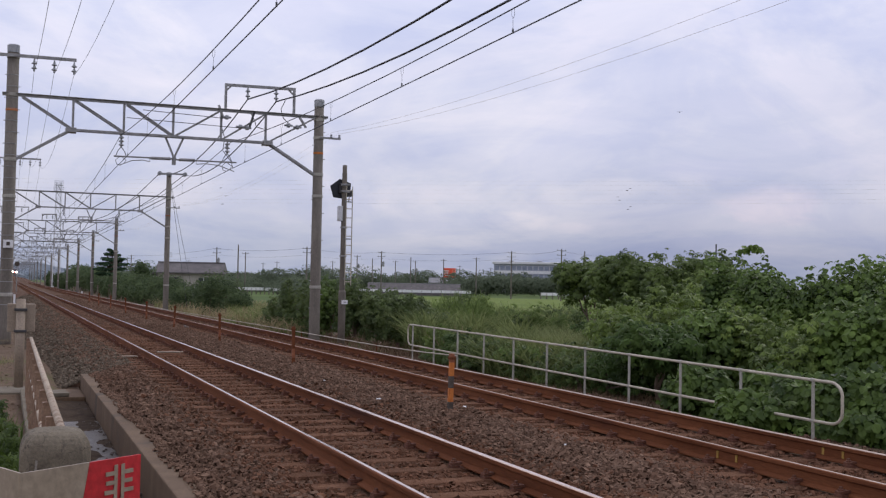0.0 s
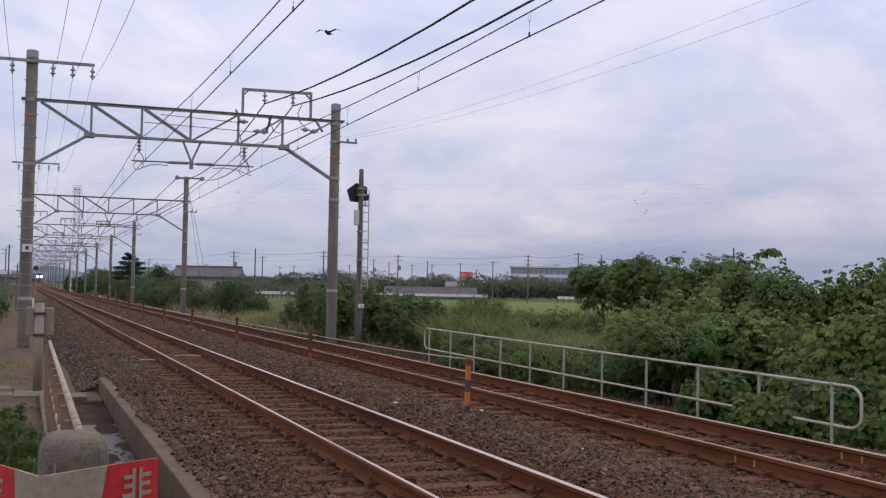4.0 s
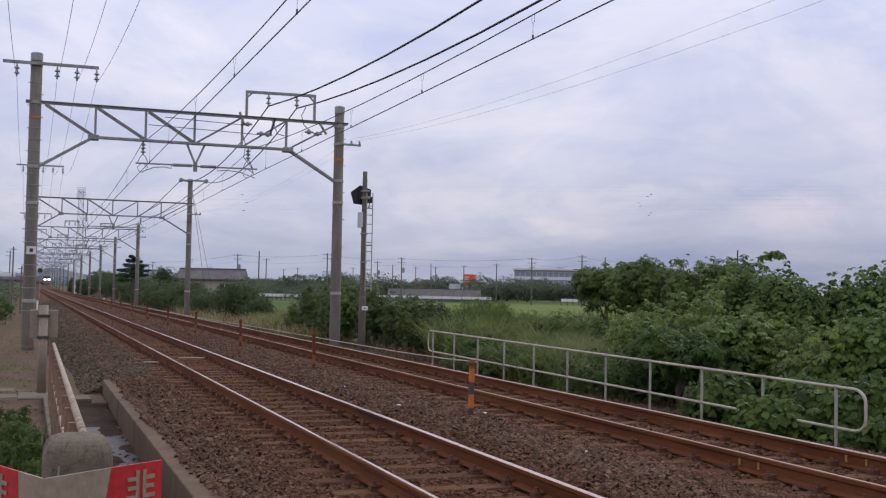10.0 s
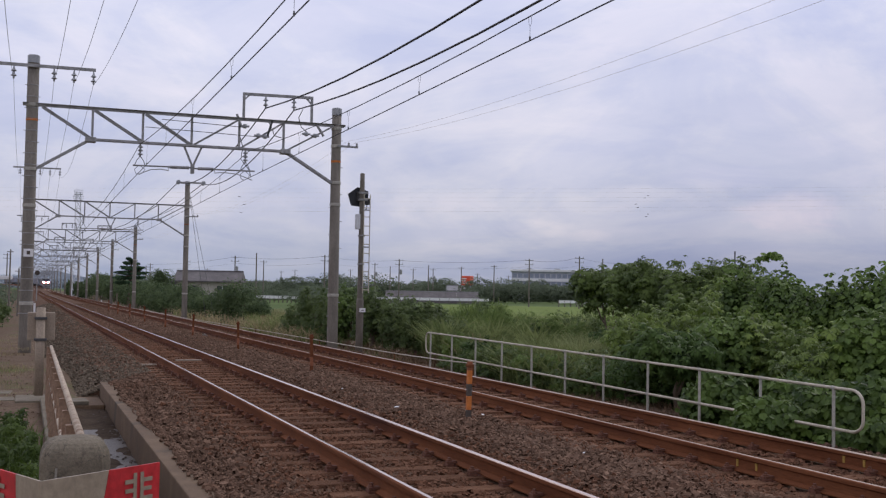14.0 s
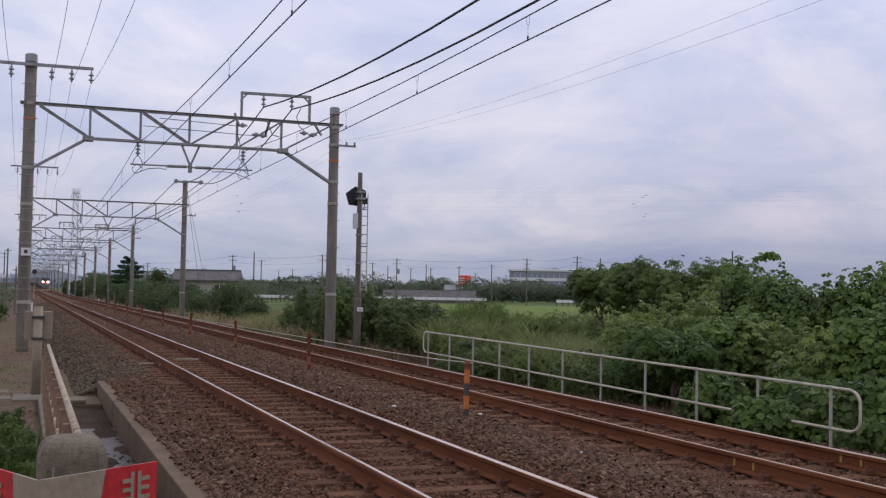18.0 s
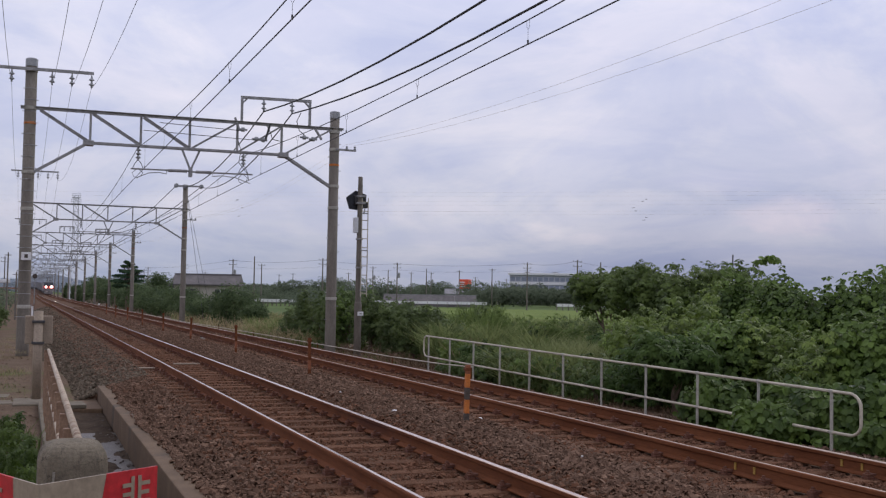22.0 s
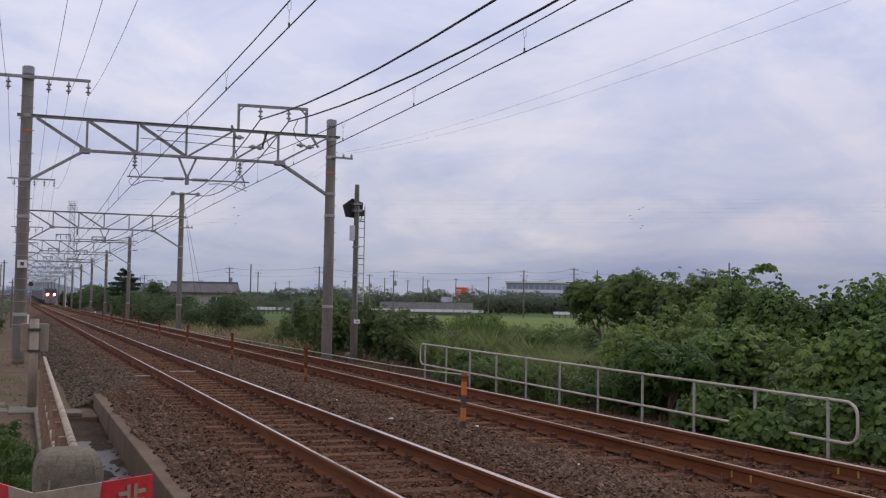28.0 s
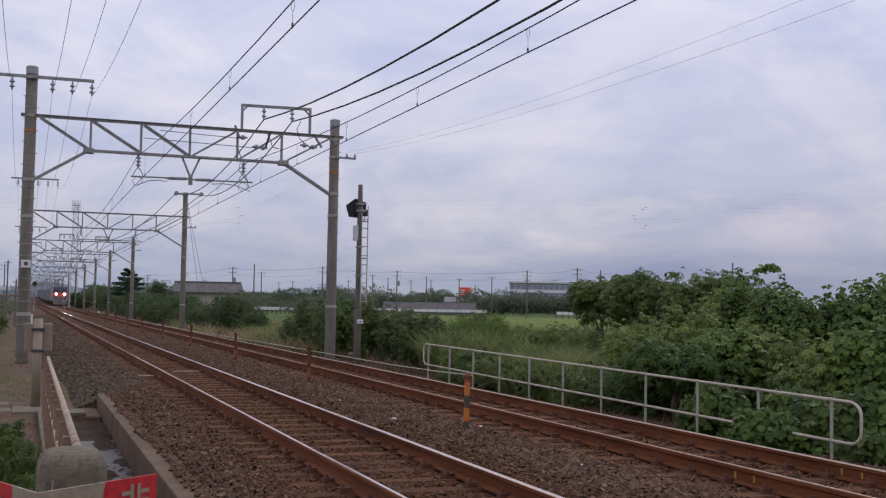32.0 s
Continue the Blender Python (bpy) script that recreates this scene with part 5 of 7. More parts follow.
def trunk(parent, top, r, limbs, seed=1, material=None):
    """A tapered trunk with bent limbs, from the thing's origin."""
    rng = random.Random(seed)
    bm = bmesh.new()

    def limb(a, b, r0, r1):
        a, b = Vector(a), Vector(b)
        last, lr = a, r0
        for k in range(1, 5):
            u = k / 4
            p = a.lerp(b, u) + Vector((rng.uniform(-1, 1), rng.uniform(-1, 1), 0)) * 0.06 * (b - a).length * (1 if k < 4 else 0)
            rr = r0 + (r1 - r0) * u
            rod(bm, last, p, lr, rr, n=7)
            last, lr = p, rr

    limb((0, 0, -0.2), (0, 0, top * 0.6), r, r * 0.6)
    for x, y, z in limbs:
        limb((0, 0, top * rng.uniform(0.3, 0.58)), (x, y, z), r * 0.5, r * 0.12)
    return part("trunk", bm, material or M_BARK, parent)


def bush(at, radii, leaf, n, material, label, name="bush", category="bush", group="", seed=1, lumps=6, shape="leaf", low=0.3, high=0.72):
    """A bush: short stems and a crown of several uneven lumps; at is its base."""
    rng = random.Random(seed)
    b = empty(name, at)
    tagged(b, label, category, group)
    rx, ry, h = radii
    cl = []
    for k in range(lumps):
        a = 2 * math.pi * k / lumps + rng.uniform(-0.4, 0.4)
        q = rng.uniform(0.25, 0.62) if lumps < 10 else rng.uniform(0.3, 0.72)
        s = rng.uniform(0.42, 0.62) if lumps < 10 else rng.uniform(0.27, 0.45)
        z, rz = h * rng.uniform(low, high), h * rng.uniform(0.3, 0.42) * (1.3 - low)
        z = min(z, 0.98 * h - rz) if low < 0.4 else z
        cl.append(((rx * q * math.cos(a), ry * q * math.sin(a), z), (rx * s, ry * s, rz), n // (lumps + 1)))
    cl.append(((0, 0, h * (0.4 + 0.5 * low)), (rx * 0.6, ry * 0.6, h * 0.45 * (1.3 - low)), n // (lumps + 1)))
    crown("crown", cl, leaf, material, b, shape, seed)
    trunk(b, h * 0.8, 0.05 + 0.012 * h, [(c[0][0] * 0.8, c[0][1] * 0.8, c[0][2]) for c in cl[:5]], seed)
    return b


# growth on the bank behind the railing: separate vine mounds and shrubs
VINE = "dense mound of broad green vine leaves behind the railing"
PALE_SHRUB = "light green leafy shrub among the vines"
DARK_SHRUB = "feathery-leaved shrub between the vines, leaf colour darkened for the shade there"
MOUNDS = [  # bearing, distance, half width, height, growth (0 vine, 1 light shrub, 2 dark shrub, 3 dark and overhanging)
    (37.0, 17.35, 0.52, 1.0, 0), (40.8, 17.7, 0.85, 1.28, 0), (43.6, 17.4, 0.9, 1.5, 0), (34.7, 19.7, 0.62, 1.20, 0), (38.6, 19.2, 0.75, 1.25, 0), (32.6, 21.7, 0.85, 1.75, 3),
    (39.4, 21.0, 1.0, 2.02, 1), (41.9, 20.8, 1.0, 2.35, 0), (44.5, 20.5, 1.1, 2.6, 0), (35.2, 23.2, 0.9, 2.2, 0), (37.0, 23.0, 0.95, 2.25, 1), (32.5, 25.6, 1.1, 2.62, 1), (30.6, 26.7, 0.8, 2.2, 1),
    (31.7, 23.6, 1.0, 1.75, 2), (33.2, 22.7, 0.75, 1.6, 2), (25.6, 27.0, 0.55, 1.0, 2), (23.9, 29.0, 0.6, 1.2, 2), (22.6, 30.6, 0.6, 1.25, 2), (21.4, 33.0, 0.6, 1.3, 1), (30.2, 25.2, 0.65, 1.25, 2), (29.1, 31.5, 0.7, 1.55, 2), (30.0, 29.5, 0.85, 2.0, 1), (36.7, 27.6, 1.05, 3.36, 0), (35.0, 28.6, 1.0, 3.12, 1), (38.2, 26.8, 0.9, 2.86, 0), (39.6, 25.6, 1.0, 2.9, 0), (41.1, 25.2, 1.05, 3.12, 0),
    (42.7, 24.7, 1.1, 3.32, 0), (44.4, 24.2, 1.2, 3.45, 0), (46.5, 22.5, 1.4, 3.3, 0)]
for k, (b, d, w, h, g) in enumerate(MOUNDS):
    x, y = spot(b, d)
    leaf, mat, lab, name, kind = ((0.122, M_LEAF_VINE, VINE, "vine_mound", "leaf"), (0.13, M_LEAF_PALE, PALE_SHRUB, "shrub", "narrow"), (0.15, M_LEAF_DARK, DARK_SHRUB, "shrub", "narrow"))[min(g, 2)]
    bush((x, y, -1.0), (w, w * 1.15, h), leaf, int(1700 + (2300 if d < 24 else 1700) * w * h), mat, lab, name, "vines" if g == 0 else "shrub", "growth on the bank", 100 + k, 15, kind, *((0.66, 0.82) if g == 3 else (0.28, 0.62)))
cl = []      # a long shoot arching out of the highest mound
for k in range(9):
    u = k / 8
    x, y = spot(36.55 + 0.95 * u, 27.4)
    cl.append(((x, y, 2.34 + 0.13 * math.sin(2.6 * u)), (0.07, 0.07, 0.06), 12))
shoot = crown("vine_shoot", cl, 0.13, M_LEAF_VINE, seed=77)
tagged(shoot, "long leafy vine shoot arching above the mound", "vines", "growth on the bank")
UNDER = "low leafy undergrowth at the foot of the railing"
for k in (0, 1, 2, 6, 7, 8, 9, 10, 11, 12):      # a dark hollow stays open between
    y = 11.0 + 1.45 * k
    w = 0.5 + 0.15 * (k % 3) + (0.25 if 5 < k < 11 else 0)
    bush((RAILING_X + 0.22 + w * 0.9, y, -0.9), (w, w * 1.5, 0.62 + 0.12 * (k % 4) + (0.25 if 5 < k < 11 else 0)), 0.12, 1500, M_LEAF_DARK if k in (5, 6) else M_LEAF_VINE if k % 4 == 1 else M_LEAF_TREE, UNDER, "undergrowth", "undergrowth", "undergrowth by the railing", 400 + k, 5, "leaf" if k % 4 == 1 else "narrow")

# leafy weeds standing in the grass beyond the railing
WEEDY = "tall leafy light green weed clump in the grass"
for k in range(20):
    b, d = 20.6 + 0.46 * k + 0.25 * math.sin(k * 2.3), 38 + 9 * math.sin(k * 1.7) ** 2
    bush((*spot(b, d), -1.05), (0.5 + 0.25 * (k % 3), 0.6, 1.55 + 0.4 * ((k * 7) % 4) / 3 + (0.45 if k in (5, 6, 7) else 0)), 0.13, 1300, (M_WEED_TALL, M_WEED_TALL, M_LEAF_BUSH)[k % 3], WEEDY, "weed_clump", "weeds", "weed clumps on the bank", 500 + k, 5, "narrow")

# small trees behind the vines
TREE = "small spreading tree with dark green foliage behind the vines"
TREES = [  # bearing, distance, half width, top above the ground
    (29.2, 36.5, 1.35, 3.3), (30.5, 35.3, 1.4, 3.42), (31.8, 34.2, 1.45, 3.46), (33.5, 33.2, 1.35, 3.56), (35.2, 33.0, 1.2, 3.5)]
for k, (b, d, w, h) in enumerate(TREES):
    x, y = spot(b, d)
    bush((x, y, -1.0), (w, w, h), 0.145, 11500, M_LEAF_TREE, TREE, "tree", "tree", "small trees on the bank", 200 + k, 11, "narrow", *((0.72, 0.86) if b < 31.0 else (0.5, 0.75)))

# shrubs beside the signal and further along the line
SHRUB = "dark green rounded shrub beside the railway"
SHRUBS = [  # bearing, distance, half width, height, material
    (12.6, 51, 1.2, 1.9, 0), (13.4, 48, 1.3, 2.75, 0), (14.6, 45.5, 1.25, 2.7, 0), (15.9, 45, 1.15, 2.75, 1), (17.0, 43, 1.0, 2.6, 0), (18.2, 42, 1.0, 2.4, 0), (19.3, 41, 0.95, 2.3, 0), (20.2, 42, 0.8, 2.1, 0), (20.9, 39, 0.65, 1.4, 0),
    (9.75, 74, 1.5, 3.0, 0), (10.5, 72, 1.7, 3.4, 0), (11.2, 70, 1.0, 1.9, 0), (8.2, 85, 1.8, 2.5, 0), (7.2, 92, 2.2, 3.1, 0), (6.2, 98, 2.2, 3.2, 0), (5.3, 108, 2.3, 3.1, 0),
    (4.6, 120, 2.4, 3.4, 0), (3.9, 135, 2.5, 3.5, 0), (3.3, 155, 2.8, 3.9, 0), (2.8, 180, 3.2, 4.2, 0), (2.3, 215, 3.6, 5.2, 0), (1.95, 250, 4, 6, 0), (6.39, 150, 1.9, 5.3, 0), (5.0, 114, 2.0, 2.9, 0), (4.2, 128, 2.2, 3.0, 0), (3.55, 146, 2.4, 3.2, 0), (3.0, 168, 2.8, 3.6, 0), (2.5, 198, 3.2, 4.2, 0), (2.1, 232, 3.6, 5.0, 0), (2.0, 245, 1.2, 3.6, 0), (2.0, 262, 1.3, 3.2, 0), (2.0, 284, 1.3, 4.0, 0), (2.0, 310, 1.4, 3.8, 0), (2.0, 340, 1.5, 4.4, 0), (2.0, 375, 1.6, 5.0, 0)]
LEFT_SHRUBS = [(-1.7, 58, 1.0, 1.7), (-1.15, 66, 0.75, 1.5), (-2.4, 50, 1.1, 1.5)]      # low bushes left of the line
for k, (b, d, w, h, m) in enumerate(SHRUBS):
    x, y = spot(b, d)
    x = max(x, 10.6 + 1.15 * w)      # clear of the track
    bush((x, y, -1.0), (w, w, h * (1.0 if d < 60 else 0.78 if 7 < b < 9.3 else 0.95)), 0.075 + 0.0015 * d, 6500 if d < 60 else 3200, M_LEAF_HEDGE if d > 60 else (M_LEAF_BUSH, M_LEAF_VINE)[m], SHRUB, "shrub", "shrub", "shrubs along the line", 300 + k, 6 if d > 60 else 11, "narrow" if d < 60 else "small", 0.3 if d > 60 else 0.16, 0.72)


for k, (b, d, w, h) in enumerate(LEFT_SHRUBS):
    bush((*spot(b, d), -0.75), (w, w, h), 0.14, 2600, M_LEAF_BUSH, "low green bush on the soil beside the line", "shrub", "shrub", "shrubs along the line", 360 + k, 6, "narrow")


def blades(name, areas, material, label, seed, width=0.014, bend=0.35, kind="stuff", category="grass"):
    """Grass: areas are (x, y, rx, ry, count, low, high, base); each blade is a bent three-sided strip."""
    rng = np.random.default_rng(seed)
    V, F = [], []
    for x, y, rx, ry, n, lo, hi, z in areas:
        a = rng.uniform(0, 2 * math.pi, n); r = np.sqrt(rng.uniform(0, 1, n))
        px, py = x + rx * r * np.cos(a), y + ry * r * np.sin(a)
        h = rng.uniform(lo, hi, n)
        t = rng.uniform(0, 2 * math.pi, n)
        lean = h * rng.uniform(0.1, bend, n) * 1.6
        sx, sy = -np.sin(t) * width * (0.5 + h), np.cos(t) * width * (0.5 + h)
        lx, ly = np.cos(t) * lean, np.sin(t) * lean
        for u, wd, zz in ((0, 1.0, 0), (0.45, 0.85, 0.6), (1.0, 0.12, 1.0)):
            for s in (-1, 1):
                V.append(np.stack([px + lx * u * u + s * sx * wd, py + ly * u * u + s * sy * wd, z + h * zz * (1 - 0.12 * u)], 1))
    # rows arrive area by area: six verts a blade
    k = 0
    verts, faces, base = [], [], 0
    for area in areas:
        n = area[4]
        block = np.stack(V[k:k + 6], 1)
        k += 6
        verts.append(block.reshape(-1, 3))
        i = base + 6 * np.arange(n)
        faces.append(np.stack([i, i + 1, i + 3, i + 2], 1)); faces.append(np.stack([i + 2, i + 3, i + 5, i + 4], 1))
        base += 6 * n
    verts, faces = np.concatenate(verts), np.concatenate(faces)
    me = bpy.data.meshes.new(name)
    me.vertices.add(len(verts)); me.vertices.foreach_set("co", verts.reshape(-1))
    me.loops.add(faces.size); me.loops.foreach_set("vertex_index", faces.reshape(-1).astype(np.int32))
    me.polygons.add(len(faces)); me.polygons.foreach_set("loop_start", (4 * np.arange(len(faces))).astype(np.int32))
    me.update(calc_edges=True)
    me.materials.append(material)
    return tagged(new(name, me), label, category, kind=kind)


rg = random.Random(4)
areas, tufts, dry = [], [], []
for k in range(330):
    b = rg.uniform(19.6, 31.5); d = rg.uniform(25, 66)
    x, y = spot(b, d)
    if x < RAILING_X + 1.0 or b < 20.9 and d < 46:
        continue
    q = 0.5 + 0.5 * math.sin(b * 2.1) * math.sin(d * 0.35)
    areas.append((x, y, rg.uniform(0.4, 1.1), rg.uniform(0.5, 1.5), 190, 0.35, 0.8 + 0.75 * q * rg.random() + 0.25 * rg.random(), -1.05))
    if rg.random() < 0.35:
        dry.append((x, y, 0.7, 0.9, 50, 0.5, 1.2 + 0.3 * rg.random(), -1.05))
for k in range(70):
    b = rg.choice((rg.uniform(19.3, 24.5), rg.uniform(19.3, 24.5), rg.uniform(24.5, 31))); d = rg.uniform(33, 62)
    x, y = spot(b, d)
    if x > RAILING_X + 1.0:
        tufts.append((x, y, 0.35, 0.4, 90, 1.1, 1.6 + 0.55 * rg.random(), -1.05))
for k in range(90):
    b = rg.uniform(25.0, 30.0); d = rg.uniform(25.5, 36)
    x, y = spot(b, d)
    if x > RAILING_X + 0.9:
        areas.append((x, y, 0.7, 0.9, 190, 0.5, 1.1 + 0.5 * rg.random(), -1.05))
tall = []
for k in range(120):       # broad-bladed reeds
    b = rg.choice((rg.uniform(21.0, 25.5), rg.uniform(25, 30.5), rg.uniform(21.0, 30.5))); d = rg.uniform(26, 46)
    x, y = spot(b, d)
    if x > RAILING_X + 0.8:
        tall.append((x, y, 0.3, 0.35, 70, 0.6, 0.95 + 0.45 * rg.random(), -1.05))
feathery = []
for k in range(40):      # pale seeding grass in front of the trees
    b = rg.uniform(26.3, 30.2); d = rg.uniform(27, 33)
    feathery.append((*spot(b, d), 0.5, 0.6, 110, 0.9, 1.35 + 0.35 * rg.random(), -1.05))
blades("seeding_grass", feathery, M_GRASS_PALE, "tall pale seeding grass in front of the trees", 23, 0.009, 0.7)
canes = []
for k in range(26):
    b = 21.3 + 2.4 * rg.random(); d = rg.uniform(40, 48)
    canes.append((*spot(b, d), 0.28, 0.3, 60, 1.3, 2.0 + 0.75 * rg.random(), -1.05))
blades("canes", canes, M_WEED_TALL, "clump of tall upright feathery green canes", 19, 0.011, 0.22)
dead = []
for k in range(40):      # dead stems round the railing's far end and the signal
    dead.append((10.7 + 1.3 * rg.random(), 27.5 + 14 * rg.random(), 0.5, 0.6, 60, 0.12, 0.4 + 0.35 * rg.random(), -0.9))
for k in range(22):      # litter in the hollow under the shrubs
    dead.append((10.55 + 1.3 * rg.random(), 14.5 + 6 * rg.random(), 0.4, 0.5, 70, 0.03, 0.10 + 0.12 * rg.random(), -0.72))
blades("dead_stems", dead, M_DEAD, "dead brown stems and litter along the ballast edge", 20, 0.009, 0.9)
blades("broad_reeds", tall, M_REED, "tall arching broad-bladed green reeds on the bank", 17, 0.022, 0.75)
blades("tall_grass", areas, M_GRASS, "tall green grass on the bank beyond the railing", 11, 0.013, 0.85)
blades("reeds", tufts, M_GRASS, "tufts of tall arching reeds on the bank", 15, 0.013, 0.6)
pale = []
for k in range(46):
    b = rg.uniform(11.0, 12.7); d = rg.uniform(52, 78)
    pale.append((*spot(b, d), 0.7, 1.0, 90, 0.6, 1.1 + 0.4 * rg.random(), -1.05))
blades("pale_grass", pale, M_GRASS, "pale green tall grass between the shrubs", 18, 0.014, 0.6)
for k in range(110):
    b = rg.uniform(7.5, 14.5); d = rg.uniform(44, 100)
    x, y = spot(b, d)
    if 10.4 < x < 20:
        dry.append((x, y, 1.0, 1.6, 120, 0.4, 1.2, -1.0))
        areas.append((x, y, 1.0, 1.6, 60, 0.4, 1.1, -1.0))
blades("dry_grass", dry, M_GRASS_DRY, "straw-coloured dry grass along the line", 12, 0.013, 0.7)
blades("line_grass", areas[-60:], M_GRASS, "green grass mixed with straw along the line", 16, 0.014, 0.7)
areas = [(10.2 + 0.02 * i + rg.uniform(-0.3, 0.3), 14 + i * 0.8, 0.5, 0.6, 60, 0.12, 0.4, -0.85) for i in range(60) if i % 5 in (0, 3) and not 8 < i < 22]
blades("edge_grass", areas, M_WEED, "short green grass along the ballast edge", 13, 0.01)
areas = [(-0.05, 11.6, 0.3, 1.6, 260, 0.2, 0.55, -0.45), (-0.3, 9.6, 0.4, 1.2, 120, 0.2, 0.5, -0.45), (-0.2, 14.3, 0.25, 1.0, 300, 0.1, 0.3, -0.45), (-0.9, 22.5, 1.2, 0.8, 300, 0.04, 0.12, -0.46), (-1.1, 27, 1.2, 1.2, 300, 0.04, 0.15, -0.5)]
sparse = [(-1.4 + 1.5 * rg.random(), 19 + 26 * rg.random() ** 1.5, 0.5, 0.7, 70, 0.03, 0.08 + 0.10 * rg.random(), -0.47) for k in range(40)]
blades("sparse_grass", sparse, M_GRASS_DRY, "sparse short dry grass on the bare soil", 21, 0.005, 0.8)
sparse = [(-1.2 + 1.2 * rg.random(), 20 + 9 * rg.random(), 0.45, 0.6, 110, 0.03, 0.09, -0.46) for k in range(14)]
blades("mossy_grass", sparse, M_GRASS, "patches of short yellow-green grass on the soil", 22, 0.005, 0.8)
blades("weed_grass", areas, M_WEED, "low green weeds growing on the soil", 14, 0.006)
cl = []
for k in range(60):      # upright leafy stems, several whorls each
    x, y, h = -0.1 + rg.uniform(-0.5, 0.22), 11.2 + rg.uniform(-2.4, 2.4), rg.uniform(0.16, 0.5)
    cl += [((x + rg.uniform(-0.03, 0.03), y, -0.42 + h * u), (0.11 - 0.06 * u, 0.12 - 0.06 * u, 0.06), 42) for u in (0.2, 0.45, 0.7, 0.9, 1.0)]
tagged(crown("weeds", cl, 0.055, M_WEED, shape="narrow", seed=44), "leafy green weeds beside the ditch", "weeds", kind="stuff")


# ---- distance ----
def far_woods():
    rng = random.Random(9)
    cl = []
    # belt of low woods behind the fields
    b = -3.0
    while b < 32:
        d = rng.uniform(330, 480)
        x, y = spot(b, d)
        h = rng.uniform(4.0, 8.0)
        w = rng.uniform(6, 12)
        if abs(x - 5) > w + 8:      # the line itself stays clear
            cl.append(((x, y, -1.0 + h * 0.45), (w, w * 0.6, h * 0.6), 2000))
        b += 0.5
    for k in range(14):
        x, y = spot(23.5 + 0.33 * k, 330 + 6 * (k % 3))
        cl.append(((x, y, 2.0), (4.5, 3.5, 2.3 + 0.5 * rng.random()), 900))
    tagged(crown("far_woods", cl, 0.72, M_LEAF_FAR, shape="small", seed=71), "low green woods behind the fields, greyed and lightened for haze", "woods", kind="stuff")
    # woods closing the view along the line
    cl = []
    for k in range(26):
        x, y = spot(-4.5 + 0.42 * k, rng.uniform(1560, 1800))
        h = rng.uniform(11, 20)
        cl.append(((x, y, -1.0 + h * 0.4), (rng.uniform(16, 30), 14, h * 0.6), 420))
    tagged(crown("distant_woods", cl, 4.0, M_HILL, shape="small", seed=74), "woods at the end of the straight line, coloured pale blue-grey for haze", "woods", kind="stuff")
    # nearer woods to the left of the fields
    cl = []
    for k in range(60):
        b = rng.uniform(4.5, 15.4); d = rng.uniform(200, 310)
        x, y = spot(b, d)
        if 6.0 < b < 11.0 and d < 215 or 10.3 < b < 14.2 and d < 262:
            continue
        h = rng.uniform(2.2, 4.2); w = rng.uniform(4, 8)
        cl.append(((x, y, -1.0 + h * 0.45), (w, w * 0.7, h * 0.55), 1700))
    tagged(crown("middle_woods", cl, 0.46, M_LEAF_FAR, shape="small", seed=72), "scrub and woods beyond the line, leaf colour greyed for haze", "woods", kind="stuff")
    cl = []
    for k in range(30):
        b = rng.uniform(-5, -0.9); d = rng.uniform(100, 240)
        x, y = spot(b, d)
        cl.append(((x, y, -0.2), (3.0, 3.0, 1.7), 420))
    tagged(crown("roadside_woods", cl, 0.34, M_LEAF_FAR, shape="small", seed=73), "green scrub beside the line in the distance, greyed for haze", "woods", kind="stuff")


far_woods()

# rice field
bm = bmesh.new()
pts = [spot(21.5, 90), spot(36, 75), spot(36, 240), spot(19.5, 250)]
vs = [bm.verts.new((x, y, -1.0)) for x, y in pts]
bm.faces.new(vs)
bmesh.ops.recalc_face_normals(bm, faces=bm.faces)
rice = part("rice_field", bm, M_RICE)
tagged(rice, "flat light green rice field", "field", kind="structure")

# white roadside barrier across the fields
for b0, b1, d0, d1 in ((16.9, 23.0, 262, 262), (26.6, 30.2, 250, 245), (10.9, 13.5, 240, 235)):
    bar_ob = empty("road_barrier", (0, 0, 0))
    tagged(bar_ob, "long low white roadside barrier beyond the field", "barrier", "barriers of the field road")
    n = 12
    for k in range(n):
        p, q = spot(b0 + (b1 - b0) * k / n, d0 + (d1 - d0) * k / n), spot(b0 + (b1 - b0) * (k + 1) / n, d0 + (d1 - d0) * (k + 1) / n)
        bm = bmesh.new(); box(bm, (-0.1, 0, -0.2), (0.1, math.dist(p, q), 0.42)); bmesh.ops.transform(bm, verts=bm.verts, matrix=Matrix.Translation((*p, 0.0)) @ pose(0, 0, 0, 0, 0, -math.degrees(math.atan2(q[0] - p[0], q[1] - p[1]))))
        part("panel", bm, M_WHITE, bar_ob)
        bm = bmesh.new(); box(bm, (p[0] - 0.1, p[1] - 0.1, -1.1), (p[0] + 0.1, p[1] + 0.1, 0.38))
        part("barrier_post", bm, M_POLE, bar_ob)



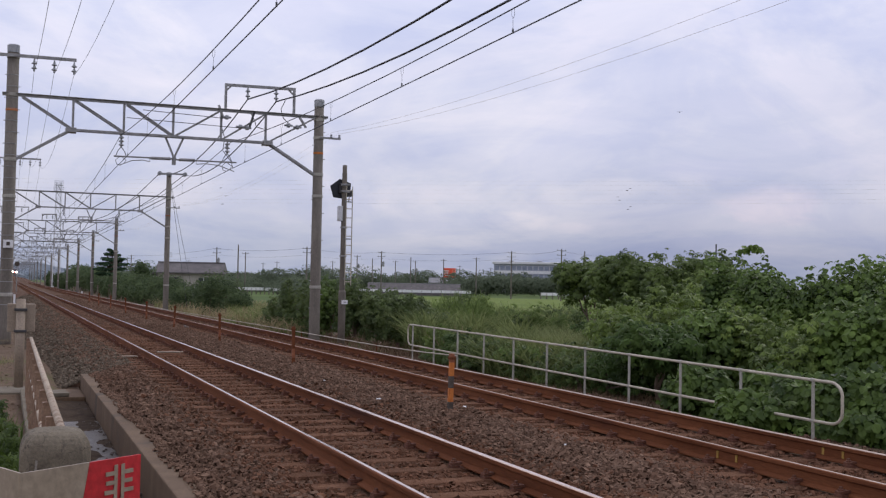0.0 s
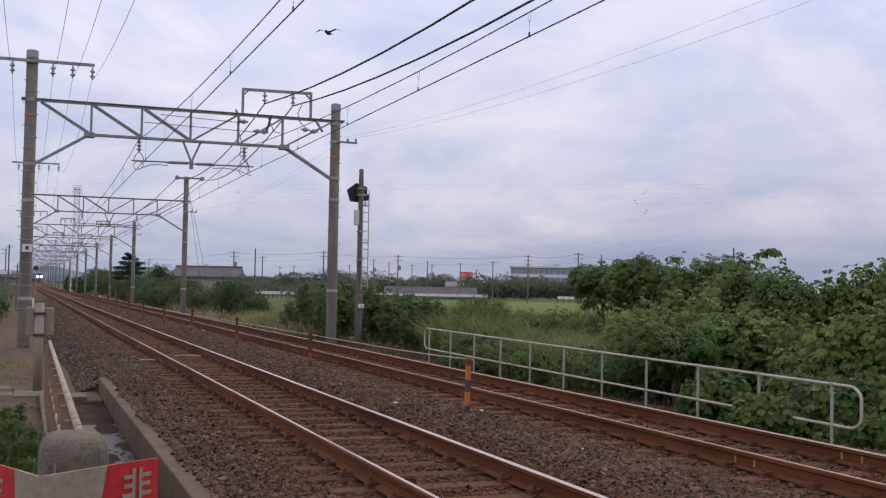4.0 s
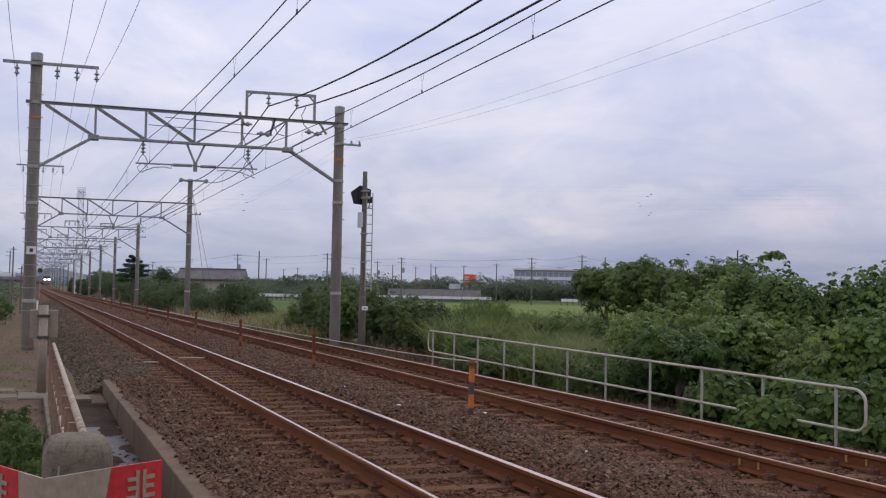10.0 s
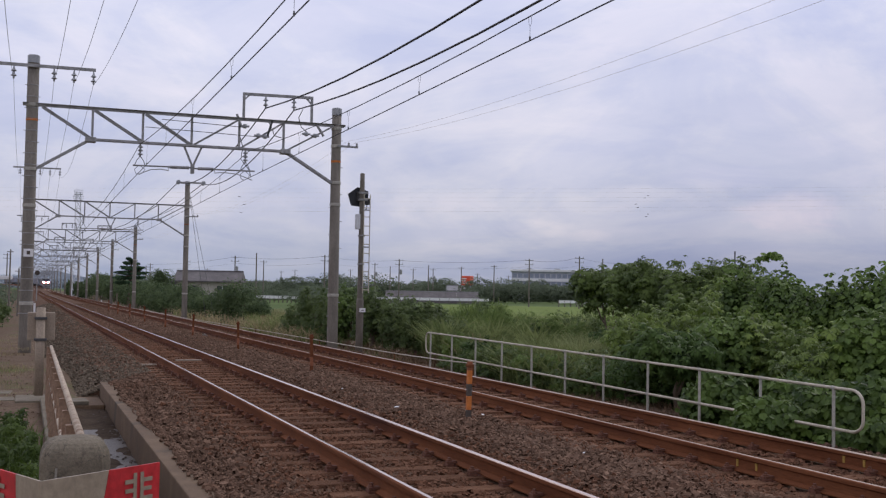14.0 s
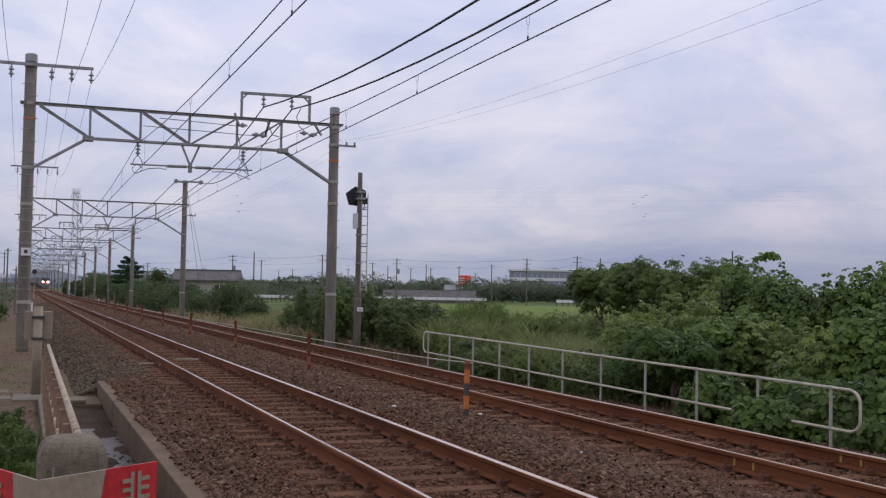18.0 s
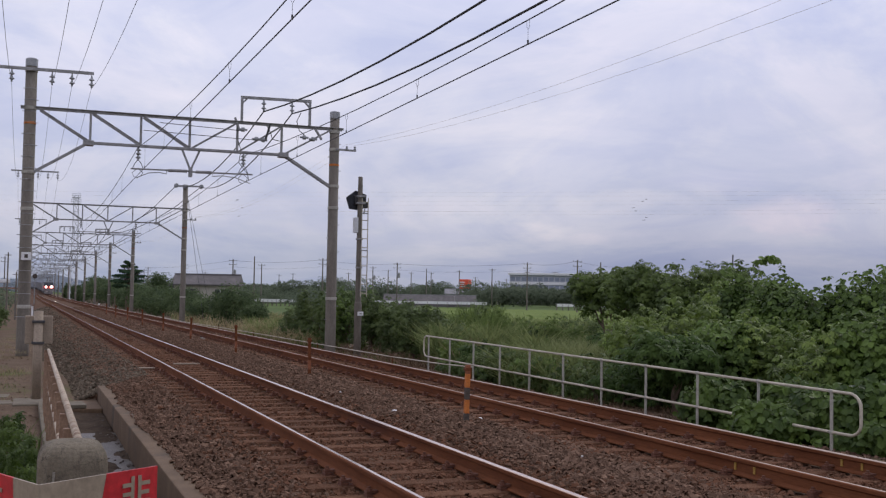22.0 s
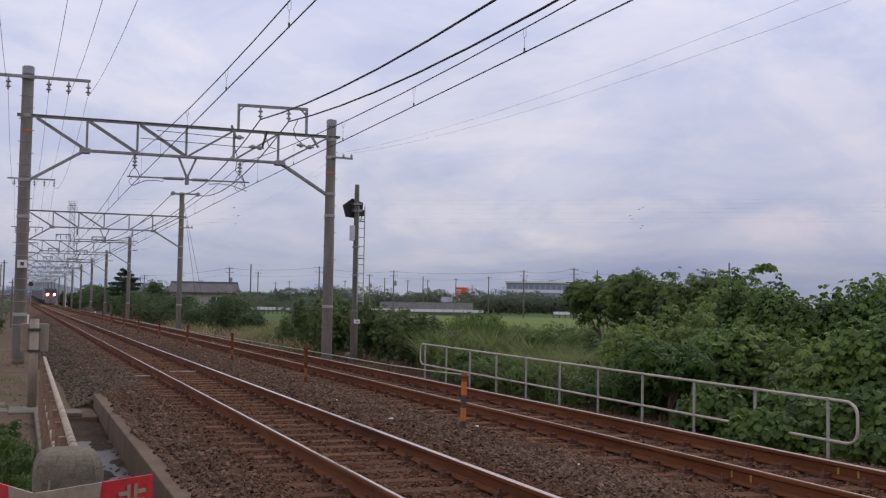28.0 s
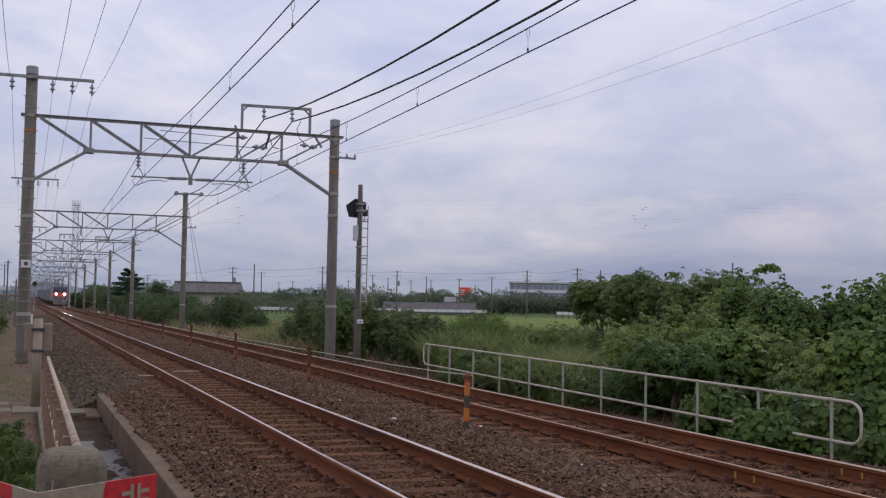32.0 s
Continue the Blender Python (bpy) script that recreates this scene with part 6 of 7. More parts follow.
# ---- the far side of the fields: poles, buildings, tower, power line ----
def utility_pole(bearing, d, height=10.0, arms=2, can=False, r=0.16):
    x, y = spot(bearing, d)
    u = empty("utility_pole", (x, y, -1.05), -bearing)
    tagged(u, "grey concrete utility pole with cross-arms beyond the fields", "utility pole", "utility poles in the distance")
    bm = bmesh.new(); rod(bm, (0, 0, 0), (0, 0, height), r, r * 0.7, n=8); part("pole", bm, M_POLE, u)
    for k in range(arms):
        z = height - 0.35 - 0.85 * k
        bm = bmesh.new(); bar(bm, (-0.85, 0, z), (0.85, 0, z), 0.1); part("cross_arm", bm, M_STEEL, u)
        for q in (-0.75, 0.0, 0.75):
            bm = bmesh.new(); rod(bm, (q, 0, z), (q, 0, z + 0.25), 0.06, n=6); part("insulator", bm, M_PORCELAIN, u)
    if can:
        bm = bmesh.new(); rod(bm, (0.42, -0.1, height - 3.4), (0.42, -0.1, height - 2.4), 0.28, n=10); part("transformer", bm, M_STEEL, u)
        bm = bmesh.new(); rod(bm, (0.42, -0.1, height - 2.4), (0.42, -0.1, height - 2.2), 0.12, n=8); part("bushing", bm, M_PORCELAIN, u)
    return u


POLES = [(9.97, 246, 2, 1), (7.59, 292, 2, 0), (11.04, 225, 0, 0), (11.41, 279, 1, 0), (14.51, 228, 2, 0), (15.84, 362, 1, 0), (17.09, 282, 1, 1), (17.88, 315, 0, 0), (18.34, 246, 2, 1),
         (19.07, 338, 1, 0), (19.86, 295, 0, 0), (20.10, 333, 1, 1), (21.56, 307, 1, 0), (23.25, 283, 1, 0), (25.06, 230, 2, 0), (27.63, 212, 2, 1), (28.81, 223, 0, 0), (30.57, 240, 2, 0),
         (5.80, 339, 2, 0), (5.61, 374, 2, 0), (-0.88, 269, 2, 0), (13.0, 390, 1, 0), (12.3, 420, 1, 0), (16.4, 410, 1, 0), (22.4, 400, 1, 0), (24.0, 430, 1, 0), (8.6, 400, 1, 0)]
for b, d, arms, can in POLES:
    utility_pole(b, d, 10.0, arms, bool(can))
for b, d, h in ((-0.75, 92, 5.2), (-0.35, 84, 3.6), (-0.2, 70, 3.0), (0.02, 66, 2.6)):     # bare posts beside the line
    x, y = spot(b, d)
    p = empty("bare_post", (x, y, -0.9)); tagged(p, "thin bare grey post beside the line", "post", "bare posts beside the line")
    bm = bmesh.new(); rod(bm, (0, 0, 0), (0.02, 0, h), 0.07, 0.05, n=8); part("shaft", bm, M_POLE, p)
    bm = bmesh.new(); bar(bm, (-0.25, 0, h - 0.2), (0.25, 0, h - 0.2), 0.06); part("cross_bar", bm, M_STEEL, p)

near_post = empty("bare_post", (*spot(35.37, 40.5), -1.0))
tagged(near_post, "thin dark post rising from the small trees", "post", "bare posts beside the line")
bm = bmesh.new(); rod(bm, (0, 0, 0), (0, 0, 4.05), 0.024, n=8); part("shaft", bm, M_DARKSTEEL, near_post)
bm = bmesh.new(); rod(bm, (0, 0, 4.05), (0, 0, 4.09), 0.032, n=8); part("cap", bm, M_STEEL, near_post)


def strung(a, b, r, sag, name="power_wire", mat=M_THINWIRE, label="thin dark power wire between utility poles", group="power wires in the distance"):
    bm = bmesh.new()
    a, b = Vector(a), Vector(b)
    tube(bm, [a.lerp(b, i / 8) - Vector((0, 0, 4 * sag * (i / 8) * (1 - i / 8))) for i in range(9)], r, 4)
    return tagged(part(name, bm, mat), label, "power wire", group)


ROW = [(5.80, 339), (9.97, 246), (14.51, 228), (18.34, 246), (25.06, 230), (27.63, 212), (30.57, 240)]
for (b0, d0), (b1, d1) in zip(ROW, ROW[1:]):
    for q, z in ((0.75, 9.0), (-0.75, 7.6)):
        (x0, y0), (x1, y1) = spot(b0, d0), spot(b1, d1)
        strung((x0, y0 + q, z - 0.3), (x1, y1 + q, z - 0.3), 0.02 if q > 0 else 0.012, 0.5)

# high-voltage line with marker balls, far off
for z0, dz, off in ((34.0, 0.0, 0), (33.0, 0.0, 4), (31.0, 0, 0), (30.0, 0, 4), (27.6, 0, 0), (26.7, 0, 4)):
    (x0, y0), (x1, y1) = spot(-3.0, 400 + off), spot(48.0, 420 + off)
    strung((x0, y0, z0 + 0.0), (x1, y1, z0 + 7.2), 0.009, 0.8, "high_voltage_wire", M_GALV_RAIL, "faint wire of a distant high-voltage line", "high-voltage wires")
for b, d, z in ((31.08, 405, 38.0), (30.9, 406, 37.3), (30.45, 405, 34.9), (30.55, 406, 33.8), (31.08, 405, 31.4), (30.98, 406, 30.5), (10.1, 403, 35.0), (10.35, 403, 32.2), (10.2, 403, 29.2)):
    x, y = spot(b, d)
    bm = bmesh.new(); bar(bm, (x - 0.45, y, z), (x + 0.45, y + 0.1, z + 0.12), 0.16)
    tagged(part("wire_spacer", bm, M_DARKSTEEL), "small dark spacer clamped on a distant wire", "wire spacer", "spacers on the high-voltage wires")


def lattice_tower():
    d = 300
    x, y = spot(2.29, d)
    t = empty("radio_tower", (x, y, -1.0)); tagged(t, "pale steel lattice tower with platforms at its top", "tower")
    H = 27.0
    for sx in (-1, 1):
        for sy in (-1, 1):
            bm = bmesh.new(); bar(bm, (sx * 0.95, sy * 0.95, 0), (sx * 0.55, sy * 0.55, H), 0.12); part("leg", bm, M_PALE, t)
    n = 13
    for k in range(n):
        z0, z1 = H * k / n, H * (k + 1) / n
        w0, w1 = 0.95 - 0.4 * k / n, 0.95 - 0.4 * (k + 1) / n
        bm = bmesh.new()
        for s in (-1, 1):
            bar(bm, (-w0, s * w0, z0), (w1, s * w1, z1), 0.08); bar(bm, (w0, s * w0, z0), (-w1, s * w1, z1), 0.08)
            bar(bm, (s * w0, -w0, z0), (s * w1, w1, z1), 0.08)
            bar(bm, (-w1, s * w1, z1), (w1, s * w1, z1), 0.08)
        part("lattice_bay", bm, M_PALE, t)
    for z, w in ((H - 2.2, 1.2), (H - 0.6, 1.05)):
        bm = bmesh.new(); box(bm, (-w, -w, z), (w, w, z + 0.15)); part("platform", bm, M_PALE, t)
        for z2 in (0.6, 1.1):
            bm = bmesh.new()
            for s in (-1, 1):
                bar(bm, (-w, s * w, z + z2), (w, s * w, z + z2), 0.08); bar(bm, (s * w, -w, z + z2), (s * w, w, z + z2), 0.08)
            part("guard_rail", bm, M_PALE, t)


lattice_tower()


def house(bearing, d, width, depth, wall_h, roof_h, wall, roof, label, turn=0.0, windows=2, name="house", base=-1.05, eave=0.6):
    x, y = spot(bearing, d)
    h = empty(name, (x, y, base), -bearing + turn)
    tagged(h, label, "house" if name == "house" else "building", "buildings in the distance")
    w, q = width / 2, depth / 2
    bm = bmesh.new(); box(bm, (-w, -q, 0), (w, q, wall_h)); part("wall", bm, wall, h)
    v = [(-w - eave, -q - eave, wall_h), (w + eave, -q - eave, wall_h), (w + eave, q + eave, wall_h), (-w - eave, q + eave, wall_h),
         (-w - eave * 0.9, 0, wall_h + roof_h), (w + eave * 0.9, 0, wall_h + roof_h), (-w - eave, -q - eave, wall_h - 0.18), (w + eave, -q - eave, wall_h - 0.18), (w + eave, q + eave, wall_h - 0.18), (-w - eave, q + eave, wall_h - 0.18)]
    f = [(0, 1, 5, 4), (2, 3, 4, 5), (3, 0, 4), (1, 2, 5), (6, 7, 1, 0), (7, 8, 2, 1), (8, 9, 3, 2), (9, 6, 0, 3), (9, 8, 7, 6)]
    r = link("roof", v, f, roof, h)
    bm = bmesh.new(); bar(bm, (-w - eave * 0.9, 0, wall_h + roof_h + 0.05), (w + eave * 0.9, 0, wall_h + roof_h + 0.05), 0.3, 0.22); part("ridge", bm, roof, r)
    for k in range(windows):
        cx = -w + width * (k + 0.5) / windows
        bm = bmesh.new(); box(bm, (cx - 0.8, -q - 0.03, wall_h * 0.35), (cx + 0.8, -q + 0.05, wall_h * 0.8)); win = part("window", bm, M_WINDOW, h)
        bm = bmesh.new(); bar(bm, (cx, -q - 0.05, wall_h * 0.35), (cx, -q - 0.05, wall_h * 0.8), 0.08); part("frame", bm, M_WHITE, win)
    return h


house(8.75, 180, 9.4, 6.5, 3.85, 1.55, M_PLASTER, M_ROOF, "cream farmhouse with a dark tiled gable roof among trees", -8, 2)
house(7.55, 186, 3.4, 4.0, 3.4, 1.7, M_WHITE, M_ROOF, "white gabled house beside a farmhouse", 85, 1)
shed = empty("greenhouse", (*spot(20.2, 285), -1.0), -20.2)
tagged(shed, "long low greenhouse with a grey sheet roof", "greenhouse", "buildings in the distance")
bm = bmesh.new(); box(bm, (-12.4, -3, 0), (11.2, 3, 1.2)); part("wall", bm, M_ROOF, shed)
for k in range(17):
    x0 = -12.6 + 1.4 * k
    link("roof_panel", [(x0, -3.2, 1.15), (x0 + 1.36, -3.2, 1.15), (x0 + 1.36, 0, 2.9), (x0, 0, 2.9), (x0, -3.2, 1.21), (x0 + 1.36, -3.2, 1.21), (x0 + 1.36, 0, 2.96), (x0, 0, 2.96)],
         [(0, 1, 2, 3), (7, 6, 5, 4), (0, 4, 5, 1), (1, 5, 6, 2), (2, 6, 7, 3), (3, 7, 4, 0)], M_ROOF, shed)
bm = bmesh.new(); bar(bm, (-12.6, 0, 2.98), (11.2, 0, 2.98), 0.2); part("ridge", bm, M_STEEL, shed)


def long_hall():
    h = empty("factory_hall", (*spot(26.1, 440), -0.4), -26.1)
    tagged(h, "long white factory hall with a band of windows", "factory", "buildings in the distance")
    bm = bmesh.new(); box(bm, (-14.6, -8, 0), (18, 8, 11.0)); part("wall", bm, M_HALL, h, "grey-blue wall")
    bm = bmesh.new(); box(bm, (-15.2, -8.8, 11.0), (18.6, 8.8, 11.9), 0.15); part("roof", bm, M_WHITE, h, "white roof slab")
    bm = bmesh.new(); box(bm, (-14.8, -8.3, 7.3), (18.2, -7.9, 8.4), 0.05); part("parapet", bm, M_WHITE, h, "white band below the windows")
    bm = bmesh.new(); box(bm, (-14.8, -8.3, 4.2), (18.2, -7.9, 5.4), 0.05); part("parapet", bm, M_WHITE, h, "white band below the windows")
    for row in (5.6, 8.7):
        for k in range(15):
            bm = bmesh.new(); box(bm, (-14.3 + 2.15 * k, -8.08, row), (-12.6 + 2.15 * k, -7.9, row + 1.5)); part("window", bm, M_WINDOW_SKY, h)
    for x in (-9, 2, 12):
        bm = bmesh.new(); box(bm, (x, -1, 11.9), (x + 2.2, 1, 12.5)); part("roof_vent", bm, M_PORCELAIN, h)


long_hall()


def billboard():
    b = empty("billboard", (*spot(21.78, 350), -0.4), -21.78 - 24)
    tagged(b, "orange-red billboard with white bars on posts", "billboard")
    for x in (-1.1, 1.1):
        bm = bmesh.new(); bar(bm, (x, 0, 0), (x, 0, 5.0), 0.25); part("post", bm, M_STEEL, b)
    bm = bmesh.new(); box(bm, (-1.6, -0.2, 4.6), (1.6, 2.6, 7.6), 0.1); face = part("board", bm, M_SIGNRED, b)
    for z, x1 in ((6.55, 0.5), (5.9, 0.3), (5.2, 0.55)):
        bm = bmesh.new(); box(bm, (-1.2, -0.26, z), (x1, -0.21, z + 0.3)); part("white_bar", bm, M_WHITE, face)


billboard()
rt = random.Random(33)
for b, d, w, hh, wall, roof in ((21.3, 356, 5, 3.6, 0, 1), (22.6, 420, 7, 3.2, 0, 1), (23.6, 440, 6, 4, 1, 0), (19.6, 430, 8, 3.6, 1, 0), (17.4, 440, 7, 4, 0, 0), (15.0, 450, 8, 3.5, 1, 0),
                                (12.3, 380, 8, 3.4, 1, 0), (13.7, 430, 8, 4.0, 1, 0), (11.0, 420, 9, 4.2, 1, 0), (9.2, 430, 8, 4, 0, 0), (24.9, 470, 7, 3.6, 1, 0)):
    house(b, d, w, 6, hh, 1.6, (M_WHITE, M_PLASTER)[wall], (M_ROOF, M_GLASSROOF)[roof], "small distant house at the edge of the fields", rt.uniform(-30, 30), 2)
canopy = empty("carport", (*spot(-1.0, 118), -0.9), 2)
tagged(canopy, "white flat-roofed carport beyond the line", "carport", "buildings in the distance")
bm = bmesh.new(); box(bm, (-3.4, -2, 3.0), (0.75, 2, 3.35), 0.05); part("roof", bm, M_WHITE, canopy)
for x in (-3, 0.5):
    bm = bmesh.new(); bar(bm, (x, -1.6, 0), (x, -1.6, 3.0), 0.14); part("post", bm, M_STEEL, canopy)


def pine(bearing, d, h, seed):
    x, y = spot(bearing, d)
    p = empty("pine_tree", (x, y, -1.0)); tagged(p, "dark spreading pine tree with flat layered branches", "tree")
    cl = []
    r = random.Random(seed)
    for u, wd in ((0.50, 2.1), (0.60, 2.2), (0.70, 1.9), (0.79, 1.5), (0.88, 1.15), (0.97, 0.6)):     # tiers of flat branches
        for q in range(8 if wd > 1.3 else 5):
            a = 6.28 * q / 8 + r.uniform(-0.3, 0.3)
            e = r.uniform(0.35, 0.85) * wd
            cl.append(((e * math.cos(a) + 0.15 * (u - 0.5), e * math.sin(a), h * u + r.uniform(-0.15, 0.12)), (0.30 * wd + 0.08, 0.30 * wd + 0.08, 0.18), 190))
    crown("crown", cl, 0.24, M_PINE, p, "small", seed)
    trunk(p, h * 1.3, 0.2, [c[0] for c in cl[::2]], seed)


pine(4.87, 140, 6.15, 3)

# small trackside items
def disc_signal():
    s = empty("railway_signal", (1.3, 150, -0.5)); tagged(s, "distant black disc signal on a thin post", "railway signal")
    bm = bmesh.new(); rod(bm, (0, 0, 0), (0, 0, 3.6), 0.06, n=8); part("signal_post", bm, M_STEEL, s)
    bm = bmesh.new(); rod(bm, (0, -0.1, 3.7), (0, 0.02, 3.7), 0.3, n=16); part("disc", bm, M_BLACK, s)
    bm = bmesh.new(); rod(bm, (0, -0.32, 3.72), (0, -0.1, 3.72), 0.12, n=10); part("hood", bm, M_BLACK, s)


disc_signal()
for x, y, h, mat in ((0.62, 84, 0.9, M_WHITE), (9.5, 128, 1.5, M_CONCRETE), (9.2, 150, 0.5, M_WHITE)):
    p = empty("trackside_post", (x, y, -0.7)); tagged(p, "short pale post beside the ballast", "post", "short trackside posts")
    bm = bmesh.new(); box(bm, (-0.07, -0.07, 0), (0.07, 0.07, h), 0.01); part("shaft", bm, mat, p)
    bm = bmesh.new(); box(bm, (-0.08, -0.08, h), (0.08, 0.08, h + 0.06), 0.01); part("cap", bm, mat, p)

# hills on the horizon
def hills():
    v, f = [], []
    n = 90
    for i in range(n + 1):
        b = -12 + 64 * i / n
        x, y = spot(b, 3200)
        h = 18 + 16 * noise.noise(Vector((b * 0.13, 1.3, 0))) + 8 * noise.noise(Vector((b * 0.5, 4.3, 0)))
        h += 20 * math.exp(-((b - 0.9) / 1.5) ** 2)
        v += [(x, y, -5), (x, y, max(3, h)), (x * 1.1, y * 1.1, -5)]
    for i in range(n):
        k = 3 * i
        f += [(k, k + 3, k + 4, k + 1), (k + 1, k + 4, k + 5, k + 2)]
    tagged(link("backdrop", v, f, M_HILL, smooth=True), "low wooded hills on the horizon with haze put into their colour", "hills", kind="structure")


hills()


# ---- the train ----
def bogie(parent, y, name="bogie"):
    bm = bmesh.new(); box(bm, (-1.0, y - 1.5, 0.35), (1.0, y + 1.5, 0.85), 0.05)
    b = part(name, bm, M_DARKSTEEL, parent)
    for dy in (-1.0, 1.0):
        for s in (-1, 1):
            bm = bmesh.new(); rod(bm, (s * 0.5, y + dy, 0.43), (s * 0.63, y + dy, 0.43), 0.43, n=14); part("wheel", bm, M_DARKSTEEL, b)
    return b


def build_loco():
    """Front at y = 0, body behind it."""
    t = empty("locomotive", (TRACK_FAR, 300, 0))
    tagged(t, "electric freight locomotive with red front band and lit headlights", "locomotive")
    w = 1.4

    def slab(name, z0, z1, mat, lab=""):
        """The body between two heights, following the raked front."""
        def front(z):
            pts = [(0.95, 0.0), (1.75, -0.1), (2.55, 0.12), (3.45, 0.55), (3.62, 0.9)]
            for (a, p), (b, q) in zip(pts, pts[1:]):
                if a <= z <= b:
                    return p + (q - p) * (z - a) / (b - a)
            return 0.0
        bm = bmesh.new()
        rows = []
        for z in (z0, z1):
            k = 1.0 if z < 3.3 else 0.92
            y0 = front(z)
            rows.append([bm.verts.new(p) for p in ((-w * k, y0 + 0.18, z), (-w * k * 0.82, y0, z), (w * k * 0.82, y0, z), (w * k, y0 + 0.18, z), (w * k, 17.9 - (0 if z < 3.3 else 0.4), z), (-w * k, 17.9 - (0 if z < 3.3 else 0.4), z))])
        a, b = rows
        for i in range(6):
            bm.faces.new((a[i], a[(i + 1) % 6], b[(i + 1) % 6], b[i]))
        bm.faces.new(a[::-1]); bm.faces.new(b)
        bmesh.ops.recalc_face_normals(bm, faces=bm.faces)
        return part(name, bm, mat, t, lab)

    slab("lower_body", 0.95, 1.75, M_LOCO_GREY, "pale grey lower body")
    slab("middle_body", 1.752, 2.55, M_LOCO_RED, "red middle band")
    slab("upper_body", 2.552, 3.45, M_LOCO_BLUE, "dark blue upper body")
    slab("roof", 3.452, 3.62, M_DARKSTEEL, "dark grey roof")
    for s in (-1, 1):
        bm = bmesh.new(); bar(bm, (s * 0.62, 0.14, 2.72), (s * 0.62, 0.42, 3.34), 0.95, 0.06); part("windscreen", bm, M_WINDOW, t)
        bm = bmesh.new(); rod(bm, (s * 0.76, -0.12, 2.22), (s * 0.76, 0.05, 2.22), 0.27, n=16); hl = part("headlight_ring", bm, M_LOCO_GREY, t)
        bm = bmesh.new(); rod(bm, (s * 0.76, -0.15, 2.22), (s * 0.76, -0.125, 2.22), 0.14, n=16); part("headlight", bm, M_HEADLIGHT, hl, "bright white headlight")
        bm = bmesh.new(); box(bm, (s * 0.95 - 0.2, -0.06, 1.3), (s * 0.95 + 0.2, 0.05, 1.42)); part("step", bm, M_DARKSTEEL, t)
        bm = bmesh.new(); rod(bm, (s * 1.15, -0.03, 1.0), (s * 1.15, -0.03, 1.7), 0.03, n=6); part("handrail", bm, M_WHITE, t)
    bm = bmesh.new(); box(bm, (-1.2, -0.25, 0.2), (1.2, 0.3, 0.9), 0.05); part("snow_plough", bm, M_LOCO_GREY, t)
    bm = bmesh.new(); box(bm, (-0.16, -0.55, 0.72), (0.16, 0.1, 1.02), 0.04); part("coupler", bm, M_DARKSTEEL, t)
    for y in (3.2, 9.0, 14.8):
        bogie(t, y)
    for y in (4.0, 14.0):
        bm = bmesh.new()
        for s in (-1, 1):
            tube(bm, [(s * 0.5, y, 3.65), (s * 0.5, y - 0.9, 4.35), (s * 0.5, y + 0.2, 5.02)], 0.035, 5)
        bar(bm, (-0.75, y + 0.2, 5.04), (0.75, y + 0.2, 5.04), 0.07)
        part("pantograph", bm, M_DARKSTEEL, t)
    bm = bmesh.new(); box(bm, (-0.7, 6.5, 3.62), (0.7, 12, 3.95), 0.08); part("roof_gear", bm, M_STEEL, t)
    return t


def build_wagon(kind):
    t = empty("container_wagon", (TRACK_FAR, 320, 0))
    tagged(t, "flat wagon loaded with " + ("grey-blue" if kind else "violet and grey") + " freight containers", "container wagon", "wagons of the freight train")
    bm = bmesh.new(); box(bm, (-1.3, 0.3, 0.78), (1.3, 20.1, 1.02), 0.03); part("deck", bm, M_DARKSTEEL, t)
    for y in (3.4, 17.0):
        bogie(t, y)
    for k in range(5):
        y = 0.45 + 3.95 * k
        bm = bmesh.new(); box(bm, (-1.22, y, 1.03), (1.22, y + 3.7, 3.53), 0.04)
        c = part("container", bm, M_CONTAINER if (k + kind) % 3 else M_CONTAINER_PURPLE, t)
        for q in (0.93, 1.85, 2.78):
            bm = bmesh.new(); box(bm, (-1.245, y + q - 0.05, 1.1), (-1.221, y + q + 0.05, 3.45)); part("rib", bm, M_STEEL, c)
    return t


TRAIN = [(0.0, build_loco())]
first_wagon, other_wagon = build_wagon(1), build_wagon(0)
for k in range(12):
    if k < 2:
        wg = (first_wagon, other_wagon)[k]
    else:
        wg = copy_thing((first_wagon, other_wagon)[k % 2], pose(TRACK_FAR, 320, 0))
    TRAIN.append((18.6 + 20.6 * k, wg))


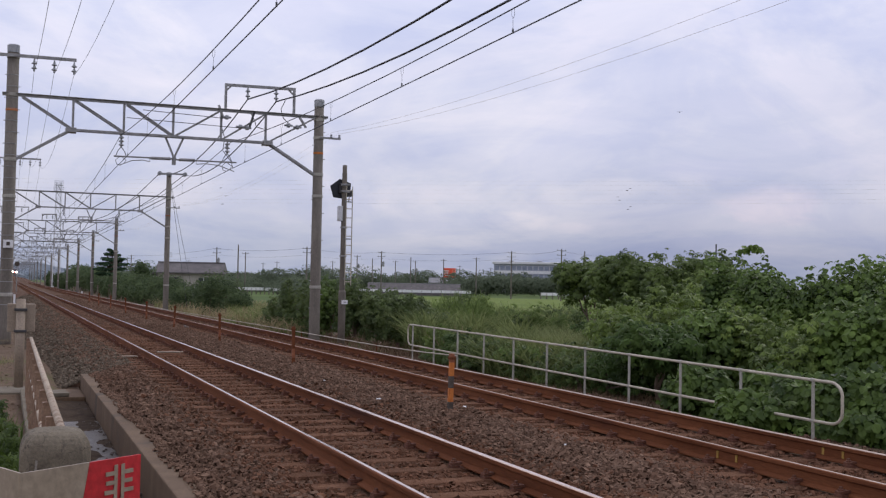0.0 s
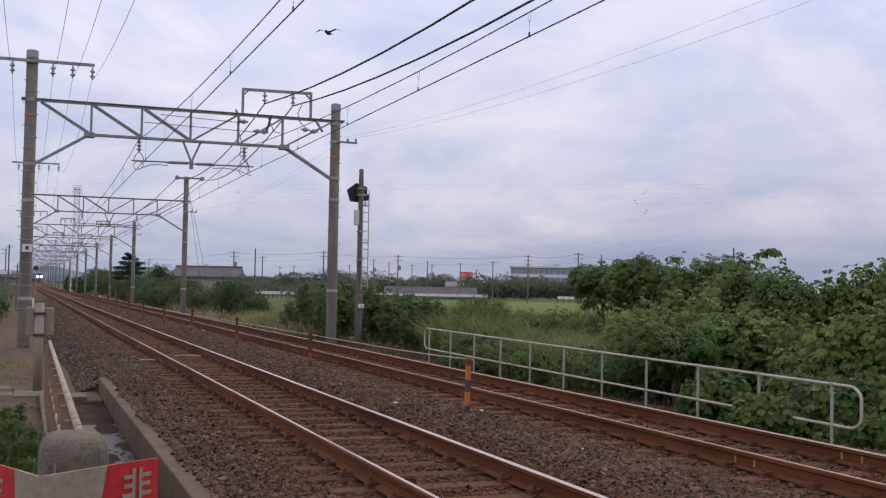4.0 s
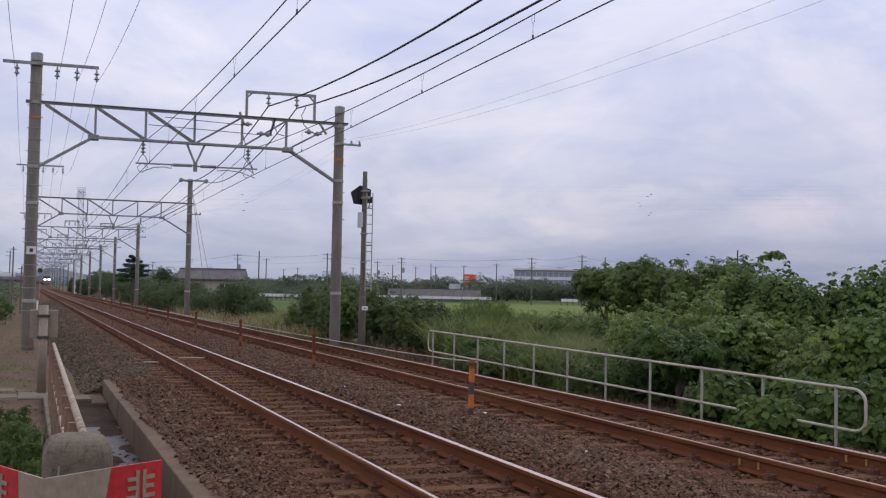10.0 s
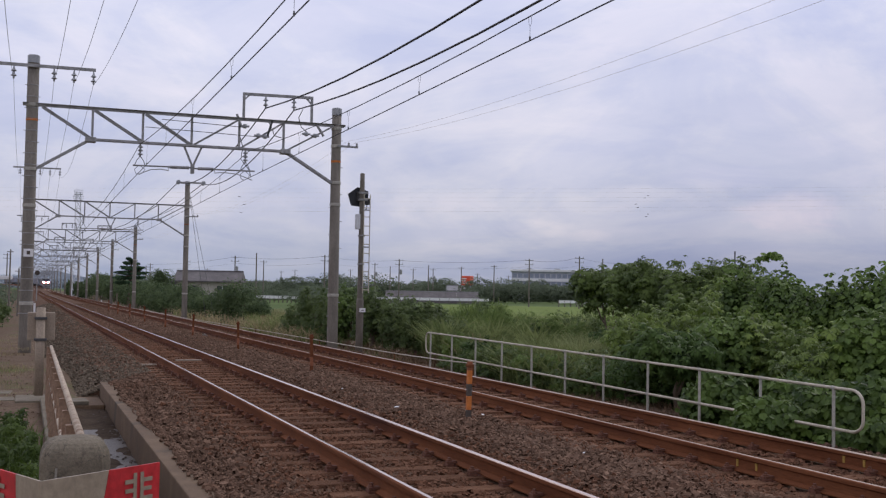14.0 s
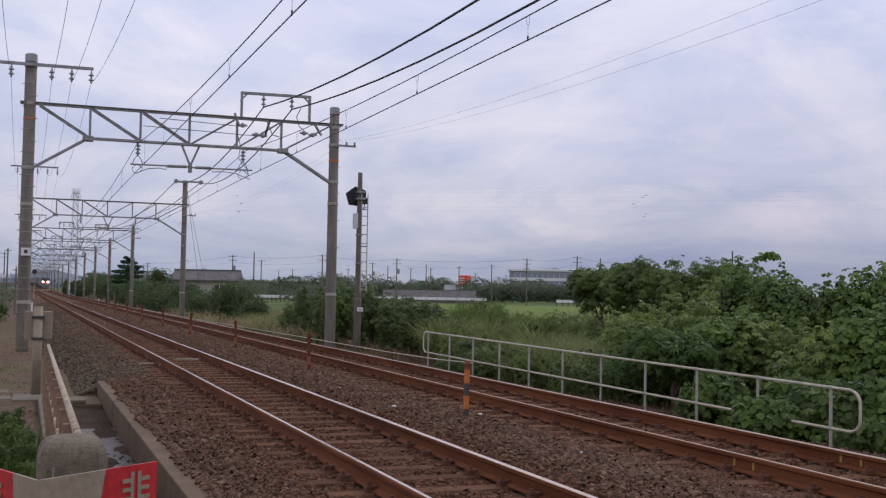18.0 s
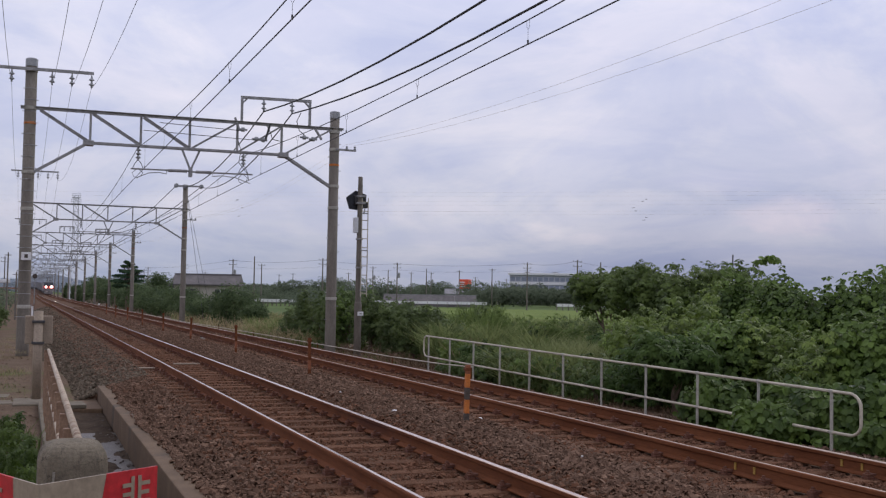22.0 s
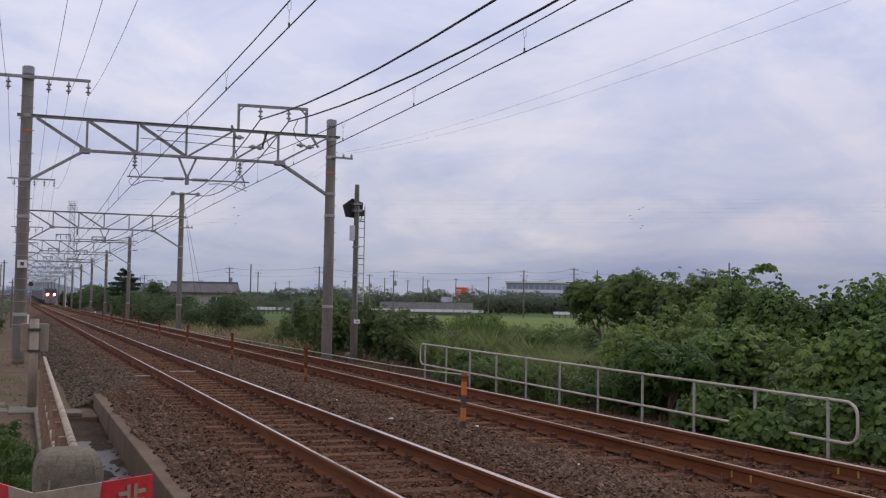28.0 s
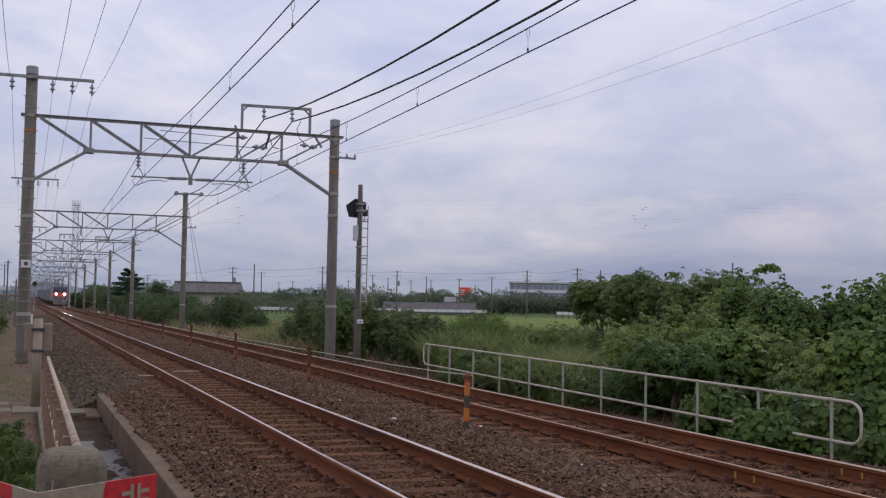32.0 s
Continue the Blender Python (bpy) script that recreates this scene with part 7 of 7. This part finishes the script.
# ---- bird and insects ----
def build_bird():
    b = empty("bird", (60, 120, 30)); tagged(b, "small dark bird flying below the clouds", "bird")
    bm = bmesh.new(); bmesh.ops.create_uvsphere(bm, u_segments=10, v_segments=8, radius=1, matrix=Matrix.Diagonal((0.06, 0.17, 0.06, 1)))
    part("body", bm, M_BIRD, b)
    bm = bmesh.new(); bmesh.ops.create_uvsphere(bm, u_segments=8, v_segments=6, radius=0.045, matrix=Matrix.Translation((0, 0.19, 0.02)))
    part("head", bm, M_BIRD, b)
    for s in (-1, 1):
        link("wing", [(s * 0.03, 0.07, 0.02), (s * 0.03, -0.07, 0.02), (s * 0.24, -0.05, 0.09), (s * 0.24, 0.07, 0.09), (s * 0.44, -0.1, 0.04),
                      (s * 0.03, 0.07, 0.035), (s * 0.03, -0.07, 0.035), (s * 0.24, -0.05, 0.1), (s * 0.24, 0.07, 0.1), (s * 0.44, -0.1, 0.045)],
             [(0, 1, 2, 3), (3, 2, 4), (8, 7, 6, 5), (9, 7, 8), (0, 5, 6, 1), (3, 8, 5, 0), (4, 9, 8, 3)], M_BIRD, b)
    link("tail", [(-0.03, -0.15, 0), (0.03, -0.15, 0), (0.06, -0.3, 0), (-0.06, -0.3, 0), (0, -0.15, 0.02), (0, -0.3, 0.02)],
         [(0, 1, 2, 3), (0, 4, 1), (1, 4, 5, 2), (2, 5, 3), (3, 5, 4, 0)], M_BIRD, b)
    return b


def build_insect(label, skin):
    b = empty("insect", (0, -6, 2)); tagged(b, label, "insect")
    bm = bmesh.new(); rod(bm, (0, -0.024, 0), (0, 0.012, 0), 0.0028, 0.0046, n=8)
    bmesh.ops.create_uvsphere(bm, u_segments=8, v_segments=6, radius=0.005, matrix=Matrix.Translation((0, 0.013, 0)))
    part("body", bm, skin, b)
    for s in (-1, 1):
        for y in (0.008, -0.004):
            link("wing", [(0, y + 0.002, 0.002), (s * 0.012, y - 0.004, 0.004), (s * 0.014, y - 0.009, 0.004), (0, y - 0.004, 0.002), (s * 0.007, y - 0.003, 0.0035)],
                 [(0, 1, 4), (1, 2, 4), (2, 3, 4), (3, 0, 4)], M_INSECT_WING, b)
    return b


bird = build_bird()
for ob in bird.children:
    ob.data.transform(Matrix.Scale(1.5, 4))
insect_a = build_insect("grey insect darting past close to the camera", M_INSECT_WING)
for ob in insect_a.children:
    ob.data.transform(Matrix.Diagonal((0.7, 1.0, 0.6, 1.0)))
insect_b = build_insect("small dark insect diving across the sky", M_BIRD)


def along(bearing, rise, d):
    """A place at a bearing, an upward angle and a distance from the eye."""
    x, y = spot(bearing, d * math.cos(radians(rise)))
    return Vector((x, y, EYE.z + d * math.sin(radians(rise))))


def fly(thing, rows):
    """Rows of (seconds, bearing, rise, distance): the thing looks along its way."""
    pts = [(t, along(b, r, d)) for t, b, r, d in rows]
    keyed = []
    for i, (t, p) in enumerate(pts):
        q = pts[min(i + 1, len(pts) - 1)][1] - pts[max(i - 1, 0)][1]
        yaw = math.degrees(math.atan2(-q.x, q.y))
        keyed.append([t, p, yaw, math.degrees(math.atan2(q.z, math.hypot(q.x, q.y)))])
    for a, b in zip(keyed, keyed[1:]):
        while b[2] - a[2] > 180:
            b[2] -= 360
        while b[2] - a[2] < -180:
            b[2] += 360
        b[2] = max(a[2] - 80, min(a[2] + 80, b[2]))
    walk(thing, [(t, pose(p.x, p.y, p.z, tilt, 0, yaw)) for t, p, yaw, tilt in keyed])


def motions():
    for back, thing in TRAIN:
        rows = []
        for t in range(0, 33):
            y = 226.9 + 10.84 * (32 - t) + back
            rows.append((t, pose(TRACK_FAR + bend(y), y, grade(y), 0, 0, math.degrees(math.atan2(bend(y) - bend(y + 10), 10)))))
        walk(thing, rows)
    fly(bird, [(0.0, 33.5, 9.0, 230), (1.0, 30.0, 9.6, 190), (2, 27.26, 10.69, 150), (2.4, 26.39, 10.99, 128), (2.8, 25.15, 11.50, 108), (3, 24.13, 11.68, 98), (3.3, 22.33, 11.71, 84), (3.5, 20.98, 11.62, 75), (4.2, 10.0, 15.0, 40), (5.0, -14.0, 25.0, 30), (6.0, -60.0, 32.0, 45), (32.0, -100.0, 20.0, 300)])
    fly(insect_a, [(0.0, -60.0, 20.0, 9.0), (18.0, -45.0, 40.0, 6.0), (18.8, -22.0, 28.0, 4.0), (18.9, -5.0, 20.0, 3.4), (19, 28.08, 8.22, 3), (19.1, 41.30, 3.75, 2.9), (19.2, 56.0, -6.0, 3.0), (19.4, 80.0, -8.0, 4.0), (32.0, 110.0, 10.0, 12.0)])
    fly(insect_b, [(0.0, -40.0, 30.0, 12.0), (30.8, 0.0, 40.0, 5.0), (31.2, 17.13, 17.10, 3.9), (31.3, 23.21, 11.05, 3.6), (31.4, 29.16, 5.70, 3.4), (31.6, 46.0, -12.5, 3.4), (32.0, 80.0, -10.0, 6.0)])


motions()
